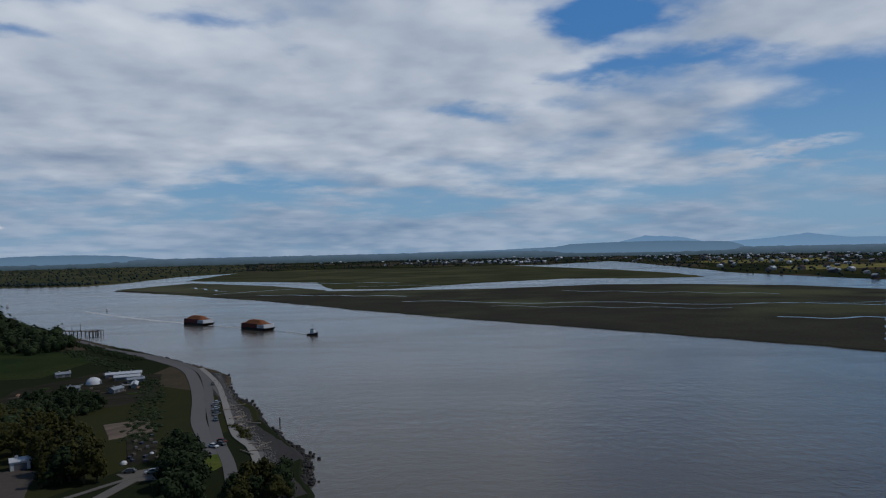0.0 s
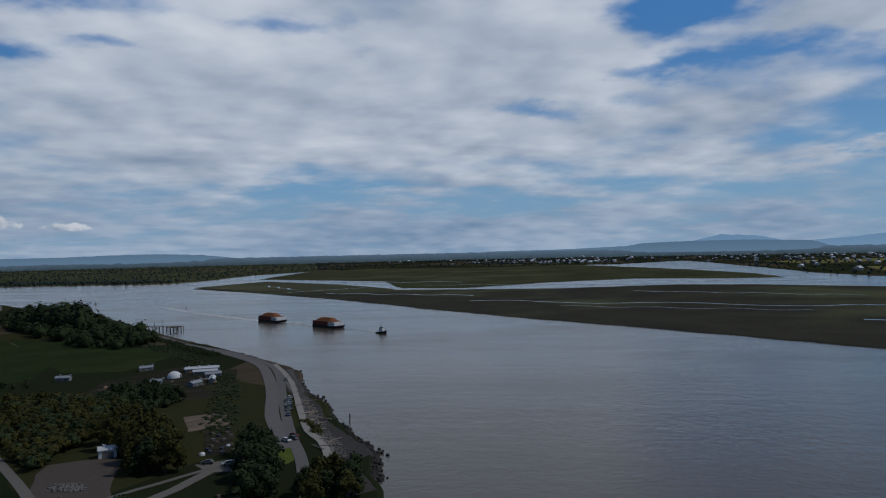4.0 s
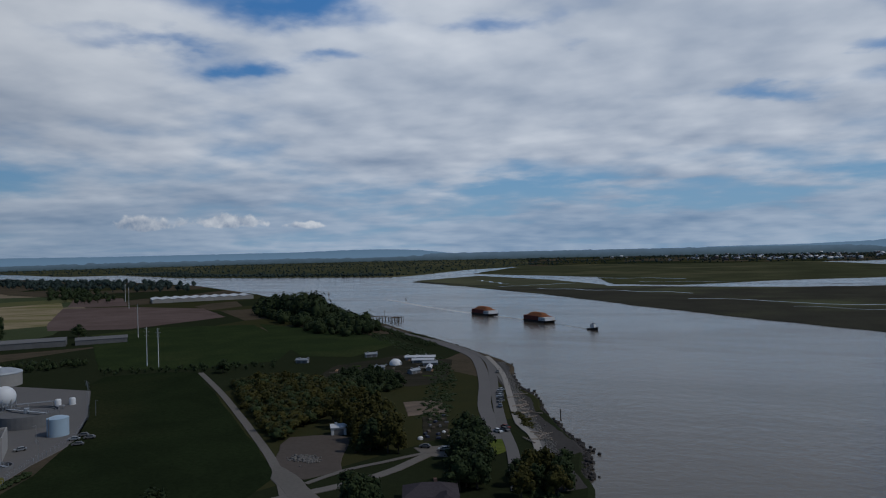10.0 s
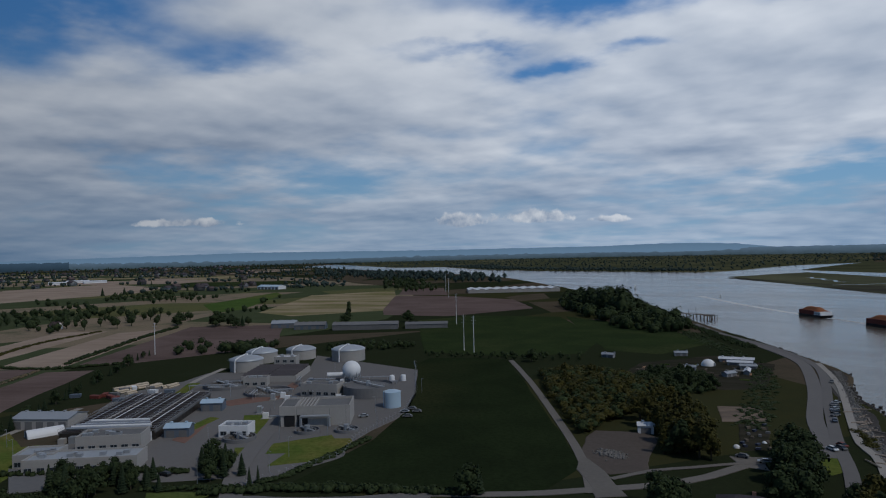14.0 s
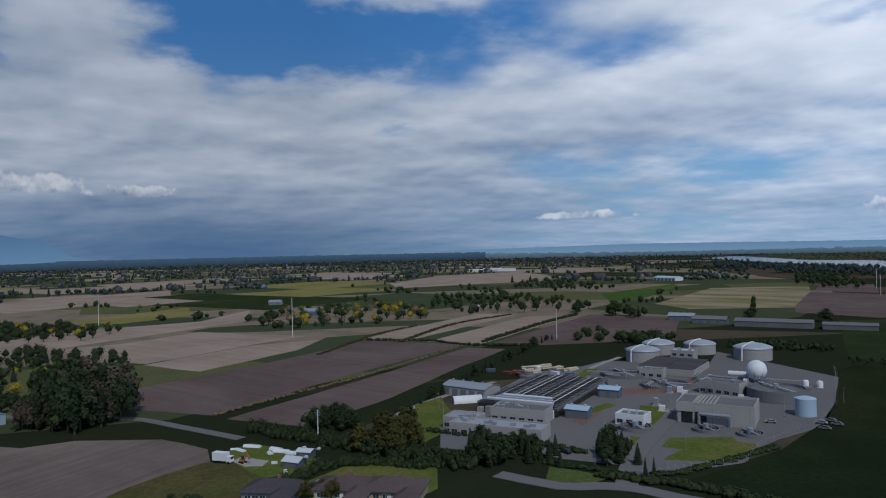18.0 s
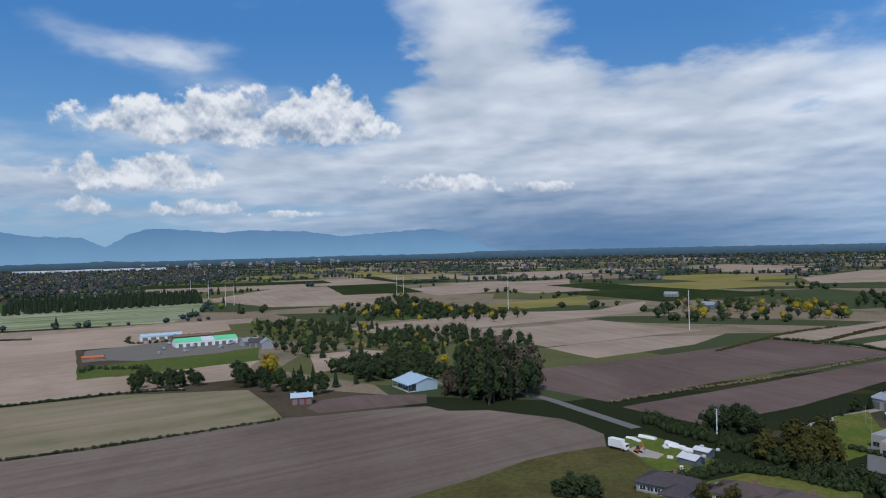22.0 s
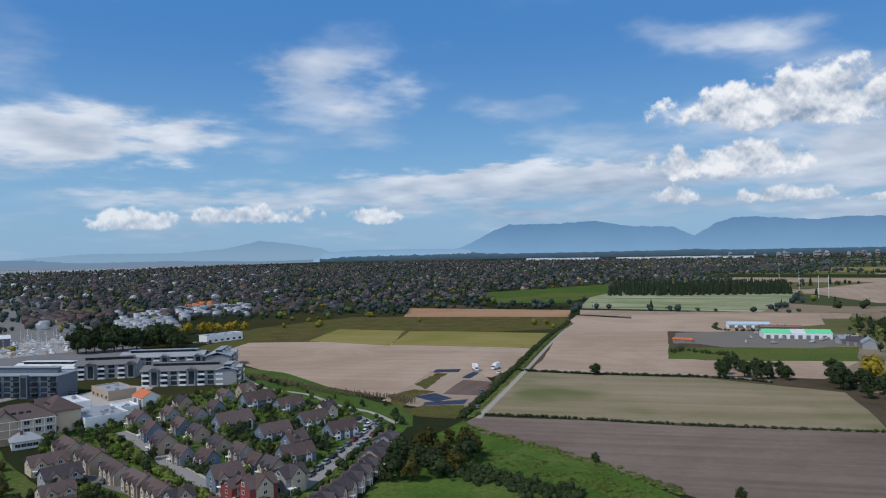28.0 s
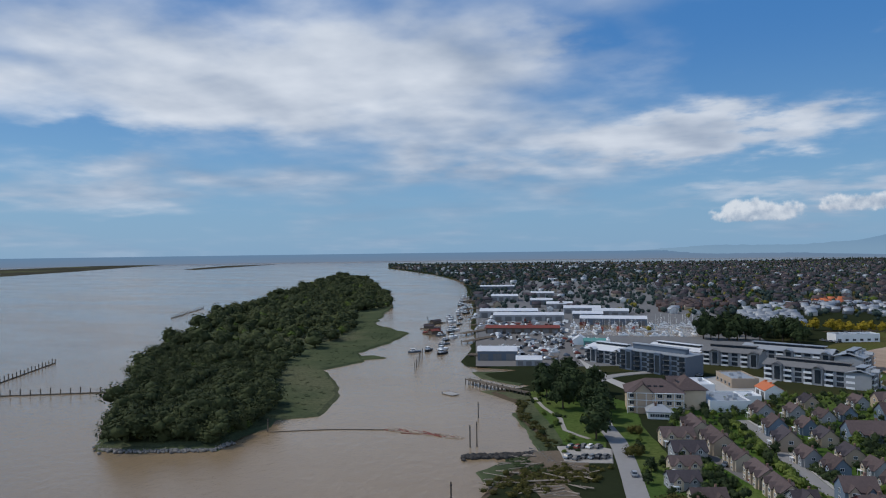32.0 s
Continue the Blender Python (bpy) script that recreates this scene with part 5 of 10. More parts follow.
woods([(-512, -363), (-423, -264), (-430, -221), (-483, -220), (-418, -152), (-447, -111), (-524, -144), (-588, -223), (-619, -354), (-636, -444)], 22, 18.0, "conifer", 10.0, 16.0, NEEDLES, "dark conifers round farmsteads")
woods([(-716, -410), (-677, -295), (-676, -185), (-745, -172), (-823, -297), (-786, -418)], 90, 12.0, "broadleaf", 9.0, 14.0, LEAF, "tree belt between fields")
woods([(-716, -410), (-677, -295), (-676, -185), (-745, -172), (-823, -297), (-786, -418)], 16, 24.0, "broadleaf", 9.0, 14.0, LEAF_GOLD, "golden trees in the belt between fields")
woods([(-659, -842), (-754, -766), (-873, -702), (-1016, -830), (-796, -981)], 600, 9.0, "conifer", 15.0, 18.0, NEEDLES, "dense dark conifer plantation")
woods([(33, -635), (-6, -615), (-48, -612), (-46, -672), (33, -705)], 60, 7.0, "broadleaf", 12.0, 18.0, LEAF, "dark trees beside the housing")
woods([(-366, 316), (-329, 338), (-300, 356), (-268, 376), (-283, 390), (-343, 359), (-378, 332)], 50, 5.0, "broadleaf", 3.0, 5.0, LEAF, "dark scrub between two meadows")
woods([(-858, 162), (-772, 194), (-758, 265), (-765, 329), (-883, 373), (-1012, 289), (-1072, 203)], 60, 14.0, "broadleaf", 10.0, 16.0, LEAF, "dark trees round a farmstead")
woods([(-518, 209), (-493, 246), (-539, 270), (-598, 247)], 12, 10.0, "broadleaf", 7.0, 11.0, LEAF, "dark trees behind the tanks", -1.5, wide=1.2)
woods([(-1230, 386), (-1070, 479), (-1227, 539), (-1396, 449)], 50, 14.0, "broadleaf", 10.0, 14.0, LEAF, "far tree belt")
woods([(-755, -353), (-703, -264), (-784, -282), (-961, -408), (-934, -435)], 70, 14.0, "broadleaf", 10.0, 16.0, LEAF, "dark wood among fields")
woods([(-492, -230), (-523, -170), (-508, -117), (-551, -122), (-593, -214), (-547, -256)], 70, 9.0, "broadleaf", 8.0, 12.0, LEAF, "dark trees along a field edge")
woods([(-1061, 831), (-936, 788), (-916, 840), (-1143, 1023), (-1364, 1069)], 60, 16.0, "broadleaf", 12.0, 18.0, LEAF, "dark trees round a riverside yard")
ISLE_TIP = [(228, -202), (189, -218), (191, -235), (199, -267), (235, -316), (274, -380), (330, -425), (420, -436), (347, -334), (254, -230)]
woods(rough(ISLE_WOOD, 3.0, 20.0), 1100, 8.0, "broadleaf", 7.0, 22.0, LEAF_ISLE, "dense green wood covering the island", -1.6, avoid=(ISLE_TIP,), wide=1.35)
woods(ISLE_TIP, 520, 4.5, "broadleaf", 4.0, 16.0, LEAF_ISLE, "dense green scrub and trees at the island tip", -0.8, wide=1.25, forms=FINE)
woods(ISLE_TIP, 70, 8.0, "broadleaf", 4.0, 8.0, LEAF_OLIVE, "olive scrub at the island tip", -0.6, wide=1.3, forms=FINE)
woods(ISLE_TIP, 70, 7.0, "broadleaf", 4.0, 9.0, LEAF_FRESH, "fresh green scrub at the island tip", -0.6, wide=1.3, forms=FINE)
woods(rough(ISLE_WOOD, 3.0, 20.0), 200, 14.0, "broadleaf", 7.0, 13.0, LEAF_FRESH, "fresher green trees in the island wood", 0.4, avoid=(ISLE_TIP,), wide=1.3)


# ---- houses ----
def window(parent, x, y, z, w, h, turn, frame_mat=WHITE):
    """A framed window set on a wall; the wall faces -y before the turn."""
    m = Matrix.Translation((x, y, z)) @ Matrix.Rotation(radians(turn), 4, "Z")
    s = Shape()
    b = 0.12
    for x0, x1, z0, z1 in ((-w / 2 - b, w / 2 + b, -b, 0), (-w / 2 - b, w / 2 + b, h, h + b), (-w / 2 - b, -w / 2, 0, h), (w / 2, w / 2 + b, 0, h), (-0.04, 0.04, 0, h)):
        s.box(x0, x1, -0.10, 0.02, z0, z1, m)
    fr = part("window", s, frame_mat, parent)
    part("pane", Shape().box(-w / 2, w / 2, -0.05, 0.01, 0, h, m), GLASS, fr)


def proto_house(w, d, eave, rise, wall, roof, label, group, gables=2, porch=True, storeys=2, chimney=True, gw=None):
    """A pitched-roof house, ridge along x, front to -y, with front gables and dormers."""
    ob = thing("house", 0, 0, 0, 0, label, "house", group)
    part("wall", Shape().house(-w / 2, w / 2, -d / 2, d / 2, 0, eave, rise), wall, ob)
    part("roof", Shape().gable(-w / 2, w / 2, -d / 2, d / 2, eave, rise), roof, ob)
    small = gw is not None
    gw = gw or min(6.4, w / max(1, gables) * 0.6)
    for i in range(gables):
        gx = -w / 2 + w * (i + 0.5) / gables
        zt = eave - (0.3 if i % 2 else 0.0)
        m = Matrix.Translation((gx, 0, 0)) @ Matrix.Rotation(radians(90), 4, "Z")
        g = part("gable", Shape().house(-d / 2 - 1.0, -0.5, -gw / 2, gw / 2, 0, zt, gw * 0.55, m), WHITE if small else CREAM if i % 2 == 0 else wall, ob)
        part("gable_roof", Shape().gable(-d / 2 - 1.0, -0.5, -gw / 2, gw / 2, zt, gw * 0.55, m, 0.4), roof, g)
        for k in range(storeys):
            window(ob, gx, -d / 2 - 1.0, 0.9 + 2.8 * k, 1.4, 1.3, 0)
    for side in (-1, 1):
        for k in range(storeys):
            window(ob, side * w / 2, 0.0, 0.9 + 2.8 * k, 1.6, 1.3, 90 * side)
    dm = Matrix.Translation((w * 0.12, 0, 0)) @ Matrix.Rotation(radians(-90), 4, "Z")
    dr = part("dormer", Shape().house(-d * 0.36, -0.3, -1.2, 1.2, eave - 0.2, eave + rise * 0.45, 0.9, dm), wall, ob)
    part("dormer_roof", Shape().gable(-d * 0.36, -0.3, -1.2, 1.2, eave + rise * 0.45, 0.9, dm, 0.25, 0.15), roof, dr)
    window(ob, -w * 0.25, d / 2, 0.9 + 2.8 * (storeys - 1), 1.6, 1.3, 180)
    if porch:
        p = part("porch", Shape().box(-w / 2 + 0.3, -w / 2 + 3.2, -d / 2 - 2.2, -d / 2, 2.5, 2.75), WHITE, ob)
        for px in (-w / 2 + 0.5, -w / 2 + 3.0):
            part("post", Shape().box(px - 0.1, px + 0.1, -d / 2 - 2.1, -d / 2 - 1.9, 0, 2.5), WHITE, p)
    part("door", Shape().box(-w / 2 + 1.2, -w / 2 + 2.2, -d / 2 - 0.06, -d / 2 + 0.05, 0, 2.1), RED_SIDING, ob)
    if chimney:
        part("chimney", Shape().box(w * 0.22, w * 0.22 + 0.8, 0.4, 1.2, eave, eave + rise + 0.9), BRICK, ob)
    return ob


def set_down(proto, places, first=None):
    """The prototype goes to the first place, copies to the rest: (x, y, turn)."""
    for i, (x, y, a) in enumerate(places):
        m = pose(x, y, 0, 0, 0, a) @ Matrix.Scale(0.84, 4)
        if i == 0:
            proto.matrix_basis = m
        else:
            copy_thing(proto, m)


def alternate(pts, turn, protos, jitter=0.0, flip=False):
    rng = random.Random(5)
    for i, pr in enumerate(protos):
        set_down(pr, [(x, y, turn + rng.uniform(-jitter, jitter) + (180 if flip and j % 2 else 0)) for j, (x, y) in enumerate(pts) if j % len(protos) == i])


V = "houses of the village"
ROW_A = [(16.1, -289.7), (8, -272.6), (0.8, -255.1), (-5.7, -239.6), (-10.9, -226)]
alternate(ROW_A, 109, [proto_house(17.5, 9, 6.2, 3.2, CREAM, SHINGLE, "brown-roofed townhouse row with cream gables", V, 3, False),
                       proto_house(17.5, 9, 6.0, 3.3, TAN, SHINGLE, "brown-roofed townhouse row with tan gables", V, 3, False)])
ROW_B = [(22.6, -277.5), (17.4, -259.2), (17.6, -243.6), (16.8, -227.3), (9.1, -213.5), (5, -197.2), (13.1, -201.6)]
alternate(ROW_B, 199, [proto_house(14, 9, 4.6, 3.2, CREAM, SHINGLE, "cream house with a broad brown shingle roof", V, 2),
                       proto_house(13.5, 9.5, 4.6, 3.3, GREY_SIDING, SHINGLE_GREY, "grey house with a dark grey shingle roof", V, 2)], 4)
VIL_C = [(-8.1, -328.3), (-12.3, -304), (-15.1, -283.1), (-20.7, -334.8), (-23.6, -309.6), (-28.5, -293.8), (-20.5, -265.5), (-27.6, -255.9), (-33.8, -272.1), (-31.4, -328.3), (-40.5, -338.1), (-27.9, -356.9), (-39.5, -258), (-41.9, -243.3), (-45.9, -235.3), (-48.4, -364)]
alternate(VIL_C, 109, [proto_house(10.5, 8.5, 5.4, 3.8, GREY_SIDING, SHINGLE, "grey house with a brown shingle roof", V, 2),
                       proto_house(10.5, 8.5, 5.2, 4.2, BLUE_SIDING, SHINGLE, "blue house with white gables and a brown roof", V, 2),
                       proto_house(11, 9, 5.6, 3.9, TAN, SHINGLE_GREY, "tan house with a grey shingle roof", V, 2)], 6)
VIL_D = [(-43.4, -305.2), (-60.3, -344.6), (-55.8, -282.8), (-72.1, -329.3), (-74.7, -295.4), (-56.5, -248.2), (-80.3, -272.8)]
alternate(VIL_D, 194, [proto_house(17.5, 12, 4.8, 4.6, BLUE_SIDING, SHINGLE, "large blue duplex with white gables under a brown roof", V, 3, gw=3.0),
                      proto_house(17, 12, 4.8, 4.4, BLUE_SIDING, SHINGLE, "large slate-blue duplex with white gables under a brown roof", V, 2, gw=3.0)], 3)
VIL_F = [(-37.1, -214.1), (-48, -219), (-30.2, -231.1), (-32.3, -219.1), (-15.5, -217.1), (-20.8, -203.7), (-4.7, -203), (-23.5, -193.8), (-13.6, -191.9)]
alternate(VIL_F, 199, [proto_house(11, 9, 6.6, 2.8, RED_SIDING, SHINGLE, "three-storey red house with white trim", V, 1, True, 3),
                      proto_house(10, 8.5, 6.6, 2.8, GREY_SIDING, SHINGLE_GREY, "three-storey grey house with white trim", V, 1, True, 3),
                      proto_house(11, 9, 5.6, 3.8, BLUE_SIDING, SHINGLE, "blue house with a teal porch and brown roof", V, 2)], 5)
ROW_E = [(-89, -243.7), (-78.6, -228.6), (-69, -215.3), (-60, -204.1), (-51.4, -195.9), (-42.2, -187.6)]
ROW_E = sorted(ROW_E) + [((a[0] + b[0]) / 2, (a[1] + b[1]) / 2) for a, b in zip(sorted(ROW_E), sorted(ROW_E)[1:])]
alternate(ROW_E, 230, [proto_house(8.5, 10, 5.8, 3.0, GREY_SIDING, SHINGLE_GREY, "grey townhouse under a dark shingle roof", V, 1),
                      proto_house(8.5, 10, 5.6, 3.2, TAN, SHINGLE_GREY, "tan townhouse under a dark shingle roof", V, 1)], 2)
# smaller houses filling the blocks between the streets
STREETS = smooth_line(VILLAGE_STREET, 4.0) + smooth_line(CRESCENT, 4.0) + smooth_line(BACK_LANE, 4.0)
BUILT = ROW_A + ROW_B + VIL_C + VIL_D + VIL_F + ROW_E
INFILL = []
for p in scatter([(14, -318), (-14, -366), (-56, -392), (-76, -350), (-92, -300), (-104, -276), (-60, -212), (-6, -196), (6, -240)], 300, 11.5, random.Random(8)):
    if min(math.dist(p, q) for q in BUILT) > 12.0 and min(math.dist(p, q) for q in ROW_A + VIL_D) > 14.5 and min(math.dist(p, q) for q in STREETS) > 8.5:
        INFILL.append(p)
INFILL = INFILL[:3]
alternate(INFILL, 199, [proto_house(9.5, 8, 5.4, 3.4, TAN, SHINGLE, "narrow tan house with a brown shingle roof", V, 1),
                        proto_house(9.5, 8, 5.2, 3.6, BLUE_SIDING, SHINGLE, "narrow blue house with a brown shingle roof", V, 1),
                        proto_house(9, 8, 5.4, 3.4, CREAM, SHINGLE_GREY, "narrow cream house with a grey shingle roof", V, 1)], 8, True)
BUILT = BUILT + INFILL
# bungalows south of the hedge
HOUSE_S = [(-217.1, -6), (-217.7, 9.5), (-213.7, 24.8)]


def bungalow(x, y, turn, w, d, wall, roof, label):
    ob = thing("bungalow", x, y, 0, turn, label, "house")
    part("wall", Shape().box(-w / 2, w / 2, -d / 2, d / 2, 0, 3.0), wall, ob)
    part("roof", Shape().hip(-w / 2, w / 2, -d / 2, d / 2, 3.2, 2.6, None, 0.8), roof, ob)
    wing = part("wing", Shape().box(w / 2 - 6, w / 2, -d / 2 - 5, -d / 2, 0, 2.9), wall, ob)
    m = Matrix.Translation((w / 2 - 3, -d / 2 - 2.0, 0)) @ Matrix.Rotation(radians(90), 4, "Z")
    part("wing_roof", Shape().hip(-4.0, 4.0, -3, 3, 3.1, 1.9, m, 0.7, 3.0), roof, wing)
    for i in range(4):
        window(ob, -w / 2 + 2 + i * (w - 9) / 3, -d / 2, 0.9, 1.8, 1.3, 0)
        window(ob, -w / 2 + 2 + i * (w - 4) / 3, d / 2, 0.9, 1.8, 1.3, 180)
    part("door", Shape().box(-0.6, 0.6, -d / 2 - 0.06, -d / 2 + 0.02, 0, 2.1), WHITE, ob)
    part("chimney", Shape().box(1.0, 2.0, 0.3, 1.1, 3, 6.6), BRICK, ob)
    return ob


bungalow(HOUSE_S[0][0] - 3, HOUSE_S[0][1] - 3, 70, 16, 11, GREY_SIDING, SHINGLE_GREY, "grey bungalow with a dark hipped roof beside a hedge")
bungalow(HOUSE_S[1][0] + 1, HOUSE_S[1][1] + 3, 72, 17, 11, CREAM, SHINGLE, "cream bungalow with a brown hipped roof and a car port")
bungalow(HOUSE_S[2][0] + 2, HOUSE_S[2][1] + 2, 66, 18, 12, TAN, SHINGLE, "tan bungalow with a broad brown hipped roof")
bungalow(-84, 189, 25, 15, 10, WHITE, SHINGLE_GREY, "white bungalow with a dark grey roof beside the lane")


def barn(name, x, y, turn, w, d, eave, rise, wall, roof, label, bays=3, lean=False, category="barn"):
    ob = thing(name, x, y, 0, turn, label, category)
    part("wall", Shape().house(-w / 2, w / 2, -d / 2, d / 2, 0, eave, rise), wall, ob)
    part("roof", Shape().gable(-w / 2, w / 2, -d / 2, d / 2, eave, rise, None, 0.4, 0.18), roof, ob)
    for i in range(bays):
        bx = -w / 2 + w * (i + 0.5) / bays
        part("bay_door", Shape().box(bx - w / bays * 0.32, bx + w / bays * 0.32, -d / 2 - 0.08, -d / 2 + 0.02, 0, eave * 0.72), CONCRETE_DARK, ob)
    for i in range(min(4, max(2, int(w / 6)))):
        part("ridge_vent", Shape().box(-w / 2 + 2 + i * 6 - 0.5, -w / 2 + 2 + i * 6 + 0.5, -0.5, 0.5, eave + rise - 0.2, eave + rise + 0.5), roof, ob)
    if lean:
        l = part("lean_to", Shape().box(-w / 2, w / 2, -d / 2 - 5, -d / 2, 0, 0.1), CONCRETE, ob)
        part("lean_to_roof", Shape().add([(-w / 2, -d / 2 - 5.2, eave - 1.3), (w / 2, -d / 2 - 5.2, eave - 1.3), (w / 2, -d / 2, eave - 0.1), (-w / 2, -d / 2, eave - 0.1),
                                          (-w / 2, -d / 2 - 5.2, eave - 1.1), (w / 2, -d / 2 - 5.2, eave - 1.1), (w / 2, -d / 2, eave + 0.1), (-w / 2, -d / 2, eave + 0.1)],
                                         [(3, 2, 1, 0), (4, 5, 6, 7), (0, 1, 5, 4), (1, 2, 6, 5), (2, 3, 7, 6), (3, 0, 4, 7)]), roof, l)
        for i in range(4):
            px = -w / 2 + 0.3 + i * (w - 0.6) / 3
            part("post", Shape().box(px - 0.12, px + 0.12, -d / 2 - 5, -d / 2 - 4.75, 0.1, eave - 1.25), STEEL, l)
    return ob


barn("blue_barn", -351, -142, 48, 21, 12, 4.8, 1.9, BLUE_ROOF, BLUE_ROOF, "pale blue metal barn with an open lean-to", 3, True)
barn("red_barn", -300, -183, 121, 10, 6.5, 3.8, 1.5, RED_SIDING, BLUE_ROOF, "red wooden barn with a pale metal roof", 3)
barn("shed", -150, 247, 35, 6, 4.5, 3.4, 0.9, WHITE, WHITE_ROOF, "small white metal shed beside the yard", 1, category="shed")
GH1, GH2 = [(-452.8, -390), (-488.7, -359.9)]
gx, gy = (GH1[0] + GH2[0]) / 2 - 4, (GH1[1] + GH2[1]) / 2 - 4
ga = math.degrees(math.atan2(GH2[1] - GH1[1], GH2[0] - GH1[0]))
hall = thing("packing_hall", gx, gy, 0, ga, "long white packing hall with a bright green and white roof", "farm building")
part("wall", Shape().house(-24, 24, -9, 9, 0, 4.5, 2.5), WHITE, hall)
for i, mat in enumerate((GREEN_ROOF, WHITE_ROOF, GREEN_ROOF)):
    a, b = ((-24.5, -4), (-3.9, 6), (6.1, 24.5))[i]
    part("roof_panel", Shape().gable(a, b, -9, 9, 4.5, 2.5, None, 0.0, 0.2), mat, hall)
for i in range(8):
    part("bay_door", Shape().box(-22 + i * 5.6, -19 + i * 5.6, -9.1, -8.98, 0, 3.2), CONCRETE_DARK, hall)
barn("field_shed", -498.5, -444.9, ga, 34, 11, 4.0, 1.6, WHITE, BLUE_ROOF, "long low shed with a pale blue roof", 5, category="shed")
barn("field_shed", -508.2, -419.8, ga, 32, 10, 3.0, 1.3, TIMBER, BRICK, "long low shed with a faded pink roof", 5, category="shed")
barn("farm_house", -468.1, -315.7, 40, 13, 9, 4.6, 3.0, GREY_SIDING, GREY_ROOF, "grey gabled farmhouse beside the packing yard", 2, category="house")
barn("farm_house", -474.1, -330, 130, 10, 8, 4.0, 2.6, GREY_SIDING, SHINGLE_GREY, "small grey outbuilding beside the farmhouse", 2, category="house")
barn("field_shed", -478, -338, ga + 8, 14, 9, 4.2, 2.0, GREY_SIDING, GREY_ROOF, "grey farm shed beside the packing hall", 2, category="shed")
barn("orange_shed", -389, -408, 128, 14, 5, 2.4, 0.8, ORANGE, ORANGE, "low shed under an orange sheet roof", 2, category="shed")
barn("low_hall", -545, 405, 47, 62, 18, 5.0, 2.0, CONCRETE_DARK, CONCRETE_DARK, "long dark grey farm hall behind the tanks", 8, category="hall")
barn("low_hall", -505, 447, 47, 40, 16, 4.2, 1.6, CONCRETE_DARK, CONCRETE_DARK, "low weathered hall beside the meadow", 6, category="hall")
barn("blue_shed", -622, 362, 50, 24, 14, 5.0, 2.4, BLUE_WALL, GREY_ROOF, "blue machinery shed among the fields", 3, category="shed")
barn("blue_house", -838, 12, 60, 16, 11, 5.5, 3.0, BLUE_SIDING, GREY_ROOF, "large blue-grey farmhouse among golden trees", 3, category="house")
barn("white_house", -1030, -34, 75, 18, 10, 4.6, 2.6, GREY_SIDING, GREY_ROOF, "large white farmhouse behind the fields", 5, category="house")
barn("white_house", -816, 205, 30, 10, 8, 4.5, 3.4, WHITE, SHINGLE, "small white gabled house under trees", 2, category="house")
barn("white_dome_hall", -1318, 738, 20, 56, 24, 6.0, 3.0, WHITE, BLUE_ROOF, "pale blue-roofed hall in the fields", 6, category="hall")
for i in range(10):
    u = 8.0 + i * 15.4
    barn("warehouse", -834 + u * 0.67 - 20, 833 + u * 0.74 + 18, 138, 56, 15, 5.5, 1.8, CONCRETE, WHITE_ROOF, "long white-roofed riverside warehouse bay", 2, category="warehouse")
# white tents, sheds and a digger beside the farm road
def tunnel(x, y, a, w, r=1.5, h=1.6):
    s = Shape()
    arc = [(r * math.cos(math.pi * k / 8), h * math.sin(math.pi * k / 8)) for k in range(9)]
    for (y0, z0), (y1, z1) in zip(arc, arc[1:]):
        s.add([(-w / 2, y0, z0), (w / 2, y0, z0), (w / 2, y1, z1), (-w / 2, y1, z1)], [(0, 1, 2, 3)])
    for sg in (-1, 1):
        s.add([(sg * w / 2, y0, z0) for y0, z0 in arc], [tuple(range(9))])
    ob = thing("poly_tunnel", x, y, 0, a, "white plastic poly tunnel in a farm garden", "greenhouse", "poly tunnels")
    part("cover", s, WHITE, ob)
    part("door", Shape().box(-w / 2 - 0.05, -w / 2, -0.5, 0.5, 0, h * 0.85), STEEL, ob)


for x, y, a, w, r in [(-278, -19, 62, 7, 1.1), (-274, -23, 40, 5, 0.9), (-276, -25, 70, 3.5, 0.8), (-271, -10, 50, 5, 1.3), (-268, -8, 66, 6, 1.2), (-266, -6, 30, 4, 1.0), (-264, -3, 60, 6, 1.2), (-267, -12, 20, 3, 0.9)]:
    tunnel(x, y, a, w, r, r * 1.05)
barn("field_shed", -260, 1, 60, 5.5, 4.5, 2.5, 0.7, BLUE_WALL, WHITE_ROOF, "small slate-blue shed with a white roof", 1, category="shed")
barn("field_shed", -250, -3, 55, 6.5, 5.5, 2.4, 1.1, BLUE_WALL, WHITE_ROOF, "slate-blue shed with a white sheet roof", 1, category="shed")
for x, y, a in [(-246, 3, 30), (-245, 6, 60), (-243, -6, 10), (-254, -10, 80)]:
    solid("crate", Shape().box(-1.0, 1.0, -0.6, 0.6, 0, 0.8, None, 0.06), WHITE, "white plastic crate standing in the grass", "crate", "crates in the grass", at=pose(x, y, 0.15, 0, 0, a))
digger = thing("excavator", -258, -21, 0.2, 40, "small orange excavator with its arm raised", "excavator")
for y0 in (-0.8, 0.8):
    part("track", Shape().box(-1.3, 1.3, y0 - 0.2, y0 + 0.2, 0, 0.55, None, 0.1), RUBBER, digger)
part("body", Shape().box(-1.1, 0.5, -0.7, 0.7, 0.6, 1.5, None, 0.1), ORANGE, digger)
part("cab", Shape().box(-0.2, 0.8, -0.65, 0.1, 1.45, 2.5, None, 0.08), GLASS, digger)
part("boom", Shape().box(-0.15, 0.15, -0.15, 0.15, 0, 3.0, Matrix.Translation((0.6, 0.3, 1.2)) @ Matrix.Rotation(radians(30), 4, "Y")), ORANGE, digger)
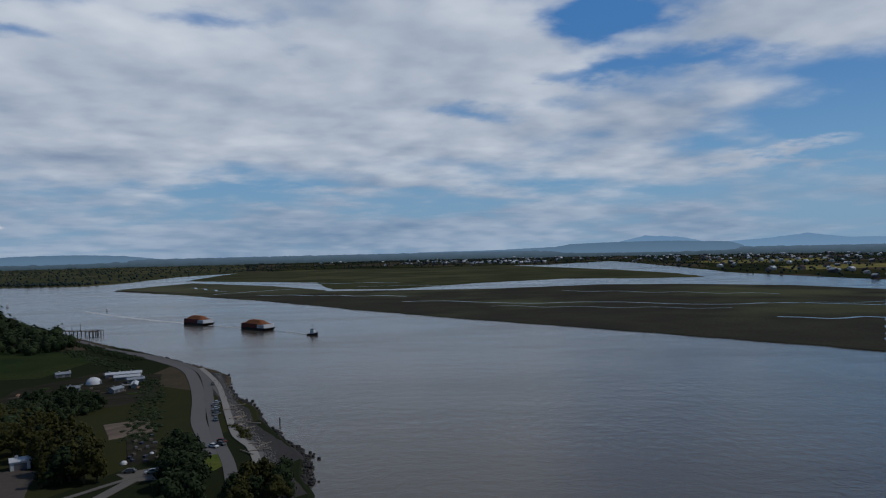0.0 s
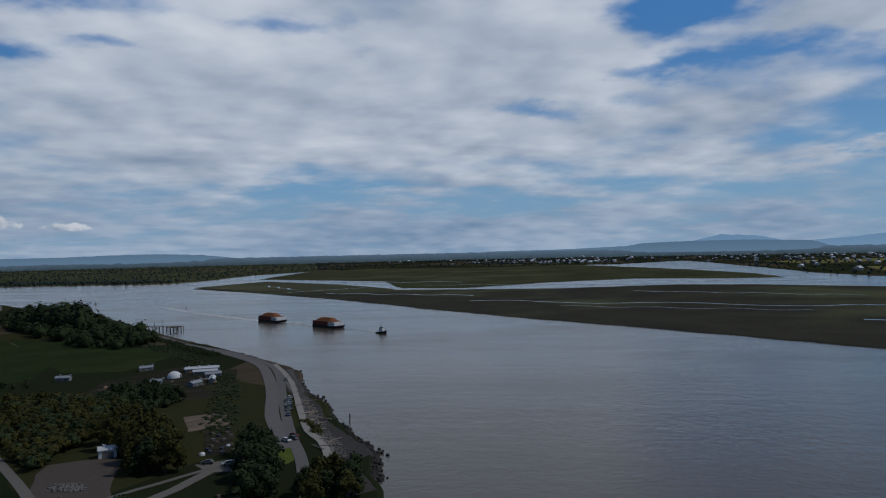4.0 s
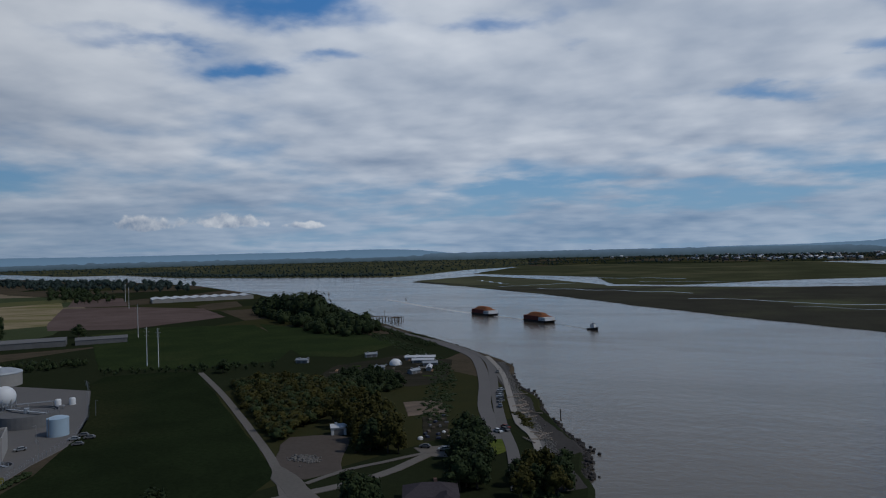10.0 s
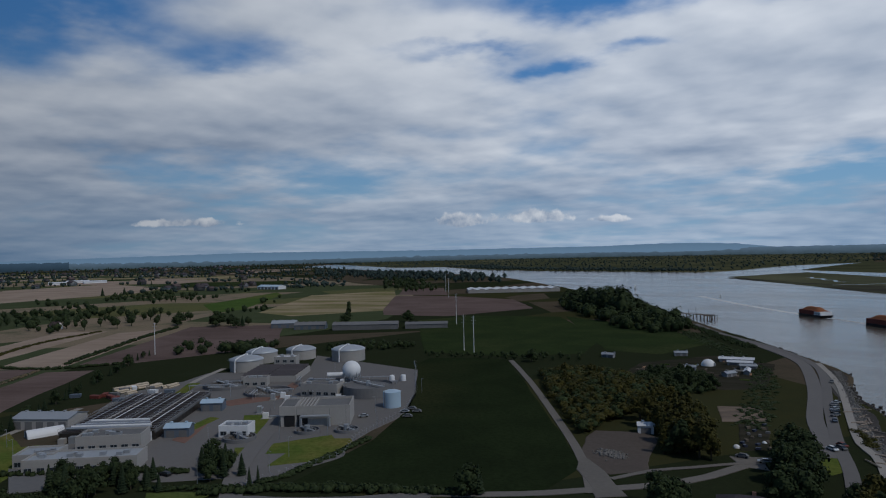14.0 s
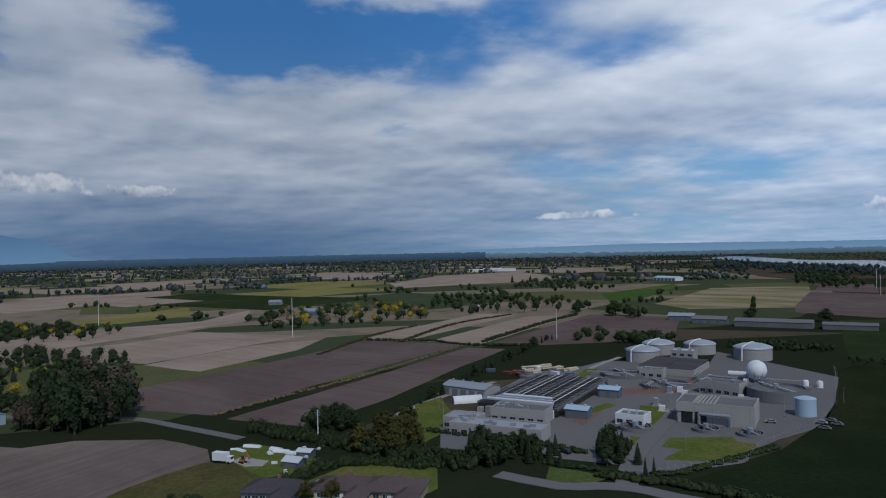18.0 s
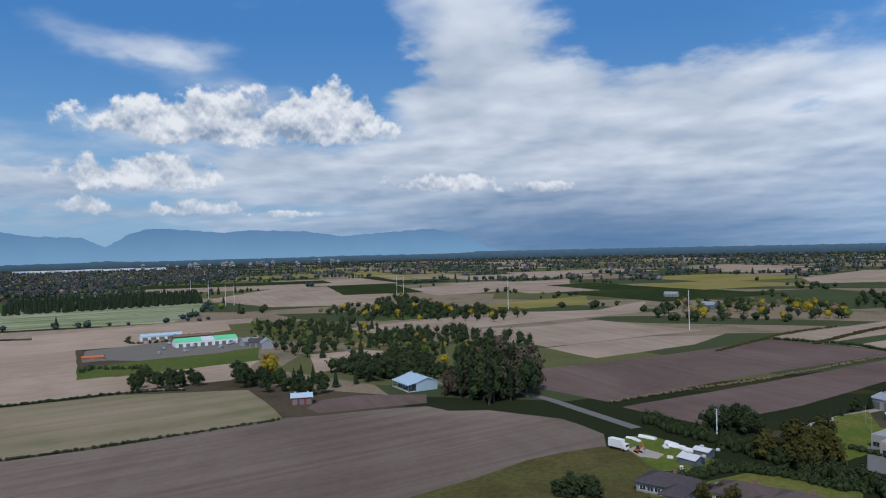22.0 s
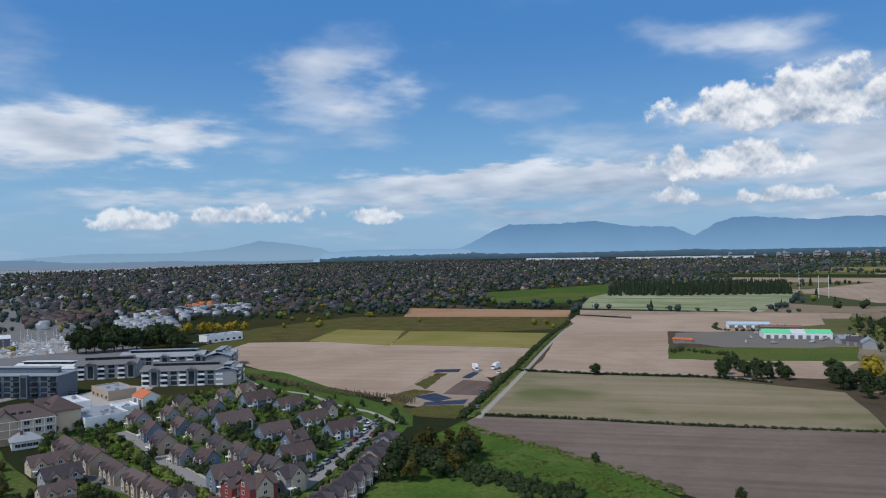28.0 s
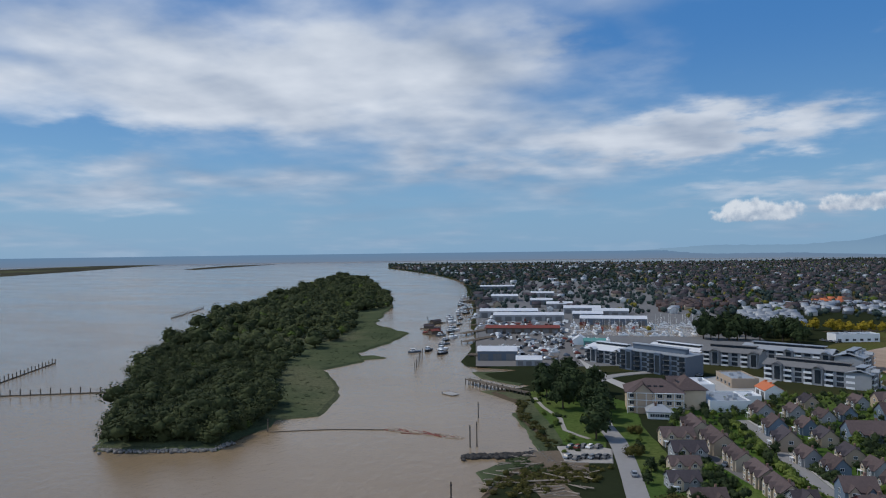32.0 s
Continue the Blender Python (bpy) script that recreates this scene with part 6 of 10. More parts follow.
part("arm", Shape().box(-0.12, 0.12, -0.12, 0.12, 0, 2.0, Matrix.Translation((2.1, 0.3, 3.8)) @ Matrix.Rotation(radians(140), 4, "Y")), ORANGE, digger)
part("bucket", Shape().box(-0.4, 0.4, -0.4, 0.4, -0.4, 0.3, Matrix.Translation((3.4, 0.3, 2.2)), 0.15), CONCRETE_DARK, digger)
sheet("gravel_patch", rough([(-266, -22), (-261, -25), (-253, -20), (-252, -14), (-258, -12)], 0.8, 3.0), 0.22, GRAVEL, "small grey gravel patch in the grass", "yard", bank=0.2, drop=0.1)
# Grey walls and roofs stand in for cloud shade on these whiter sheds.
for x, y, a, w, d in [(-197, 431, 22, 20, 5), (-236, 434, 40, 8, 4), (-179, 382, 70, 7, 4), (-175, 396, 110, 11, 3), (-269, 399, 15, 8, 4), (-205, 387, 20, 7, 3), (-181, 411, 30, 9, 4), (-190, 420, 22, 14, 3)]:
    barn("nursery_shed", x, y, a, w, d, 2.3, 0.9, GREY_SIDING, WHITE_ROOF if w > 10 else GREY_ROOF, "low nursery shed in the allotments, greyed for cloud shade", 2, category="shed")
for x, y, k in ((-204, 408, 1.0), (-115, 250, 0.3), (-110, 262, 0.22)):
    ob = thing("dome_greenhouse", x, y, 0, 0, "white dome greenhouse in the allotments", "greenhouse")
    part("cover", Shape().turned([(4.2 * k, 0), (4.0 * k, 1.4 * k), (3.2 * k, 2.7 * k), (1.8 * k, 3.6 * k), (0.05, 4.0 * k)], 14), WHITE, ob, smooth=True)
    part("door", Shape().box(3.8 * k, 4.35 * k, -0.7 * k, 0.7 * k, 0, 2.0 * k), STEEL, ob)


# ---- the treatment plant ----
PT = 49.0  # the plant's own grid


def local(x, y, u, v):
    c, s_ = math.cos(radians(PT)), math.sin(radians(PT))
    return x + u * c - v * s_, y + u * s_ + v * c


def digester(x, y, r, h, rise, label):
    ob = thing("digester_tank", x, y, 0, 0, label, "tank", "round digester tanks")
    part("wall", Shape().tube(r, r, 0, h, 36, cap=False), CONCRETE, ob, smooth=True)
    part("dome", Shape().turned([(r + 0.3, h - 0.3), (r + 0.3, h + 0.2), (r * 0.85, h + rise * 0.42), (r * 0.6, h + rise * 0.75), (r * 0.3, h + rise * 0.95), (0.05, h + rise)], 36), DOME, ob, "pale sheet-metal dome", True)
    for k in range(12):
        a = 6.28319 * k / 12
        m = Matrix.Rotation(a, 4, "Z")
        part("dome_rib", Shape().add([(r * q, -0.12, h + rise * e + 0.16) for q, e in ((1.0, 0.02), (0.85, 0.44), (0.6, 0.77), (0.3, 0.97))] + [(r * q, 0.12, h + rise * e + 0.16) for q, e in ((1.0, 0.02), (0.85, 0.44), (0.6, 0.77), (0.3, 0.97))],
                                     [(0, 1, 5, 4), (1, 2, 6, 5), (2, 3, 7, 6)], m), STEEL, ob)
    pts = [(r * 0.2, h + rise + 0.5), (r * 0.75, h + rise * 0.8), (r + 1.2, h + 0.6), (r + 1.4, 0.0)]
    m = Matrix.Rotation(radians(-65), 4, "Z")
    for (a0, z0), (a1, z1) in zip(pts, pts[1:]):
        d = Vector((a1 - a0, 0, z1 - z0))
        mm = m @ Matrix.Translation((a0, 0, z0)) @ d.to_track_quat("Z", "Y").to_matrix().to_4x4()
        part("gas_pipe", Shape().tube(0.45, 0.45, 0, d.length, 8, mm), WHITE, ob)
    part("vent", Shape().tube(0.9, 0.9, h + rise - 0.2, h + rise + 0.8, 10), WHITE, ob)


digester(-416, 214, 10.4, 7.0, 2.6, "pale concrete digester tank with a shallow metal dome")
digester(-440, 238, 10.4, 7.0, 2.6, "pale concrete digester tank with a shallow metal dome")
digester(-432, 264, 10.2, 6.6, 2.4, "pale concrete digester tank with a shallow metal dome")
digester(-399, 281, 11.4, 7.6, 2.6, "pale blue-grey digester tank with a metal dome")
ob = thing("gas_sphere", -331, 235, 0, 0, "white gas sphere on steel legs beside the tanks", "tank")
part("sphere", Shape().turned([(max(0.05, 5.2 * math.cos(math.pi * (k / 16 - 0.5))), 6.6 + 5.2 * math.sin(math.pi * (k / 16 - 0.5))) for k in range(17)], 28), WHITE, ob, smooth=True)
for k in range(8):
    a = 6.28319 * k / 8
    part("leg", Shape().tube(0.25, 0.25, 0, 6.3, 8, None, True, 4.9 * math.cos(a), 4.9 * math.sin(a)), STEEL, ob)


def clarifier(x, y, r, h, label, roofed=False):
    ob = thing("clarifier", x, y, 0, 0, label, "tank", "round settling tanks")
    part("rim", Shape().ring(r - 0.5, r, 0, h, 40), CONCRETE_DARK, ob)
    part("launder", Shape().ring(r - 1.8, r - 1.4, h - 1.2, h - 0.3, 40), CONCRETE_DARK, ob)
    part("water", Shape().tube(r - 0.5, r - 0.5, h - 1.0, h - 0.8, 40), CONCRETE_DARK if roofed else WATER, ob)
    part("bridge", Shape().box(-r, r, -0.6, 0.6, h + 0.1, h + 0.35), STEEL, ob)
    part("centre_column", Shape().tube(1.3, 1.1, h - 0.9, h + 1.6, 12), STEEL, ob)
    for sg in (-1, 1):
        rail = part("railing", Shape().box(-r, r, sg * 0.62 - 0.04, sg * 0.62 + 0.04, h + 1.25, h + 1.33), STEEL, ob)
        for k in range(5):
            px = -r + 2 * r * k / 4
            part("post", Shape().box(px - 0.05, px + 0.05, sg * 0.62 - 0.05, sg * 0.62 + 0.05, h + 0.35, h + 1.25), STEEL, rail)


clarifier(-372, 179, 12.5, 1.8, "round concrete settling tank with a walkway bridge")
clarifier(-338, 186, 12.5, 1.5, "round concrete settling tank with a walkway bridge")
clarifier(-294, 219, 13.0, 5.5, "large round concrete tank with a dark cover", True)
clarifier(-252, 156, 5.2, 1.3, "small round tank with white radial beams")
clarifier(-241, 168, 5.0, 1.3, "small round tank with white radial beams")
clarifier(-262, 131, 6.5, 1.6, "small round thickener tank beside a lawn")
for x, y, r, h in ((-262, 209, 4.2, 7.4),):
    ob = thing("steel_tank", x, y, 0, 0, "pale blue upright steel tank", "tank")
    part("wall", Shape().tube(r, r, 0, h, 24, cap=False), BLUE_ROOF, ob, smooth=True)
    part("roof", Shape().turned([(r + 0.1, h), (r * 0.5, h + 0.7), (0.05, h + 1.0)], 24), BLUE_ROOF, ob, smooth=True)
    part("ladder", Shape().box(-0.3, 0.3, -r - 0.25, -r - 0.1, 0, h + 0.6), STEEL, ob)
for x, y in ((-313, 250), (-309, 255)):
    ob = thing("white_tank", x, y, 0, 0, "small upright white plastic tank", "tank")
    part("wall", Shape().turned([(1.5, 0), (1.5, 3.0), (1.2, 3.5), (0.05, 3.8)], 16), WHITE, ob, smooth=True)
    part("base", Shape().tube(1.8, 1.8, 0, 0.25, 16), CONCRETE, ob)

# the large windowless block
ob = thing("screening_building", -265, 170, 0, PT, "large pale concrete block with open roof wells", "building")
L, D, H1 = 29.5, 19.0, 7.6
part("wall", Shape().box(-L / 2, L / 2, -D / 2, D / 2, 0, H1), CONCRETE, ob)
for x0, x1, y0, y1 in ((-L / 2, L / 2, -D / 2, -D / 2 + 0.5), (-L / 2, L / 2, D / 2 - 0.5, D / 2), (-L / 2, -L / 2 + 0.5, -D / 2 + 0.5, D / 2 - 0.5), (L / 2 - 0.5, L / 2, -D / 2 + 0.5, D / 2 - 0.5), (-8, -7.5, -D / 2 + 0.5, D / 2 - 0.5)):
    part("parapet", Shape().box(x0, x1, y0, y1, H1, H1 + 1.1), CONCRETE, ob)
part("roof_deck", Shape().box(-7.4, L / 2 - 0.6, -D / 2 + 0.6, D / 2 - 0.6, H1, H1 + 0.15), CONCRETE_DARK, ob, "dark flat roof")
part("tower_block", Shape().box(-L / 2 - 0.4, -L / 2 + 6.5, -D / 2 - 0.4, D / 2 - 4, 4.9, H1 + 1.2), CONCRETE, ob)
part("tower_deck", Shape().box(-L / 2 + 0.2, -L / 2 + 6.0, -D / 2 + 0.2, D / 2 - 4.6, H1 + 1.0, H1 + 1.28), CONCRETE_DARK, ob)
for i in range(5):
    part("roof_beam", Shape().box(-7.0 + i * 1.5, -6.4 + i * 1.5, -D / 2 + 1, D / 2 - 1, H1 + 0.2, H1 + 0.9), CONCRETE, ob)
for i in range(2):
    part("bay_door", Shape().box(-L / 2 + 1.5 + i * 5.5, -L / 2 + 6 + i * 5.5, -D / 2 - 0.1, -D / 2 + 0.02, 0, 5.0), BLACK, ob)
pp = part("duct", Shape().tube(0.7, 0.7, 0, 12, 10, Matrix.Translation((-6, -D / 2 - 1.5, 4.6)) @ Matrix.Rotation(radians(90), 4, "Y")), STEEL, ob)
for px in (-6, 6):
    part("duct_leg", Shape().tube(0.6, 0.6, 0, 4.6, 10, Matrix.Translation((px, -D / 2 - 1.5, 0))), STEEL, pp)
for i in range(4):
    part("wall_seam", Shape().box(-8 + i * 7 - 0.06, -8 + i * 7 + 0.06, -D / 2 - 0.03, -D / 2 + 0.01, 0.2, H1 - 0.2), CONCRETE_DARK, ob)


def flat_building(name, x, y, turn, w, d, h, wall, roof, label, wins=4, units=3, category="building"):
    """A flat-roofed block with parapet, windows and roof plant."""
    ob = thing(name, x, y, 0, turn, label, category)
    part("wall", Shape().box(-w / 2, w / 2, -d / 2, d / 2, 0, h), wall, ob)
    part("roof", Shape().box(-w / 2 + 0.4, w / 2 - 0.4, -d / 2 + 0.4, d / 2 - 0.4, h, h + 0.1), roof, ob)
    for x0, x1, y0, y1 in ((-w / 2, w / 2, -d / 2, -d / 2 + 0.4), (-w / 2, w / 2, d / 2 - 0.4, d / 2), (-w / 2, -w / 2 + 0.4, -d / 2 + 0.4, d / 2 - 0.4), (w / 2 - 0.4, w / 2, -d / 2 + 0.4, d / 2 - 0.4)):
        part("parapet", Shape().box(x0, x1, y0, y1, h, h + 0.7), wall, ob)
    for k in range(max(1, int(h / 3.2))):
        for i in range(wins):
            wx = -w / 2 + w * (i + 0.5) / wins
            window(ob, wx, -d / 2, 1.0 + 3.1 * k, min(2.4, w / wins * 0.6), 1.5, 0, STEEL)
    rng = random.Random(int(w * 7 + d))
    for i in range(units):
        ux, uy = rng.uniform(-w / 2 + 2, w / 2 - 2), rng.uniform(-d / 2 + 2, d / 2 - 2)
        part("roof_unit", Shape().box(ux - 1.0, ux + 1.0, uy - 0.8, uy + 0.8, h + 0.1, h + 1.3), STEEL, ob)
    return ob


flat_building("plant_building", -311, 202, PT - 16, 20, 9, 6.0, CONCRETE, CONCRETE_DARK, "pale concrete pump house beside a tank", 5)
flat_building("plant_building", -362, 192, PT, 13, 8, 4.5, CONCRETE, CONCRETE_DARK, "low concrete control house beside a settling tank", 3)
flat_building("plant_building", -270, 134, PT - 6, 12, 9, 4.2, WHITE, GREY_ROOF, "white blower house with a dark roof", 3)
barn("plant_shed", -322, 148, PT, 10, 7, 4.2, 1.2, BLUE_WALL, BLUE_ROOF, "slate-blue gabled shed beside the basins", 2, category="shed")
barn("plant_shed", -287, 117, PT, 10, 7, 4.2, 1.2, BLUE_WALL, BLUE_ROOF, "slate-blue gabled shed beside the basins", 2, category="shed")
barn("plant_shed", -347, 84, PT - 8, 26, 14, 5.0, 1.6, CONCRETE, GREY_ROOF, "long pale workshop with a grey metal roof", 5, category="shed")
flat_building("plant_office", -268, 76, PT + 4, 38, 12, 4.6, CONCRETE, GREY_ROOF, "long pale plant office with a row of windows", 9, 8)
flat_building("plant_office", -286, 66, PT + 4, 14, 12, 4.4, CONCRETE, GREY_ROOF, "pale concrete wing of the plant office", 4, 4)
flat_building("plant_office", -289, 92, PT + 4, 24, 12, 5.5, CONCRETE, CONCRETE_DARK, "concrete pump gallery behind the offices", 6, 7)
s = Shape()
for k in range(10):
    t0, t1 = math.pi * k / 10, math.pi * (k + 1) / 10
    s.add([(sx * 7, 3.2 * math.cos(t), 3.2 * math.sin(t)) for t in (t0, t1) for sx in (-1, 1)], [(0, 1, 3, 2)])
s.add([(-7, 3.2 * math.cos(math.pi * k / 10), 3.2 * math.sin(math.pi * k / 10)) for k in range(11)], [tuple(range(11))])
ob = thing("fabric_shelter", -331, 78, 0, PT + 40, "white half-round fabric shelter beside the workshop", "shelter")
part("cover", s, WHITE, ob)
part("door", Shape().box(-7.1, -6.98, -1.6, 1.6, 0, 2.6), BLUE_WALL, ob)

# aeration basins: long walls, many cross walls, dark water, walkways and pipes
basin = thing("aeration_basin", -329, 118, 0, PT, "wide concrete aeration basins divided by many walls and pipes", "basin")
BW, BL, BH = 38.0, 76.0, 4.2
part("water", Shape().box(-BW / 2, BW / 2, -BL / 2, BL / 2, 0, BH - 0.45), SLUDGE, basin, "dark churning water")
for i in range(5):
    wx = -BW / 2 + BW * i / 4
    part("long_wall", Shape().box(wx - 0.4, wx + 0.4, -BL / 2, BL / 2, BH - 1.2, BH), CONCRETE if i in (1, 3) else CONCRETE_DARK, basin)
    for sg in (-0.45, 0.45):
        r = part("railing", Shape().box(wx + sg - 0.03, wx + sg + 0.03, -BL / 2, BL / 2, BH + 1.0, BH + 1.1), STEEL, basin)
        for k in range(8):
            py = -BL / 2 + BL * k / 7
            part("post", Shape().box(wx + sg - 0.04, wx + sg + 0.04, py - 0.04, py + 0.04, BH, BH + 1.0), STEEL, r)
for j in range(4):
    for i in range(20):
        wy = -BL / 2 + BL * (i + 0.5) / 20 + (j % 2) * 1.2
        x0 = -BW / 2 + BW * j / 4 + 0.5
        part("cross_wall", Shape().box(x0, x0 + BW / 4 - 1.0, wy - 0.3, wy + 0.3, BH - 0.5, BH - 0.05), STEELWORK, basin)
for j in range(4):
    x0 = -BW / 2 + BW * (j + 0.5) / 4
    part("air_pipe", Shape().tube(0.16, 0.16, 0, BL - 6, 8, Matrix.Translation((x0, BL / 2 - 3, BH + 0.7)) @ Matrix.Rotation(radians(90), 4, "X")), WHITE if j % 2 else STEEL, basin)
for i in range(6):
    wy = -BL / 2 + 2 + i * 2.2
    part("header_pipe", Shape().tube(0.5, 0.5, 0, BW - 4 - i * 2, 8, Matrix.Translation((-BW / 2 + 2 + i, wy, BH + 0.9 + 0.2 * (i % 3))) @ Matrix.Rotation(radians(90), 4, "Y")), WHITE if i % 2 else STEEL, basin)
for i in range(9):
    part("valve_box", Shape().box(-BW / 2 + 1 + i * 4.2, -BW / 2 + 3.4 + i * 4.2, -BL / 2 - 3.2, -BL / 2 - 0.6, 0, 2.2 + (i % 3) * 0.7), (CONCRETE, STEEL, WHITE)[i % 3], basin)
# panel rows on the filter hall
ob = thing("filter_hall", -378, 214, 0, PT - 4, "low filter hall roofed with rows of grey panels", "building")
part("wall", Shape().box(-16, 16, -18, 18, 0, 3.6), CONCRETE, ob)
for i in range(6):
    for j in range(2):
        part("roof_panel", Shape().add([(-15.5 + j * 16, -17.5 + i * 6, 3.7), (-0.5 + j * 16, -17.5 + i * 6, 3.7), (-0.5 + j * 16, -12.8 + i * 6, 4.9), (-15.5 + j * 16, -12.8 + i * 6, 4.9),
                                        (-15.5 + j * 16, -12.8 + i * 6, 3.6), (-0.5 + j * 16, -12.8 + i * 6, 3.6)], [(0, 1, 2, 3), (3, 2, 5, 4)]), STEELWORK, ob)
flat_building("plant_building", -404, 236, PT - 4, 14, 10, 7.0, CONCRETE, WHITE_ROOF, "square concrete house between the digesters", 3)
# pipe stacks and stores in the yard
rng = random.Random(8)
for i in range(16):
    x, y = -404 + rng.uniform(-10, 10), 132 + i * 1.9 + rng.uniform(-2, 2)
    ob = thing("pipe_stack", x, y, 0, PT + 60 + rng.uniform(-20, 20), "stack of pale yellow pipes stored in the plant yard", "pipes", "stored pipes")
    for k in range(5):
        part("pipe", Shape().tube(0.5, 0.5, 0, 6.5, 8, Matrix.Translation((-3.2, (k % 3) * 1.05 - 1 + (0.5 if k > 2 else 0), 0.5 + (0.9 if k > 2 else 0))) @ Matrix.Rotation(radians(90), 4, "Y")), CREAM, ob)
for i in range(14):
    x, y = -395 + rng.uniform(-14, 20), 118 + rng.uniform(-8, 36)
    mat, nm = rng.choice([(RUST, "rust-red"), (BLUE_WALL, "slate-blue"), (WHITE, "white"), (CONCRETE_DARK, "grey")])
    ob = thing("skip", x, y, 0, rng.uniform(0, 180), nm + " steel skip in the plant yard", "container", "skips in the yard")
    part("body", Shape().box(-2.6, 2.6, -1.1, 1.1, 0.2, 1.9, None, -0.15), mat, ob)
    part("skid", Shape().box(-2.2, 2.2, -0.9, 0.9, 0, 0.2), STEEL, ob)
for i in range(26):
    x, y = local(-300, 185, rng.uniform(-22, 24), rng.uniform(-30, 60))
    if math.dist((x, y), (-294, 219)) < 15 or math.dist((x, y), (-338, 186)) < 14 or math.dist((x, y), (-253, 172)) < 22:
        continue
    ob = thing("pump_unit", x, y, 0, PT + rng.choice([0, 90]), "steel pump unit with pipework on a concrete plinth", "machine", "pump units")
    part("plinth", Shape().box(-2.5, 2.5, -1.5, 1.5, 0, 0.4), CONCRETE, ob)
    part("housing", Shape().box(-1.8, 0.6, -1.0, 1.0, 0.4, rng.uniform(1.6, 3.4)), rng.choice([STEEL, WHITE, BLUE_WALL]), ob)
    part("pipe", Shape().tube(0.35, 0.35, 0, rng.uniform(3, 7), 8, Matrix.Translation((0.4, 0.2, 1.1)) @ Matrix.Rotation(radians(90), 4, "Y")), STEEL, ob)
# lawns and lamp posts
for pts in ([(-262, 142), (-268, 148), (-279, 150), (-286, 144), (-280, 138), (-270, 137)], [(-222, 121), (-242, 150), (-230, 162), (-222, 158), (-214, 138)], [(-236, 116), (-252, 124), (-246, 130), (-236, 124)],
            [(-290, 124), (-303, 142), (-308, 140), (-296, 122)], [(-286, 50), (-330, 52), (-345, 68), (-316, 66), (-292, 60)], [(-398, 168), (-345, 128), (-342, 132), (-395, 174)],
            [(-246, 30), (-224, 38), (-206, 22), (-214, -2), (-240, 10)]):
    sheet("lawn", rough(pts, 0.6, 4.0), 0.29, LAWN, "mown olive lawn inside the plant fence", "lawn", bank=0.2, drop=0.2)
sheet("brick_court", [(-222, 128), (-232, 140), (-225, 152), (-215, 140)], 0.27, BRICK, "red-brown gravel court in a lawn", "court", bank=0.2, drop=0.2)
for i, (x, y) in enumerate([(-215, 118), (-226, 132), (-240, 158), (-250, 142), (-262, 118), (-236, 180), (-258, 196), (-300, 60), (-320, 62), (-276, 240), (-300, 168), (-345, 168), (-236, 108), (-222, 96), (-355, 240), (-285, 40)]):
    ob = thing("lamp_post", x, y, 0, i * 40, "slim white lamp post in the plant yard", "lamp post", "lamp posts")
    part("pole", Shape().tube(0.10, 0.06, 0, 7.5, 6), STEEL, ob)
    part("arm", Shape().box(0, 1.2, -0.05, 0.05, 7.4, 7.5), STEEL, ob)
    part("lantern", Shape().box(0.9, 1.5, -0.12, 0.12, 7.3, 7.4), CONCRETE_DARK, ob)
# chain fence round the plant
FENCE = [(-208, 106), (-212, 146), (-228, 163), (-248, 205), (-274, 234), (-332, 284), (-352, 300)]
pl = []
for a, b in zip(FENCE, FENCE[1:]):
    n = int(math.dist(a, b) / 3)
    pl += [(a[0] + (b[0] - a[0]) * k / n, a[1] + (b[1] - a[1]) * k / n, 0, 2.2, 1.0, 0.0) for k in range(n)]
bulk("fence_posts", pl, Shape().box(-0.035, 0.035, -0.035, 0.035, 0, 1).box(-1.4, 1.4, -0.015, 0.015, 0.93, 0.95), STEEL, "pale posts of the plant fence", "fence")
ribbon("path", [(-300, 40), (-316, 43), (-347, 70), (-375, 104)], 3.5, 0.26, GRAVEL, "pale gravel track along the plant fence", "path", 0.15)
ribbon("path", [(-330, 104), (-360, 142), (-400, 172), (-432, 206)], 3.5, 0.24, GRAVEL, "pale service road through the plant", "path", 0.15)


# ---- vehicles ----
def car(x, y, turn, paint, label, z=0.3):
    ob = thing("car", x, y, z, turn, label, "car", "parked cars")
    s = Shape()
    prof = [(-2.2, 0.35), (-2.25, 0.75), (-1.5, 0.95), (-0.2, 0.98), (1.2, 0.98), (2.1, 0.9), (2.2, 0.4)]
    n = len(prof)
    s.add([(px, sy * 0.88, pz) for sy in (-1, 1) for px, pz in prof], [tuple(range(n)), tuple(range(2 * n - 1, n - 1, -1))] + [(i, n + i, n + (i + 1) % n, (i + 1) % n) for i in range(n)])
    part("body", s, paint, ob)
    part("cabin", Shape().add([(-1.5, -0.8, 0.95), (1.7, -0.8, 0.95), (1.7, 0.8, 0.95), (-1.5, 0.8, 0.95), (-0.7, -0.65, 1.45), (1.2, -0.65, 1.45), (1.2, 0.65, 1.45), (-0.7, 0.65, 1.45)],
                              [(4, 5, 6, 7), (0, 1, 5, 4), (1, 2, 6, 5), (2, 3, 7, 6), (3, 0, 4, 7)]), GLASS, ob)
    part("roof", Shape().box(-0.65, 1.15, -0.62, 0.62, 1.44, 1.49), paint, ob)
    for wx in (-1.35, 1.35):
        for wy in (-0.82, 0.82):
            m = Matrix.Translation((wx, wy, 0.33)) @ Matrix.Rotation(radians(90), 4, "X")
            part("wheel", Shape().tube(0.33, 0.33, -0.1, 0.1, 10, m), RUBBER, ob)
    return ob


PAINTS = {"white": WHITE, "silver": STEEL, "black": BLACK, "dark blue": BLUE_WALL, "grey": CONCRETE_DARK, "red": RUST}
CARS = {}


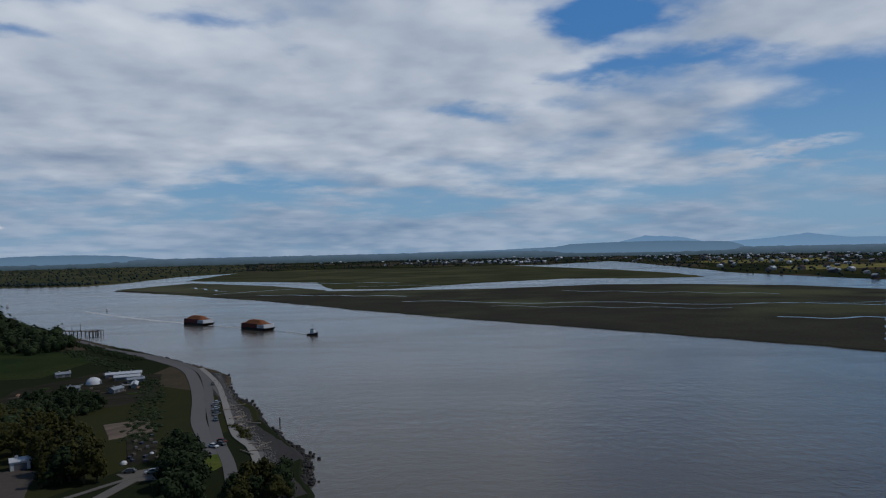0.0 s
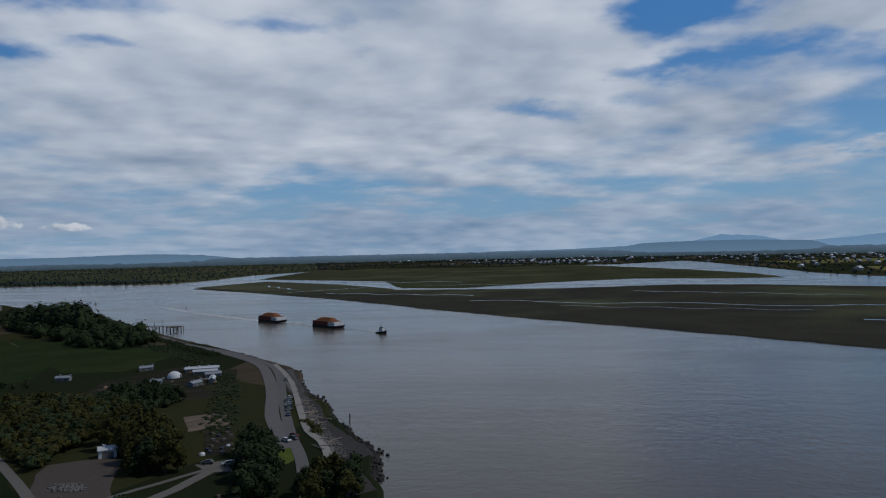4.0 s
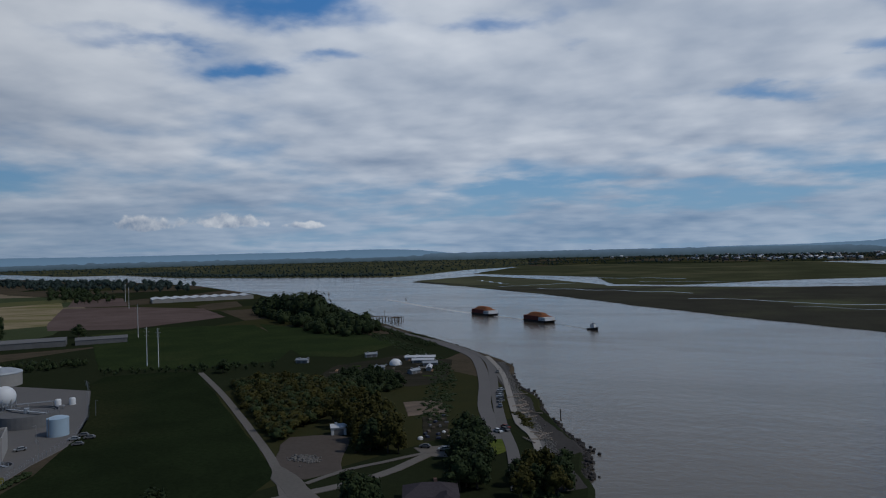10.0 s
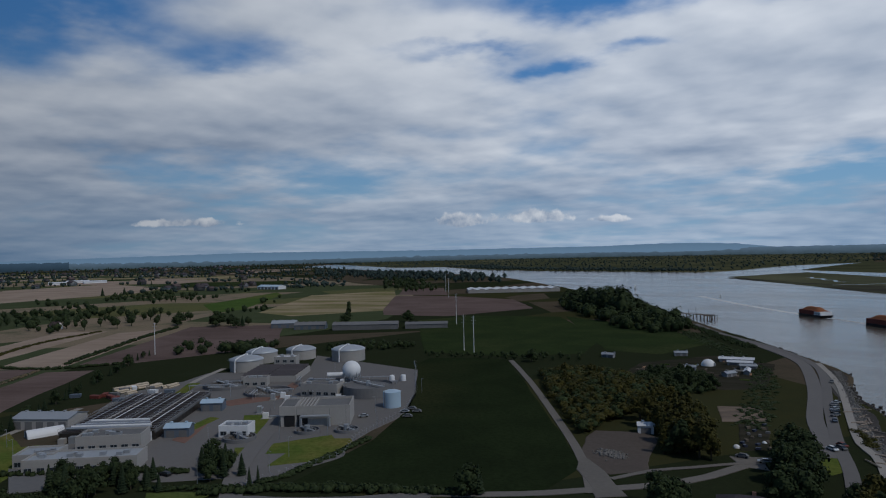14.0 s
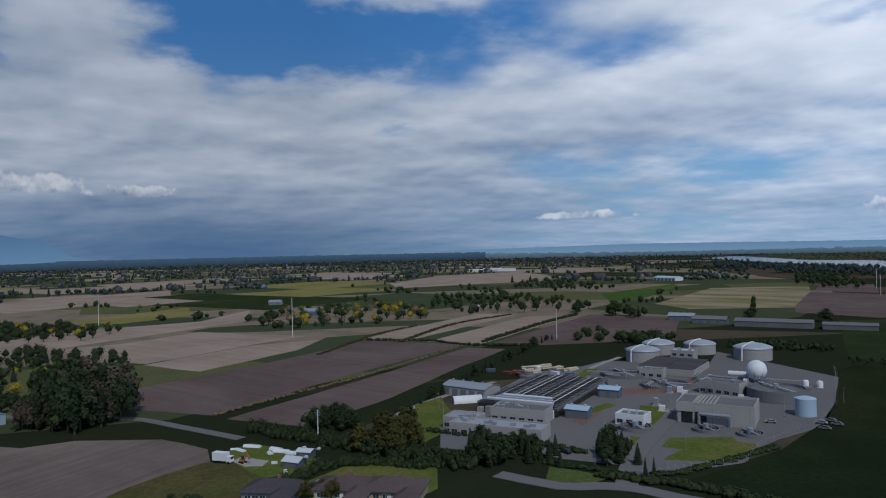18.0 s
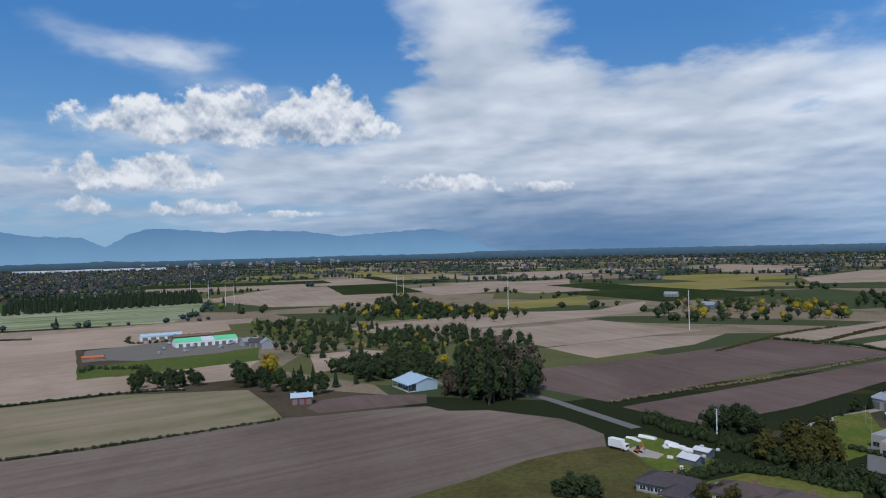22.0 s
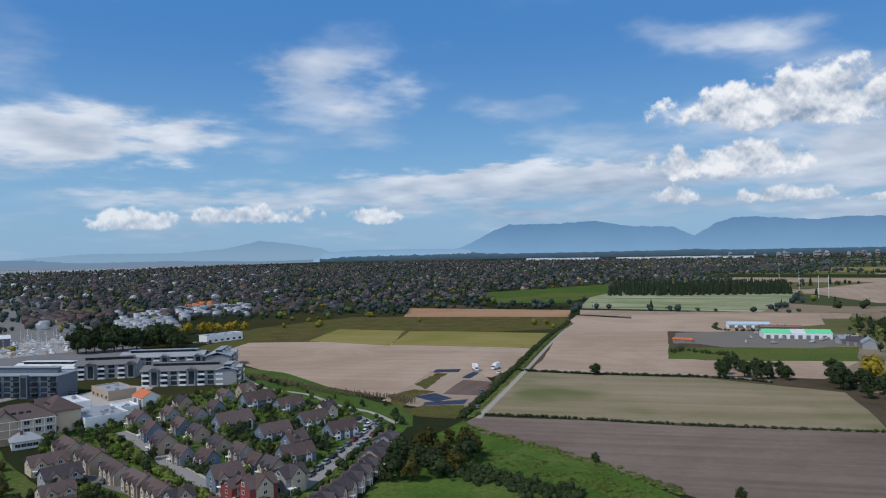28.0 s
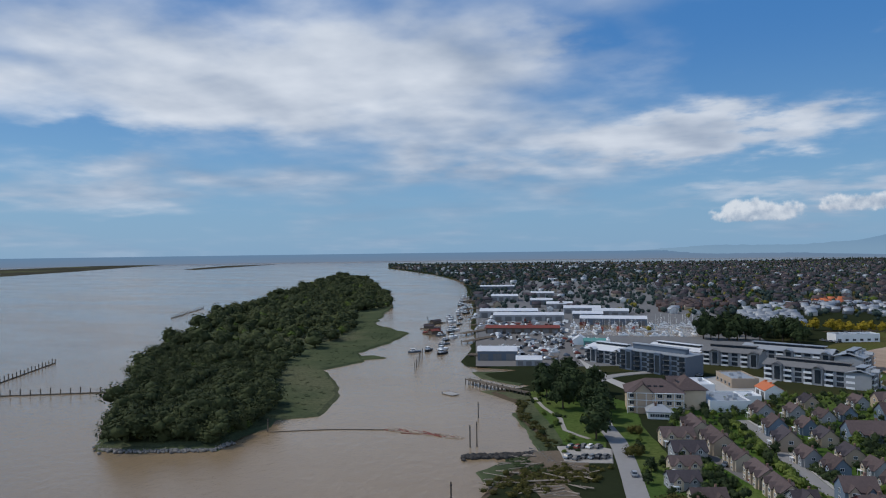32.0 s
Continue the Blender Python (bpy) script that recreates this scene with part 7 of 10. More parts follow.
def park(places, z=0.3, where="in the parking lot"):
    rng = random.Random(3)
    for x, y, a in places:
        c = rng.choice(list(PAINTS))
        if (c, where) not in CARS:
            CARS[c, where] = car(x, y, a, PAINTS[c], f"{c} car parked {where}", z)
        else:
            copy_thing(CARS[c, where], pose(x, y, z, 0, 0, a))


CP = [(56.2, -244.7), (52.9, -243.8), (50.7, -246.8), (48.1, -247.2), (46, -248.1), (43.9, -249.1), (58, -257.5), (55.5, -257.8), (53.7, -259.6), (51.3, -259.8), (48.7, -260.9)]
park([(x, y, 70 + (i % 3)) for i, (x, y) in enumerate(CP)])
park([(-113, 346, 70), (-112, 341, 72), (-110, 336, 70), (-109, 332, 72), (-107, 327, 70), (-105, 321, 70), (-102, 311, 112), (-88, 275, 150), (-87, 271, 150), (-89, 268, 150), (-131, 396, 110)], 0.36, "beside the dyke road")
park([(x + 1.6, y - 1.4, 226) for x, y in smooth_line(CRESCENT, 5.6)[4:22]] + [(x - 2.0, y + 1.6, 226) for x, y in smooth_line(CRESCENT, 7.0)[8:14]] + [(x, y, 60) for x, y in smooth_line(BACK_LANE, 9.0)[2:11:2]], 0.3, "along the village kerb")
park([(-248, 205, 40), (-244, 209, 40), (-250, 211, 40), (-255, 187, 60), (-238, 92, 20), (-240, 200, 40)], 0.2, "in the plant yard")
park([(32, -233, 105), (40, -398, 150), (46, -396, 150), (22, -425, 150)], 0.33, "on the village road")
park([(-100, 238, 30), (-96, 241, 20), (-108, 239, 10), (-228, 6, 60), (-225, 3, 70), (-229, 15, 60), (-168, -318, 50), (-180, -330, 50), (-150, -288, 50), (-203, -362, 50)], 0.3, "beside a lane")


def truck(x, y, turn, label):
    ob = thing("box_truck", x, y, 0.2, turn, label, "truck")
    part("box", Shape().box(-3.5, 2.0, -1.25, 1.25, 1.0, 3.8), WHITE, ob)
    cab = part("cab", Shape().box(2.1, 3.9, -1.15, 1.15, 0.6, 2.6, None, 0.1), WHITE, ob)
    part("windscreen", Shape().box(3.75, 3.86, -0.95, 0.95, 1.6, 2.4), GLASS, cab)
    for wx in (-2.4, 2.9):
        for wy in (-1.05, 1.05):
            part("wheel", Shape().tube(0.48, 0.48, -0.15, 0.15, 10, Matrix.Translation((wx, wy, 0.48)) @ Matrix.Rotation(radians(90), 4, "X")), RUBBER, ob)


truck(-260, -28, 62, "white box truck parked in a field corner")
truck(-196, -378, 75, "white box truck parked beside the vegetable plots")
truck(-209, -376, 30, "white box truck beside the field road")


# ---- power poles ----
def mast(x, y, h, label="tall white power pole among the fields"):
    ob = thing("power_pole", x, y, 0, 40, label, "power pole", "power poles")
    part("pole", Shape().tube(0.30, 0.16, 0, h, 8), WHITE, ob)
    for k, w in ((0.97, 1.3), (0.88, 1.7), (0.79, 1.3)):
        part("crossarm", Shape().box(-w, w, -0.1, 0.1, h * k, h * k + 0.2), STEEL, ob)


for x, y, h in [(-818, -213, 34), (-633, -7, 34), (-1012, -431, 34), (-1002, -438, 34), (-535, 201, 24), (-366, 360, 26), (-354, 358, 26), (-502, 484, 30), (-796, 752, 30), (-908, 851, 30),
                (-844, -622, 30), (-838, -632, 30), (-971, -766, 30), (-1181, -976, 34), (-290, 6, 10), (-420, 205, 8)]:
    mast(x, y, h)


# ---- hedges, ditches, fences ----
def hedge(name, pts, w, h, mat, label, gap=1.6, lo=0.7, broken=0.0):
    line = rough(smooth_line(pts, 6.0), 0.5, 4.0, 2.0, closed=False)
    pl = []
    for a, b in zip(line, line[1:]):
        n = max(1, int(math.dist(a, b) / gap))
        for k in range(n):
            if TREE_RNG.random() < broken:
                continue
            t = (k + TREE_RNG.random()) / n
            hh = h * TREE_RNG.uniform(lo, 1.25)
            if w > 3.5:
                for _ in range(max(2, int(w / 2.2))):
                    k2 = TREE_RNG.uniform(0.55, 1.2)
                    pl.append((a[0] + (b[0] - a[0]) * t + TREE_RNG.uniform(-.5, .5) * w, a[1] + (b[1] - a[1]) * t + TREE_RNG.uniform(-.5, .5) * w, -0.2, hh * k2, 1.9 * k2 + 0.4, TREE_RNG.uniform(0, 6.28)))
                continue
            pl.append((a[0] + (b[0] - a[0]) * t + TREE_RNG.uniform(-.3, .3) * w, a[1] + (b[1] - a[1]) * t + TREE_RNG.uniform(-.3, .3) * w, -0.1, hh * 1.15, w * TREE_RNG.uniform(0.8, 1.2), TREE_RNG.uniform(0, 6.28)))
    return bulk(name, pl, CLUMP_T if w > 3.5 else HEDGE_T, mat, label, "hedge")


_s = Shape()
for _c in ((0, 0, 0.45), (0.3, 0.15, 0.35), (-0.3, -0.1, 0.4)):
    _s.add(*core(_c, (0.5, 0.5, 0.45), TREE_RNG, 5, 3))
    _s.add(*leaf_cards(_c, (0.5, 0.5, 0.45), 10, 0.16, TREE_RNG))
HEDGE_T = _s
CLUMP_T = Shape()
CLUMP_T.add(*core((0, 0, 0.36), (0.58, 0.58, 0.46), TREE_RNG, 6, 3))
CLUMP_T.add(*leaf_cards((0, 0, 0.42), (0.66, 0.66, 0.52), 30, 0.12, TREE_RNG, up=-0.1))
H_FIELD, H_N, DITCH = [(-145, -278), (-174, -254), (-198, -231), (-236, -199), (-268, -174)], [(-218, -365), (-255, -327), (-296, -293), (-313, -263)], [(-136, -276), (-167, -311), (-216, -367), (-313, -479), (-396, -566)]
hedge("hedge", H_FIELD, 1.6, 1.2, LEAF, "low dark hedge between two fields")
hedge("hedge", H_N, 2.0, 1.5, LEAF, "dark hedge and ditch along a field lane")
hedge("hedge", DITCH, 2.6, 2.6, LEAF, "narrow green hedge along a field road", 1.3, 0.5)
hedge("ditch_grass", [(x - 2.5, y + 2) for x, y in DITCH], 2.4, 0.7, LEAF_FRESH, "bright grass verge along the field ditch", 1.2, 0.5)
ribbon("road", [(x - 5.5, y + 4.6) for x, y in DITCH], 2.6, 0.16, GRAVEL, "pale field road beside a hedge", "road", 0.1)
ribbon("road", [(x - 3, y - 5) for x, y in H_N], 3.0, 0.16, GRAVEL, "pale field lane beside a ditch", "road", 0.1)
hedge("hedge", [(-336, -40), (-371, -9), (-418, 37), (-522, 121)], 1.6, 1.6, TWIGS, "row of brown shrubs between two fields", 1.8)
hedge("hedge", [(-582, 53), (-564, 97), (-523, 128), (-508, 170)], 3.0, 2.0, LEAF, "dark ditch hedge across the fields", 2.0)
hedge("hedge", [(-560, 77), (-677, 149), (-746, 228)], 3.5, 1.6, LEAF_OLIVE, "olive grass bank between two fields", 2.0)
hedge("hedge", [(-536, 140), (-648, 231), (-715, 292)], 3.0, 2.6, LEAF, "dark hedge between two fields", 2.0)
hedge("hedge", [(-512, 12), (-618, 65), (-675, 110)], 2.0, 1.6, LEAF_OLIVE, "olive hedge between pale fields", 2.0)
hedge("hedge", [(-229, -7), (-240, 2), (-247, 14), (-240, 30), (-234, 43)], 4.0, 3.4, LEAF, "thick dark green hedge round a garden", 0.7)
hedge("hedge", [(-306, -20), (-290, -6), (-272, 12), (-259, 26), (-246, 39), (-231, 56)], 8.0, 4.6, LEAF, "long thick dark green hedge", 0.9)
hedge("hedge", [(-150, 150), (-190, 118), (-212, 92)], 3.0, 2.4, LEAF, "dark hedge along the lower lane", 1.0)
hedge("hedge", [(-236, 98), (-252, 84), (-268, 66), (-282, 50)], 2.4, 2.0, LEAF, "clipped dark hedge before the plant offices", 1.0)
hedge("dyke_scrub", [(-306, 560), (-248, 500), (-204, 450), (-172, 405), (-152, 360), (-134, 312), (-122, 280)], 13.0, 1.2, LEAF, "dark low scrub on the landward slope of the dyke", 1.8, 0.5)
hedge("bramble_bank", [(-128, -262), (-134, -250), (-140, -222), (-147, -192), (-152, -160)], 6.0, 1.3, LEAF_FRESH, "bright green bramble bank beside the field", 1.0, 0.4)
hedge("bramble_bank", [(-112, -240), (-122, -215), (-132, -188), (-138, -160), (-130, -140)], 16.0, 1.2, LEAF_FRESH, "bright green bramble thicket beside the field", 1.5, 0.3, 0.3)
hedge("bramble_bank", [(-98, -215), (-110, -195), (-118, -172)], 14.0, 3.0, LEAF, "dark green thicket beside the field", 1.4)
# young trees along the west field
POSTS = [(-67, -433), (-80, -402), (-96, -362), (-108, -341), (-122, -327), (-127, -311)]
pl = []
for a, b in zip(POSTS, POSTS[1:]):
    n = int(math.dist(a, b) / 1.5)
    for k in range(n):
        for off in (0.0, 3.0):
            t = (k + TREE_RNG.random() * 0.5) / n
            pl.append((a[0] + (b[0] - a[0]) * t - off * 0.85, a[1] + (b[1] - a[1]) * t - off * 0.5, 0, TREE_RNG.uniform(2.2, 3.6), TREE_RNG.uniform(2.4, 3.4), TREE_RNG.uniform(0, 6.28)))
bulk("sapling_rows", pl, LOW["poplar"][0], TWIGS, "rows of bare brown saplings along the field edge", "saplings")
for p in scatter([(-72, -440), (-100, -360), (-116, -320), (-112, -285), (-100, -300), (-84, -360)], 16, 7.0, TREE_RNG):
    tree("broadleaf", *p, TREE_RNG.uniform(2.5, 5.0), TREE_RNG.choice([LEAF, LEAF_FRESH]), "small young tree in the grass strip", "tree", "young trees of the grass strip")
# shrubs in the village gardens
for p in scatter([(30, -330), (-30, -380), (-70, -350), (-95, -290), (-60, -225), (-10, -195), (20, -210)], 50, 8.0, TREE_RNG):
    if any(math.dist(p, q) < 9.5 for row in (ROW_A, ROW_B, VIL_C, VIL_F, ROW_E) for q in row) or any(math.dist(p, q) < 12 for q in VIL_D):
        continue
    k = TREE_RNG.random()
    tree("bush" if k < 0.4 else "broadleaf", *p, TREE_RNG.uniform(1.6, 2.6) if k < 0.4 else TREE_RNG.uniform(3.5, 6.5), TREE_RNG.choice([LEAF, LEAF_FRESH, LEAF, LEAF_OLIVE]), "garden tree between village houses", "tree", "garden trees of the village")
tree("broadleaf", -351, -235, 16, LEAF_GOLD, "bright golden maple beside the farm", wide=1.15)
for x, y, h in ((-338, -245, 12), (-345, -250, 11), (-333, -236, 9), (-340, -224, 8)):
    tree("broadleaf", x, y, h, LEAF, "dark round tree beside the golden maple", "tree", "trees beside the barn", 1.2)
tree("conifer", -322, -196, 11, NEEDLES, "dark conifer beside a field lane")
tree("conifer", -340, -186, 10, NEEDLES, "dark conifer beside a field lane")
tree("broadleaf", -248, -330, 7, LEAF, "lone round tree beside a field lane", wide=1.2)
tree("poplar", -640, 452, 20, LEAF, "lone tall poplar among the fields")
for x, y, h in [(-222, 105, 9), (-219, 110, 8), (-244, 46, 6), (-160, -146, 5), (-147, -196, 4)]:
    tree("conifer" if h > 6 else "broadleaf", x, y, h, NEEDLES if h > 6 else LEAF, "single small tree beside a road")
tree("broadleaf", -296, 352, 9, LEAF, "round dark tree beside the meadow track", wide=1.5)
# cedars along the plant's north side
for i in range(26):
    t = i / 25
    tree("conifer" if i % 3 else "broadleaf", -318 - 215 * t + TREE_RNG.uniform(-2, 2), 44 + 150 * t + TREE_RNG.uniform(-2, 2), TREE_RNG.uniform(4.5, 8.5), NEEDLES if i % 3 else LEAF, "dark cedar along the plant fence", "tree", "cedars along the fence")
# planted verges along the village street, and grass by the waterfront
ST = VILLAGE_STREET
for off in (-5.5, 5.5):
    hedge("street_shrubs", [(x + off * 0.94, y + off * 0.33) for x, y in ST], 3.4, 2.6, LEAF if off < 0 else LEAF_FRESH, "mixed green shrubs along the village street", 1.3, 0.4, 0.25)
    ribbon("footpath", [(x + off * 0.62, y + off * 0.22) for x, y in ST], 1.3, 0.3, CONCRETE, "pale concrete footpath beside the street", "path", 0.15)
hedge("street_shrubs", [(24, -292), (14, -262), (6, -240), (2, -222)], 3.0, 2.2, LEAF, "green shrubs behind the townhouses", 1.3, 0.4, 0.3)
hedge("street_shrubs", [(-44, -300), (-46, -270), (-50, -246), (-54, -226)], 4.5, 3.0, LEAF, "green garden shrubs between houses", 1.2, 0.4, 0.2)
hedge("street_shrubs", [(-64, -340), (-62, -306), (-66, -280), (-72, -254)], 4.5, 3.0, LEAF, "green garden shrubs between houses", 1.2, 0.4, 0.3)
hedge("street_shrubs", [(-20, -360), (-26, -340), (-30, -318), (-32, -292)], 4.0, 3.0, LEAF_FRESH, "green garden shrubs between houses", 1.2, 0.4, 0.3)
sheet("grass_bank", rough([(26, -205), (30, -225), (36, -253), (48, -290), (57, -325), (64, -358), (46, -338), (38, -300), (24, -260), (12, -205)], 1.0, 5.0), 0.16, GREEN_GRASS, "bright green grass bank beside the village road", "grass", bank=0.3, drop=0.2)
sheet("park_lawn", rough([(100, -352), (88, -318), (70, -282), (62, -262), (46, -262), (52, -290), (66, -336), (72, -372), (88, -376)], 1.0, 5.0), 0.18, GREEN_GRASS, "green lawn of the waterside park", "lawn", bank=0.3, drop=0.2)
ribbon("path", [(94, -338), (84, -318), (72, -300), (66, -282), (54, -272)], 1.8, 0.32, GRAVEL, "pale winding path through the waterside park", "path", 0.1)
sheet("village_ground", rough([(30, -332), (-14, -372), (-62, -408), (-82, -356), (-98, -300), (-108, -272), (-58, -196), (10, -188), (22, -250)], 1.0, 6.0), 0.13, THICKET, "garden ground between the village houses", "garden", bank=0.3, drop=0.2)


# ---- harbour and village centre ----
def block(name, x, y, turn, w, d, floors, wall, roof, label, glassy=False, pitched=True, bays=None):
    """An apartment block: each floor with bays of windows, balconies and a shallow roof."""
    ob = thing(name, x, y, 0, turn, label, "apartment building", "apartment blocks")
    h = floors * 2.9
    part("wall", Shape().box(-w / 2, w / 2, -d / 2, d / 2, 0, h), wall, ob)
    if pitched:
        part("roof", Shape().gable(-w / 2, w / 2, -d / 2, d / 2, h, d * 0.14, None, 0.9, 0.3), roof, ob)
    else:
        part("roof", Shape().box(-w / 2 - 0.5, w / 2 + 0.5, -d / 2 - 0.5, d / 2 + 0.5, h, h + 0.4), roof, ob)
    n = bays or max(3, int(w / 5))
    seen = 1 if Vector((-math.sin(radians(turn)), math.cos(radians(turn)))).dot(Vector((-x, -y))) > 0 else -1  # the side towards the waterfront
    for k in range(floors):
        for i in range(n):
            bx = -w / 2 + w * (i + 0.5) / n
            for face in (seen,):
                y0 = face * d / 2
                win = part("window", Shape().box(bx - 1.7, bx + 1.7, min(y0, y0 + face * 0.08), max(y0, y0 + face * 0.08), k * 2.9 + 0.5, k * 2.9 + 2.6), GLASS, ob)
                if i % 2 == 0:
                    b = part("balcony", Shape().box(bx - 2.0, bx + 2.0, min(y0, y0 + face * 1.5), max(y0, y0 + face * 1.5), k * 2.9 - 0.1, k * 2.9 + 0.12), WHITE if not glassy else CONCRETE_DARK, ob)
                    part("balustrade", Shape().box(bx - 2.0, bx + 2.0, y0 + face * 1.4, y0 + face * 1.5, k * 2.9 + 0.12, k * 2.9 + 1.1), GLASS if glassy else WHITE, b)
    for i in range(1, n, 4):
        bx = -w / 2 + w * (i + 0.5) / n
        y0, y1 = sorted((seen * d / 2, seen * (d / 2 + 1.8)))
        bay = part("bay", Shape().box(bx - 2.2, bx + 2.2, y0, y1, 0, h + 0.6), wall, ob, "projecting bay")
        if pitched:
            part("bay_roof", Shape().gable(y0 - 2.0, y1, -2.2, 2.2, h + 0.6, 1.3, Matrix.Translation((bx, 0, 0)) @ Matrix(((0, 1, 0, 0), (1, 0, 0, 0), (0, 0, 1, 0), (0, 0, 0, 1))), 0.3, 0.2), roof, bay)
        part("bay_window", Shape().box(bx - 1.5, bx + 1.5, y0 - 0.06, y1 + 0.06, 1.0, h - 0.6), GLASS, bay)
    part("clerestory", Shape().box(-w * 0.4, w * 0.4, -1.6, 1.6, h, h + d * 0.14 + 1.0), GLASS if pitched else wall, ob)
    part("clerestory_roof", Shape().box(-w * 0.42, w * 0.42, -2.2, 2.2, h + d * 0.14 + 1.0, h + d * 0.14 + 1.25), roof, ob)
    for i in range(3):
        part("roof_unit", Shape().box(-w / 3 + i * w / 3 - 1.2, -w / 3 + i * w / 3 + 1.2, 2.6, 4.4, h + 0.2, h + d * 0.1 + 1.2), STEEL, ob)
    return ob


block("apartment_building", 44, -436, 150, 46, 17, 4, BLUE_WALL, GREY_ROOF, "dark glass-fronted apartment block with balconies", True, False)
block("apartment_building", 76, -462, 152, 30, 18, 3, GREY_SIDING, WHITE_ROOF, "grey waterfront block with a white pitched roof", True)
block("apartment_building", -36, -428, 158, 46, 15, 3, GREY_SIDING, CONCRETE_DARK, "white three-storey apartment block with a grey roof")
block("apartment_building", -58, -417, 68, 14, 11, 3, GREY_SIDING, GREY_ROOF, "white end wing of the apartment block")
block("apartment_building", 4, -476, 165, 34, 16, 3, GREY_SIDING, CONCRETE_DARK, "white and grey apartment block with deep balconies")
block("apartment_building", -28, -492, 160, 52, 16, 3, GREY_SIDING, GREY_ROOF, "grey apartment block beside the boat basin")
block("apartment_building", -62, -480, 70, 24, 15, 3, GREY_SIDING, GREY_ROOF, "white corner block with a grey roof")
block("apartment_building", 38, -500, 150, 40, 14, 2, CREAM, WHITE_ROOF, "cream low-rise block behind the plaza")
flat_building("shop_building", 8.1, -347.6, 110, 22, 18, 4.6, WHITE, GREY_ROOF, "white flat-roofed shop building", 5, 5)
flat_building("shop_building", 22, -384, 110, 20, 14, 4.2, WHITE, WHITE_ROOF, "low white shop with a white roof", 4, 3)
flat_building("shop_building", 2, -408, 110, 24, 14, 4.5, TAN, GREY_ROOF, "tan flat-roofed workshop beside the street", 4, 3)
flat_building("shop_building", -2.6, -360, 110, 12, 9, 4.0, WHITE, WHITE_ROOF, "small white flat-roofed shop", 3, 1)
barn("small_house", -12.8, -378.5, 110, 12, 9, 4.5, 2.6, WHITE, ORANGE, "white house with an orange tile roof", 2, category="house")


def inn(x, y, turn, w, d, floors, roof, label):
    ob = thing("inn", x, y, 0, turn, label, "building")
    h = floors * 3.1
    part("wall", Shape().box(-w / 2, w / 2, -d / 2, d / 2, 0, h), CREAM, ob)
    part("roof", Shape().hip(-w / 2, w / 2, -d / 2, d / 2, h, 5.0, None, 1.0), roof, ob)
    m = Matrix.Translation((-w * 0.22, 0, 0)) @ Matrix.Rotation(radians(90), 4, "Z")
    g = part("gable", Shape().house(-d / 2 - 1, 0, -4, 4, 0, h + 0.5, 3.6, m), TAN, ob)
    part("gable_roof", Shape().gable(-d / 2 - 1, 0, -4, 4, h + 0.5, 3.6, m, 0.6), roof, g)
    for k in range(floors):
        part("gallery", Shape().box(-w / 2, w / 2, -d / 2 - 1.6, -d / 2, k * 3.1 + 2.9, k * 3.1 + 3.1), WHITE, ob)
        for i in range(6):
            window(ob, -w / 2 + w * (i + 0.5) / 6, -d / 2, k * 3.1 + 0.8, 2.0, 1.6, 0)
        for i in range(7):
            px = -w / 2 + w * i / 6
            part("post", Shape().box(px - 0.12, px + 0.12, -d / 2 - 1.55, -d / 2 - 1.3, k * 3.1, k * 3.1 + 2.9), WHITE, ob)
    for i in range(3):
        part("skylight", Shape().box(-3 + i * 2.6, -1.4 + i * 2.6, -d * 0.34, -d * 0.22, h + 1.6, h + 2.6), GLASS, ob)


inn(36.9, -332.7, 192, 24, 17, 3, SHINGLE, "large brown-roofed waterfront inn with white galleries")
inn(23.7, -344.4, 110, 18, 13, 3, SHINGLE, "brown-roofed annexe of the waterfront inn")
bungalow(32.8, -317.5, 10, 10, 7, WHITE, GREY_ROOF, "white pavilion with a grey roof before the inn")
SHED_ROWS = [(151.9, -454, 198, 26, 24, 6.5), (124.5, -435.1, 196, 16, 12, 4), (309.9, -961.8, 198, 37, 30, 7.5), (242.1, -909, 195, 29, 26, 6.5), (205.2, -856.2, 193, 31, 26, 6.5), (166.4, -803.4, 192, 41, 30, 6.5), (148.2, -744.3, 191, 31, 24, 5.5), (232.4, -734.8, 198, 62, 30, 7.5), (201.7, -705, 196, 71, 26, 6.5), (113.1, -690.8, 189, 62, 26, 6.5), (129.5, -773.3, 190, 38, 26, 6.5), (278.3, -1052.4, 195, 35, 26, 6.5), (405.8, -1217, 198, 62, 20, 6.5)]
for i, (x, y, a, w, d, h) in enumerate(SHED_ROWS):
    barn("harbour_shed", x, y, a, w, d, h, 1.8, GREY_SIDING if i % 3 else BLUE_WALL, WHITE_ROOF, "large white-roofed harbour shed" if i else "blue-grey cannery shed with a white roof on the wharf", max(3, int(w / 9)), category="shed")
barn("boat_tent", 114, -540, 100, 14, 10, 4.0, 3.0, WHITE, WHITE_ROOF, "white fabric tent for boat storage", 2, category="tent")
barn("teal_shed", 101, -532, 190, 16, 10, 4.5, 1.6, GREEN_SIDING, GREEN_SIDING, "teal metal shed beside the boatyard", 3, category="shed")
barn("net_loft", 176.3, -597.6, 196, 64, 13, 5.0, 1.8, TIMBER, RUST, "long red-brown net loft on the wharf", 8, category="shed")
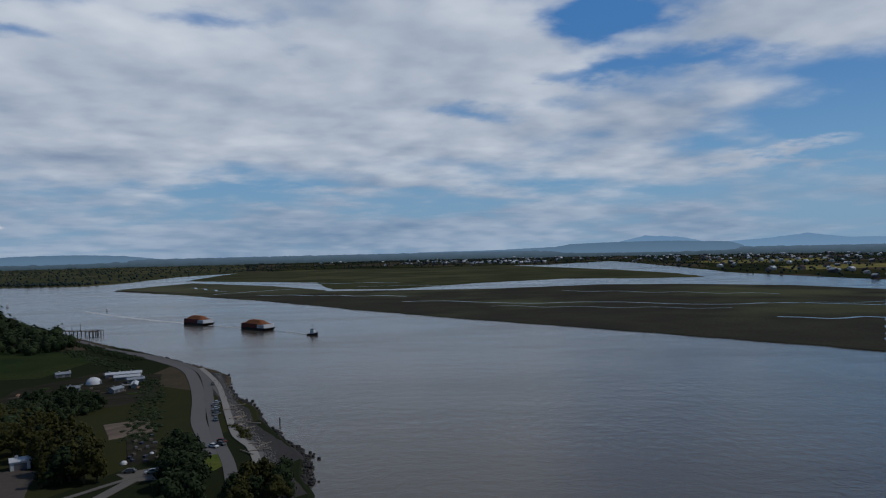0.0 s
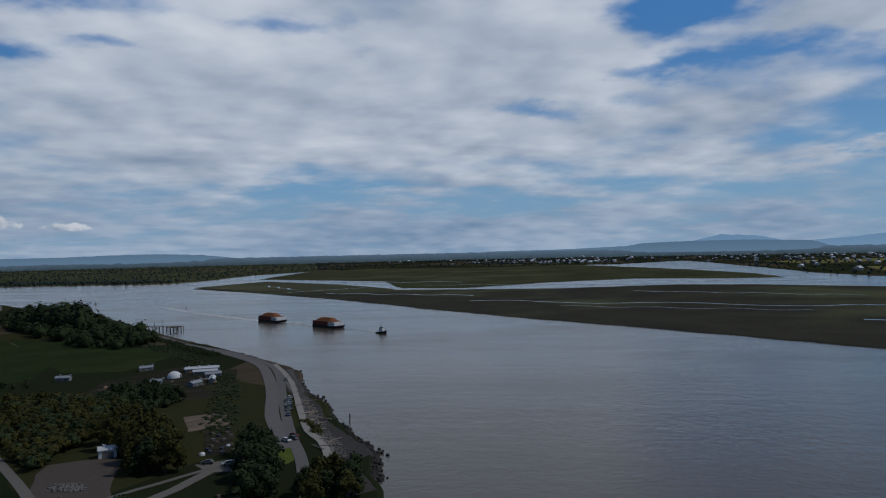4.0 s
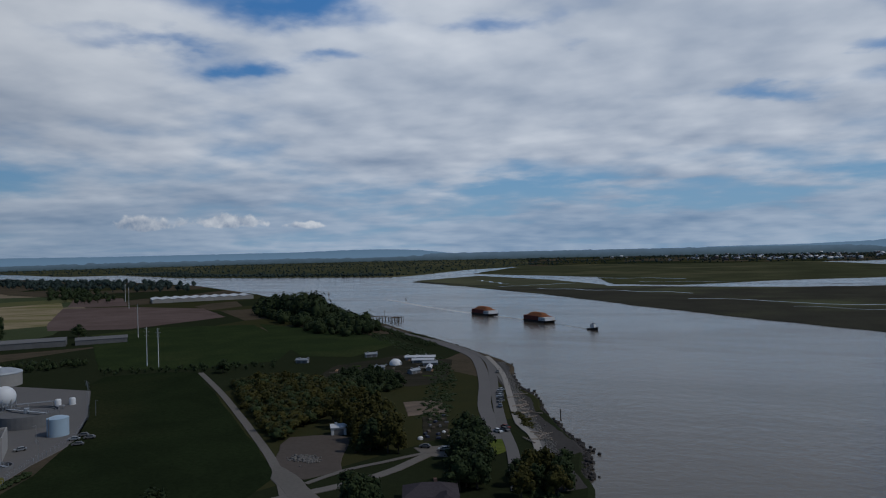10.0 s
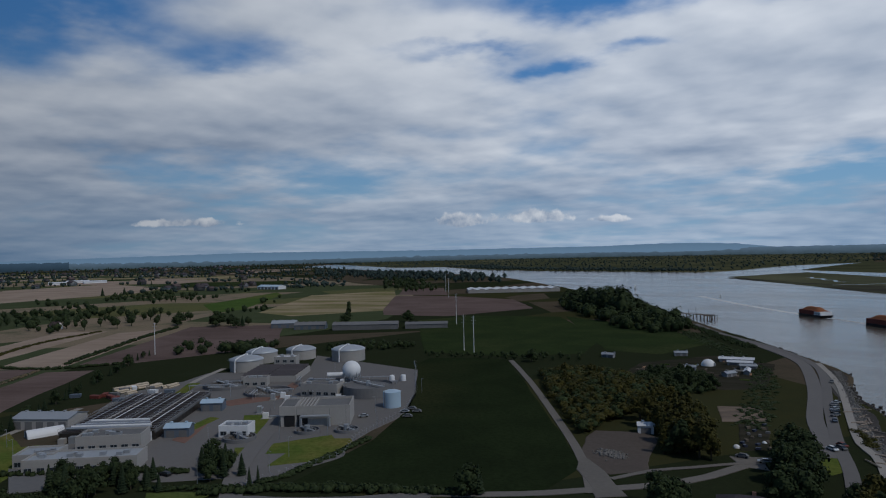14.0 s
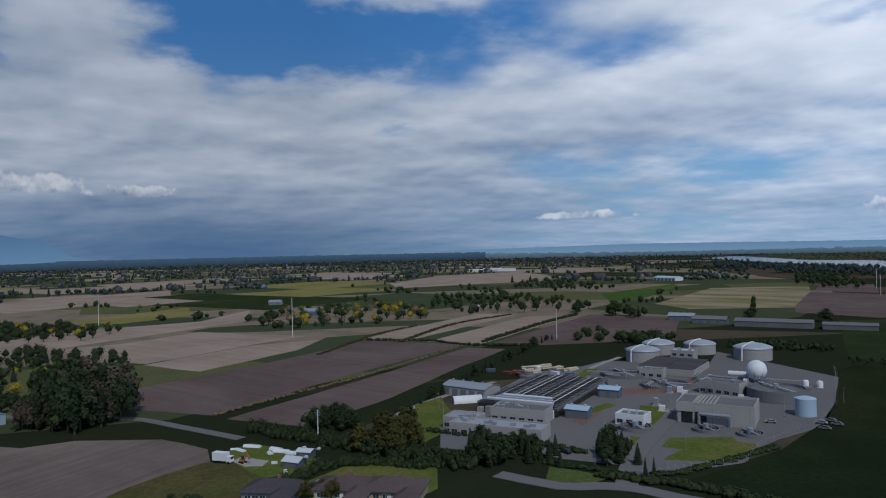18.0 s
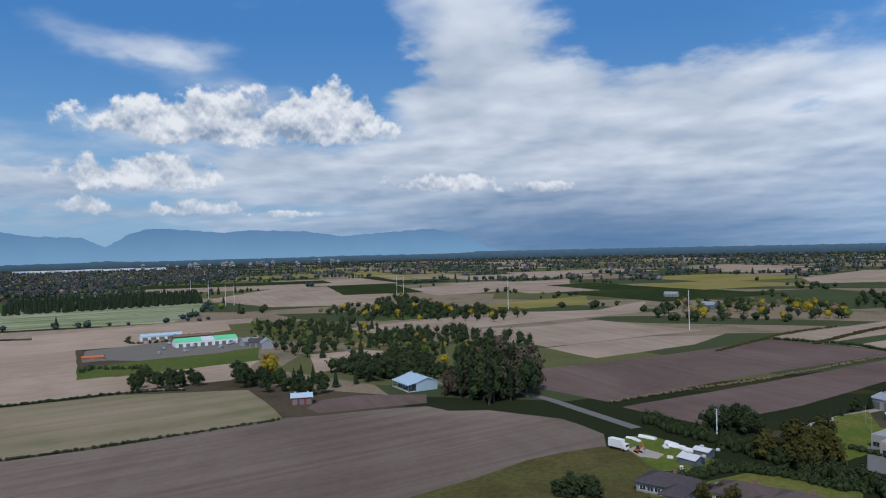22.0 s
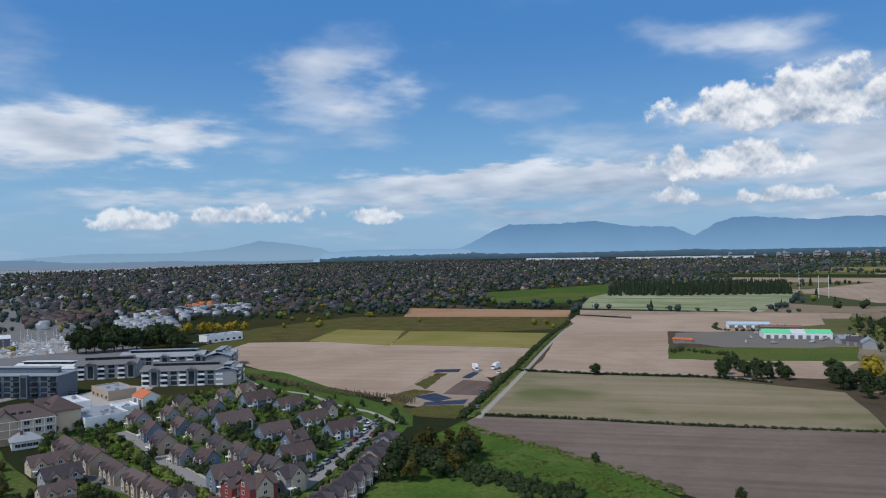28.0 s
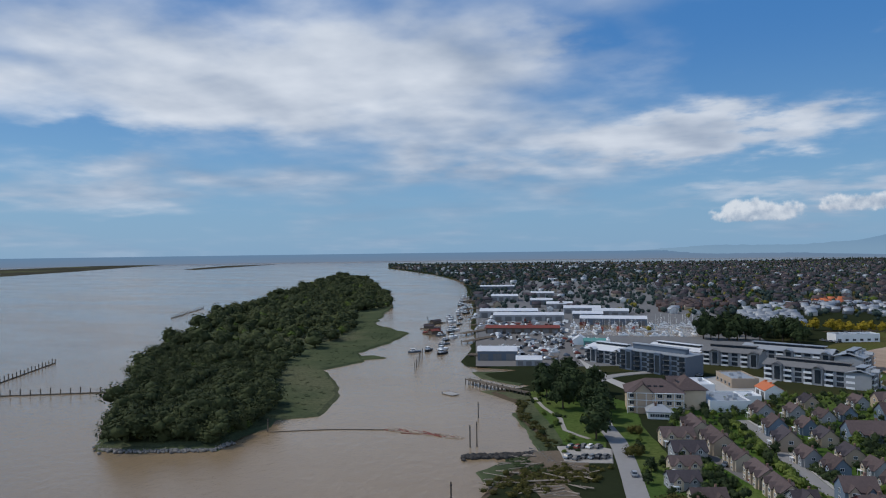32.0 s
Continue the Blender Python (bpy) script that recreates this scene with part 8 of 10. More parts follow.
# wharf decks on piles
def deck(name, x, y, turn, w, d, z, mat, label, gap=4.0, rails=False, plank=3.5):
    ob = thing(name, x, y, 0, turn, label, "pier")
    n = max(2, int(w / plank))
    for i in range(n):
        part("plank", Shape().box(-w / 2 + w * i / n + 0.02, -w / 2 + w * (i + 1) / n - 0.02, -d / 2, d / 2, z - 0.2, z), mat, ob)
    for i in range(int(w / gap) + 1):
        for sg in (-1, 1):
            px = -w / 2 + 0.3 + i * gap
            part("pole", Shape().tube(0.25, 0.25, -4.0, z - 0.2 if not i % 3 == 0 else z + 0.6, 7, None, True, min(px, w / 2 - 0.3), sg * (d / 2 - 0.3)), TIMBER, ob)
    if rails:
        for sg in (-1, 1):
            part("railing", Shape().box(-w / 2, w / 2, sg * d / 2 - 0.05, sg * d / 2 + 0.05, z + 0.95, z + 1.05), TIMBER, ob)
    return ob


deck("wharf", 144, -462, 5, 62, 10, 0.9, TIMBER, "weathered timber wharf before the cannery")
deck("pier", 120, -355.5, 149.9, 48, 4.0, 1.6, TIMBER, "long timber pier on piles with railings", 3.0, True)
deck("landing_float", 139, -338, 150, 9, 5, -0.7, CONCRETE, "pale floating landing stage at the pier head", 8.0)
deck("pier", -352, 676, -6, 46, 6.0, 2.6, TIMBER, "old timber fishing pier with bare posts", 4.0, True)
deck("pier", -333, 671, 80, 16, 7.0, 2.6, TIMBER, "square timber head of the fishing pier", 4.0, True)
for k, (x, y, a, w) in enumerate([(216, -600, 75, 60), (232, -660, 75, 50), (262, -735, 75, 60), (300, -830, 75, 70), (345, -960, 70, 70), (196, -545, 75, 50)]):
    deck("wharf", x, y, a, w, 7, 0.8, TIMBER, "weathered timber harbour wharf on piles", 8.0, plank=5.0)


# ---- boats ----
def boat(x, y, turn, length, hull, label, kind="fishing", z=-1.2):
    ob = thing("fishing_boat" if kind == "fishing" else "motor_yacht" if kind == "yacht" else "small_boat", x, y, z, turn, label, "boat", "boats")
    L, B = length, length * 0.30
    prof = [(-0.5, 0.85), (-0.3, 1.0), (0.1, 1.0), (0.35, 0.7), (0.5, 0.02)]
    n = len(prof)
    s = Shape()
    top = [(px * L, sg * B / 2 * w, 0.09 * L * (1 + 0.5 * max(0, px))) for sg in (1, -1) for px, w in prof]
    bot = [(px * L * 0.94, sg * B / 2 * w * 0.75, -0.3) for sg in (1, -1) for px, w in prof]
    fs = [(i, i + 1, 2 * n + i + 1, 2 * n + i) for i in range(n - 1)] + [(n + i + 1, n + i, 3 * n + i, 3 * n + i + 1) for i in range(n - 1)]
    fs += [(0, 2 * n, 3 * n, n)] + [(i + 1, i, n + i, n + i + 1) for i in range(n - 1)]
    s.add(top + bot, fs)
    part("hull", s, hull, ob)
    h0 = 0.09 * L
    cabin = part("cabin", Shape().box(-0.05 * L if kind == "fishing" else -0.3 * L, 0.22 * L, -B * 0.3, B * 0.3, h0, h0 + 0.16 * L, None, 0.1), WHITE, ob)
    part("cabin_window", Shape().box(-0.03 * L, 0.225 * L, -B * 0.305, B * 0.305, h0 + 0.09 * L, h0 + 0.13 * L), GLASS, cabin)
    if kind == "yacht":
        part("flybridge", Shape().box(-0.15 * L, 0.1 * L, -B * 0.25, B * 0.25, h0 + 0.16 * L, h0 + 0.26 * L, None, 0.2), WHITE, ob)
    else:
        part("mast", Shape().tube(0.09, 0.05, h0, h0 + 0.75 * L, 6, None, True, -0.08 * L), STEEL, ob)
        part("boom", Shape().tube(0.06, 0.04, 0, 0.4 * L, 6, Matrix.Translation((-0.08 * L, 0, h0 + 0.3 * L)) @ Matrix.Rotation(radians(-62), 4, "Y")), STEEL, ob)
    return ob


FISH = [boat(214, -478, 95, 13, BLACK, "dark-hulled fishing boat moored at the wharf"), boat(230, -640, 80, 14, WHITE, "white fishing boat moored at the wharf"),
        boat(222, -606, 80, 12, BLUE_WALL, "blue fishing boat moored at the wharf"), boat(262, -712, 70, 18, WHITE, "large white motor yacht at the quay", "yacht")]
brng = random.Random(21)
for i in range(30):
    t = i / 29
    x, y = 190 + 190 * t + brng.uniform(-2, 12), -470 - 560 * t + brng.uniform(-8, 8)
    copy_thing(FISH[i % 3], pose(x + 8, y, -1.2, 0, 0, 80 + brng.uniform(-12, 12)) @ Matrix.Scale(brng.uniform(0.8, 1.3), 4))
for x, y in ((236, -690), (226, -655)):
    copy_thing(FISH[3], pose(x, y, -1.2, 0, 0, 60))
# boats ashore and the packed boat basin
BASIN = [(132.9, -598.3), (77.5, -599), (27.4, -614.3), (34.1, -701.4), (96.4, -704.5), (152.8, -688.3)]
sheet("boat_basin", BASIN, 0.12, WATER, "sheltered grey-green water of the boat basin", "basin", bank=0.3, drop=0.1)
SMALL = boat(90, -600, 20, 9, WHITE, "small white boat in the packed basin", "yacht", 0.12)
MINI = boat(80, -610, 20, 9, WHITE, "small white sailing boat in the packed basin", "fishing", 0.12)
for i, p in enumerate(scatter(BASIN, 64, 7.5, brng)):
    copy_thing(SMALL if i % 3 else MINI, pose(p[0], p[1], 0.12, 0, 0, 15 + 90 * (i % 2) + brng.uniform(-8, 8)) @ Matrix.Scale(brng.uniform(0.7, 1.2), 4))
for p in scatter([(168, -590), (95, -600), (92, -500), (112, -470), (170, -500)], 16, 8.0, brng):
    copy_thing(brng.choice([SMALL, MINI, FISH[1]]), pose(p[0], p[1], 0.5, 0, 0, brng.uniform(0, 180)) @ Matrix.Scale(brng.uniform(0.7, 1.0), 4))
# yard clutter: trailers, vans and containers in the harbour
for p in scatter([(180, -610), (215, -700), (140, -700), (60, -640), (90, -610)], 22, 9.0, brng):
    mat, nm = brng.choice([(WHITE, "white"), (STEEL, "silver"), (BLUE_WALL, "blue"), (RUST, "red")])
    ob = thing("container", *p, 0.1, brng.uniform(0, 180), nm + " storage container in the harbour yard", "container", "harbour containers")
    part("body", Shape().box(-3, 3, -1.2, 1.2, 0.1, 2.7), mat, ob)
    part("door", Shape().box(2.98, 3.05, -1.1, 1.1, 0.2, 2.6), STEEL, ob)


# ---- on the river ----
def barge(x, y, turn, label):
    ob = thing("barge", x, y, -1.2, turn, label, "barge", "barges under tow")
    part("hull", Shape().add([(-18, -6.5, 0), (15, -6.5, 0), (15, 6.5, 0), (-18, 6.5, 0), (-18.5, -6.8, 2.2), (18, -6.8, 2.4), (18, 6.8, 2.4), (-18.5, 6.8, 2.2)],
                             [(3, 2, 1, 0), (4, 5, 6, 7), (0, 1, 5, 4), (1, 2, 6, 5), (2, 3, 7, 6), (3, 0, 4, 7)]), BLACK, ob)
    part("bin_wall", Shape().box(-18, 6, -6.4, 6.4, 2.2, 6.4), RUST, ob, "rust-red side wall")
    part("bow_house", Shape().box(6.05, 16.5, -6.4, 6.4, 2.3, 5.6, None, 0.3), WHITE, ob, "white bow section")
    for i in range(3):
        part("port", Shape().box(7.5 + i * 3, 8.7 + i * 3, -6.5, -6.2, 3.2, 4.3), BLACK, ob)
    s = Shape()
    nx, ny = 14, 7
    rng = random.Random(2)
    vs = []
    for i in range(nx + 1):
        for j in range(ny + 1):
            u, v = i / nx, j / ny
            edge = min(u, 1 - u, 0.5) * 2 * 2.2
            edge = min(1, edge) * min(1, min(v, 1 - v) * 3.2)
            vs.append((-17.6 + 30 * u, -6.1 + 12.2 * v, 5.9 + 3.6 * edge + rng.uniform(-.25, .25)))
    s.add(vs, [(i * (ny + 1) + j, (i + 1) * (ny + 1) + j, (i + 1) * (ny + 1) + j + 1, i * (ny + 1) + j + 1) for i in range(nx) for j in range(ny)])
    part("cargo", s, CARGO, ob, "heaped red-brown wood chips")


barge(-262, 752, -37, "barge heaped with red-brown wood chips under tow")
barge(-183, 691, -37, "barge heaped with red-brown wood chips under tow")
tug = thing("tug_boat", -119, 634, -1.2, -28, "black tug boat with a white wheelhouse and mast", "boat")
s = Shape()
prof = [(-5.5, 2.0, 1.2), (-3, 2.3, 1.2), (1, 2.3, 1.6), (4, 1.7, 2.3), (6, 0.1, 2.9)]
n = len(prof)
s.add([(a, sg * b, c) for sg in (1, -1) for a, b, c in prof] + [(a * 0.93, sg * b * 0.8, -0.2) for sg in (1, -1) for a, b, c in prof],
      [(i, i + 1, 2 * n + i + 1, 2 * n + i) for i in range(n - 1)] + [(n + i + 1, n + i, 3 * n + i, 3 * n + i + 1) for i in range(n - 1)] + [(0, 2 * n, 3 * n, n)] + [(i + 1, i, n + i, n + i + 1) for i in range(n - 1)])
part("hull", s, BLACK, tug)
wh = part("wheelhouse", Shape().box(-1.5, 2.2, -1.5, 1.5, 1.5, 4.2, None, 0.15), WHITE, tug)
part("bridge", Shape().box(-0.6, 1.6, -1.1, 1.1, 4.2, 6.2, None, 0.1), WHITE, wh)
part("bridge_window", Shape().box(-0.5, 1.62, -1.12, 1.12, 5.1, 5.8), GLASS, wh)
part("mast", Shape().tube(0.15, 0.08, 6.2, 10.5, 6), BLACK, tug)
part("funnel", Shape().tube(0.5, 0.45, 2.5, 5.2, 8, None, True, -2.4), BLACK, tug)
ribbon("tow_line", [(-169, 681), (-145, 658), (-125, 638)], 0.25, -0.9, BLACK, "dark tow line between tug and barge", "rope", 0.1)
ribbon("tow_line", [(-248, 741), (-222, 720), (-198, 702)], 0.25, -0.9, BLACK, "dark tow line between the barges", "rope", 0.1)
for nm, pts, w in (("wake", [(-199, 703), (-222, 722), (-247, 741)], 6.0), ("wake", [(-277, 763), (-330, 806), (-400, 870), (-490, 960)], 8.0), ("wake", [(-125, 639), (-150, 662)], 3.0)):
    ribbon(nm, pts, w, -1.17, FOAM, "pale churned wake behind the barges", "wake", 0.02)
boat(-463, 966, 120, 9, WHITE, "small motor boat out on the river", "yacht")
boat(-668, 1077, 120, 15, WHITE, "white cabin cruiser out on the river", "yacht")
# posts of the old fishing pier
for k in range(0, 12, 2):
    x, y = -374 - k * 1.2 + (k % 3) * 3, 690 + k * 5.0
    ob = thing("mooring_post", x, y, -4.0, 0, "bare timber post standing in the river", "post", "posts by the pier")
    part("pole", Shape().tube(0.22, 0.16, 0, 6.5 + (k % 3), 7), TIMBER, ob)
    part("cap", Shape().tube(0.26, 0.2, 6.5 + (k % 3), 6.7 + (k % 3), 7), STEEL, ob)
for i, (x, y, h) in enumerate([(182, -242, 5.5), (93, -252, 9.5), (95, -250, 8.5), (108, -295, 7), (80, -194, 6), (-72, 304, 4)] + [(186 + k * 4, -395 - k * 11, 6) for k in range(6)]):
    ob = thing("piling", x, y, -4.0, 0, "dark timber piling standing in the water", "piling", "pilings in the channel")
    part("pole", Shape().tube(0.3, 0.24, 0, h + 2.8, 8), TIMBER, ob)
    part("collar", Shape().ring(0.24, 0.34, h + 1.6, h + 2.0, 8), BLACK, ob)
# long rows of pilings off the island, with walers
PIL = [(400.5, -279.6), (436.4, -344.3), (363.1, -253.4), (305.8, -286.2), (601.8, -623.7), (662.1, -744.3)]
for (a, b), n in ((PIL[0:2], 16), (PIL[2:4], 14), (PIL[4:6], 18)):
    for k in range(n):
        t = k / (n - 1)
        ob = thing("breakwater_pile", a[0] + (b[0] - a[0]) * t, a[1] + (b[1] - a[1]) * t, -4.0, 0, "weathered timber pile in a breakwater row", "piling", "breakwater piles")
        part("pole", Shape().tube(0.35, 0.3, 0, 5.6 + (k % 3) * 0.5, 7), TIMBER, ob)
    ribbon("boom_log", [a, ((a[0] + b[0]) / 2, (a[1] + b[1]) / 2), b], 0.7, -0.7, TIMBER, "dark floating boom logs between piles", "boom", 0.6)
# log boom and driftwood
ribbon("boom_log", [(181, -242), (160, -254), (137, -262)], 0.6, -0.95, TIMBER, "long floating boom log in the channel", "boom", 0.5)


def log(x, y, turn, length, r, mat, label, z):
    m = Matrix.Rotation(radians(90), 4, "Y")
    s = Shape().tube(r, r * 0.7, -length / 2, length / 2, 7, m)
    s.tube(r * 0.35, r * 0.2, 0, r * 2.5, 5, Matrix.Translation((length * 0.2, 0, 0)) @ Matrix.Rotation(radians(40), 4, "X"))
    solid("drift_log", s, mat, label, "log", "drift logs", at=pose(x, y, z, 0, 0, turn))


lrng = random.Random(14)
for i in range(44):
    t = lrng.random()
    log(135 - 30 * t + lrng.uniform(-2, 2), -263 + 2 * t + lrng.uniform(-3, 3) * (1 - abs(t - 0.5)), 175 + lrng.uniform(-25, 25), lrng.uniform(3, 9), lrng.uniform(0.15, 0.4), LOGS if i % 3 else RUST, "pale drift log in a floating raft", -1.15)
for i in range(40):
    log(lrng.uniform(44, 76), lrng.uniform(-243, -205), lrng.uniform(-30, 60), lrng.uniform(3, 9), lrng.uniform(0.14, 0.30), LOGS, "weathered drift log stranded on the bank", lrng.uniform(0.1, 0.9))
for i in range(26):
    t = lrng.random()
    log(-70 - 32 * t + lrng.uniform(-4, 4), 262 + 80 * t + lrng.uniform(-4, 4), lrng.uniform(0, 180), lrng.uniform(3, 9), lrng.uniform(0.2, 0.35), LOGS, "bleached drift log on the rocky shore", 0.5)


# rocks along the shore
def rocks(name, pts, count, spread, lo, hi, mat, label, z=-0.6):
    line = smooth_line(pts, 5.0)
    t = Shape()
    t.add(*core((0, 0, 0.3), (0.6, 0.5, 0.45), lrng, 5, 3, 1.0))
    pl = []
    for _ in range(count):
        i = lrng.randrange(len(line) - 1)
        u = lrng.random()
        x = line[i][0] + (line[i + 1][0] - line[i][0]) * u + lrng.gauss(0, spread)
        y = line[i][1] + (line[i + 1][1] - line[i][1]) * u + lrng.gauss(0, spread)
        s_ = lrng.uniform(lo, hi)
        pl.append((x, y, z, s_, s_ * lrng.uniform(0.9, 1.6), lrng.uniform(0, 6.28)))
    bulk(name, pl, t, mat, label, "rocks")


rocks("shore_rocks", [(-138, 435), (-126, 400), (-114, 371), (-100, 348), (-82, 308), (-69, 283), (-56, 263), (-52, 252), (-46, 225)], 1700, 1.7, 0.6, 1.6, ROCK, "dark wet rocks along the river bank", -1.3)
rocks("riprap", [(-141, 433), (-119, 381), (-103, 342), (-89, 307), (-77, 281), (-66, 259), (-59, 237)], 1600, 1.2, 0.3, 0.9, PALE_ROCK, "pale riprap and driftwood on the upper bank", 0.0)
rocks("shore_rocks", [(-336, 640), (-287, 589), (-239, 544), (-197, 501), (-161, 462)], 700, 1.2, 0.8, 1.8, ROCK, "dark rocks along the dyke foot", -1.2)
rocks("jetty_rocks", [(92, -236), (80, -243), (66, -250)], 500, 1.0, 0.8, 1.8, ROCK, "dark rock jetty reaching into the channel", -1.2)
rocks("island_rocks", [(232, -205), (226, -198), (210, -201), (185, -213), (188, -225)], 700, 1.1, 0.6, 1.4, PALE_ROCK, "grey rocks round the island's tip", -1.1)
rocks("beach_rocks", [(70, -250), (58, -238), (48, -232)], 500, 1.8, 0.2, 0.5, PALE_ROCK, "pale stones on the small beach", -0.1)
rocks("rock_pile", [(-147, 211), (-144, 214), (-141, 213), (-139, 211)], 320, 1.6, 0.5, 1.0, PALE_ROCK, "low ring of pale boulders in the yard", 0.1)
# moored rafts and net floats in the channel
for i, (x, y, a, w, d) in enumerate([(252, -575, 60, 14, 12), (285, -655, 75, 22, 9), (272, -610, 10, 16, 4)]):
    ob = thing("net_raft", x, y, -1.2, a, "dark timber raft with a shed roof moored in the channel", "raft", "moored rafts")
    for k in range(6):
        part("log", Shape().tube(0.5, 0.5, -w / 2, w / 2, 7, Matrix.Translation((0, -d / 2 + d * k / 5, 0.2)) @ Matrix.Rotation(radians(90), 4, "Y")), TIMBER, ob)
    part("deck", Shape().box(-w / 2, w / 2, -d / 2, d / 2, 0.6, 0.8), TIMBER, ob)
    hut = part("hut", Shape().box(-w * 0.3, w * 0.3, -d * 0.25, d * 0.3, 0.8, 3.2), TIMBER, ob)
    part("hut_roof", Shape().gable(-w * 0.3, w * 0.3, -d * 0.25, d * 0.3, 3.2, 1.2, None, 0.4, 0.15), RUST if i == 0 else SHINGLE_GREY, hut)
boat(221, -468, 60, 11, BLUE_WALL, "old blue work boat moored to piles")
mound = sheet("grass_islet", rough([(228, -436), (242, -442), (252, -430), (240, -424)], 1.5, 4.0), -0.6, REED, "small green islet in the channel", "island", bank=1.5, drop=0.8)
# banks of reeds by the village shore
for pts in ([(70, -208), (82, -222), (74, -244), (60, -242), (62, -215)], [(68, -252), (84, -286), (96, -308), (88, -312), (72, -290), (62, -262)], [(112, -340), (126, -350), (108, -362), (100, -352)], [(112, -372), (138, -385), (150, -402), (128, -410), (112, -392)]):
    sheet("reed_bank", rough(pts, 1.5, 4.0, 3.0), -0.75, REED, "dark green reed bank at the water's edge", "reeds", bank=1.0, drop=0.7)
for i in range(24):
    a = lrng.uniform(0, 1)
    x, y = 96 - 40 * a + lrng.uniform(-6, 6), -348 + 100 * a + lrng.uniform(-6, 6)
    tree("bush", x, y, lrng.uniform(1.2, 2.6), LEAF if i % 2 else LEAF_FRESH, "low green bush on the village shore", "bush", "bushes on the shore")

hedge("bank_scrub", [(68, -206), (62, -216), (54, -226), (46, -232)], 16.0, 1.5, LEAF_OLIVE, "dark rough sedge on the driftwood shore", 1.2)
hedge("bank_scrub", [(74, -236), (66, -230), (60, -224)], 8.0, 1.3, LEAF, "dark green sedge beside the rock jetty", 1.2)


# ---- the town and farms in the distance ----
frng = random.Random(77)
HOUSE_W = Shape().house(-0.5, 0.5, -0.4, 0.4, 0, 0.62, 0.36)
HOUSE_R = Shape().gable(-0.5, 0.5, -0.4, 0.4, 0.62, 0.36, None, 0.06, 0.04)
BOX_W = Shape().box(-0.5, 0.5, -0.3, 0.3, 0, 1)


def far_places(lo, hi, a0, a1, count, gap, avoid=True):
    """Places in a sector round the flight, spread evenly over the ground."""
    got, grid = [], {}
    for _ in range(count * 12):
        r = math.sqrt(frng.uniform(lo * lo, hi * hi))
        p = ring_point(frng.uniform(a0, a1), r)
        if not inside(p, LAND) or (avoid and any(inside(p, f) for f in FIELDS)):
            continue
        g = gap * (0.6 + r / 2500)
        c = (int(p[0] // g), int(p[1] // g))
        if c in grid:
            continue
        grid[c] = 1
        got.append(p)
        if len(got) >= count:
            break
    return got


LAND = SHORE + NORTH_RIM


def far_houses(places, size, walls, roofs, label):
    pl = []
    for p in places:
        s_ = size * frng.uniform(0.8, 1.4)
        pl.append((p[0], p[1], 0, s_ * 0.75, s_, frng.choice([0.35, 1.92]) + frng.uniform(-.1, .1)))
    for i, (w, r) in enumerate(zip(walls, roofs)):
        q = pl[i::len(walls)]
        if q:
            bulk("far_house_walls", q, HOUSE_W, w, "walls of " + label, "houses")
            bulk("far_house_roofs", q, HOUSE_R, r, "roofs of " + label, "houses")


# strips of farmland out to the far woods
for k in range(64):
    a, r = frng.uniform(60, 127), math.exp(frng.uniform(math.log(1150), math.log(4300)))
    c = Vector(ring_point(a, r))
    if not inside(c, LAND) or any(inside(c, f) for f in FIELDS):
        continue
    t = radians(frng.choice([38, 41, 128]) + frng.uniform(-4, 4))
    u, v = Vector((math.cos(t), math.sin(t))), Vector((-math.sin(t), math.cos(t)))
    w, d = frng.uniform(90, 230), frng.uniform(50, 130)
    field(frng.choice([8, 8, 3, 12, 15, 8]), [tuple(c + u * w * i + v * d * j) for i, j in ((-1, -1), (1, -1), (1, 1), (-1, 1))])
town = far_places(880, 3900, 128, 186, 2600, 17)
town = [p for p in town if inside(p, [(116, -906), (-57, -897), (-180, -951), (-182, -697), (-323, -840), (-512, -948), (-684, -882), (-904, -1146), (-2069, -1338), (-3132, -2025), (-1744, -4525), (438, -3444)])]
far_houses(town, 8.6, [MUTED, GREY_SIDING, MUTED, CREAM], [SHINGLE_GREY, SHINGLE_GREY, SHINGLE, SHINGLE_GREY], "close-set suburban houses")
far_houses(far_places(800, 3300, 168, 209, 1100, 15), 9, [MUTED, GREY_SIDING, MUTED, CREAM, WHITE, MUTED], [SHINGLE_GREY, SHINGLE_GREY, SHINGLE_GREY, SHINGLE, GREY_ROOF, SHINGLE_GREY], "houses and sheds of the old harbour town")
far_houses(far_places(1500, 4300, 62, 128, 300, 40), 14, [MUTED, MUTED, GREY_SIDING], [SHINGLE_GREY, SHINGLE, SHINGLE_GREY], "scattered farmhouses in the distance")


def far_trees(places, kind, lo, hi, mat, label, wide=1.0, belt=None):
    if belt is not None:
        places = [p for p in places if noise.noise((p[0] / 150.0, p[1] / 70.0, 2.0)) > belt]
    for i in range(3):
        q = [(p[0], p[1], -1.2, *(lambda h: (h, h * wide * frng.uniform(0.9, 1.3)))(frng.uniform(lo, hi)), frng.uniform(0, 6.28)) for p in places[i::3]]
        if q:
            bulk("far_trees", q, FARLOW[kind][i], mat, label, "trees")


def tiny_crown(kind):
    s = Shape()
    if kind == "conifer":
        s.tube(0.2, 0.08, 0.08, 0.55, 6, cap=False)
        s.tube(0.14, 0.01, 0.45, 1.0, 6, cap=False)
        return s
    s.add(*core((frng.uniform(-.08, .08), frng.uniform(-.08, .08), 0.5), (frng.uniform(.30, .38), frng.uniform(.30, .38), frng.uniform(.36, .44)), frng, 4, 3, 0.95))
    s.add(*leaf_cards((0, 0, 0.52), (0.38, 0.38, 0.42), 6, 0.15, frng))
    return s


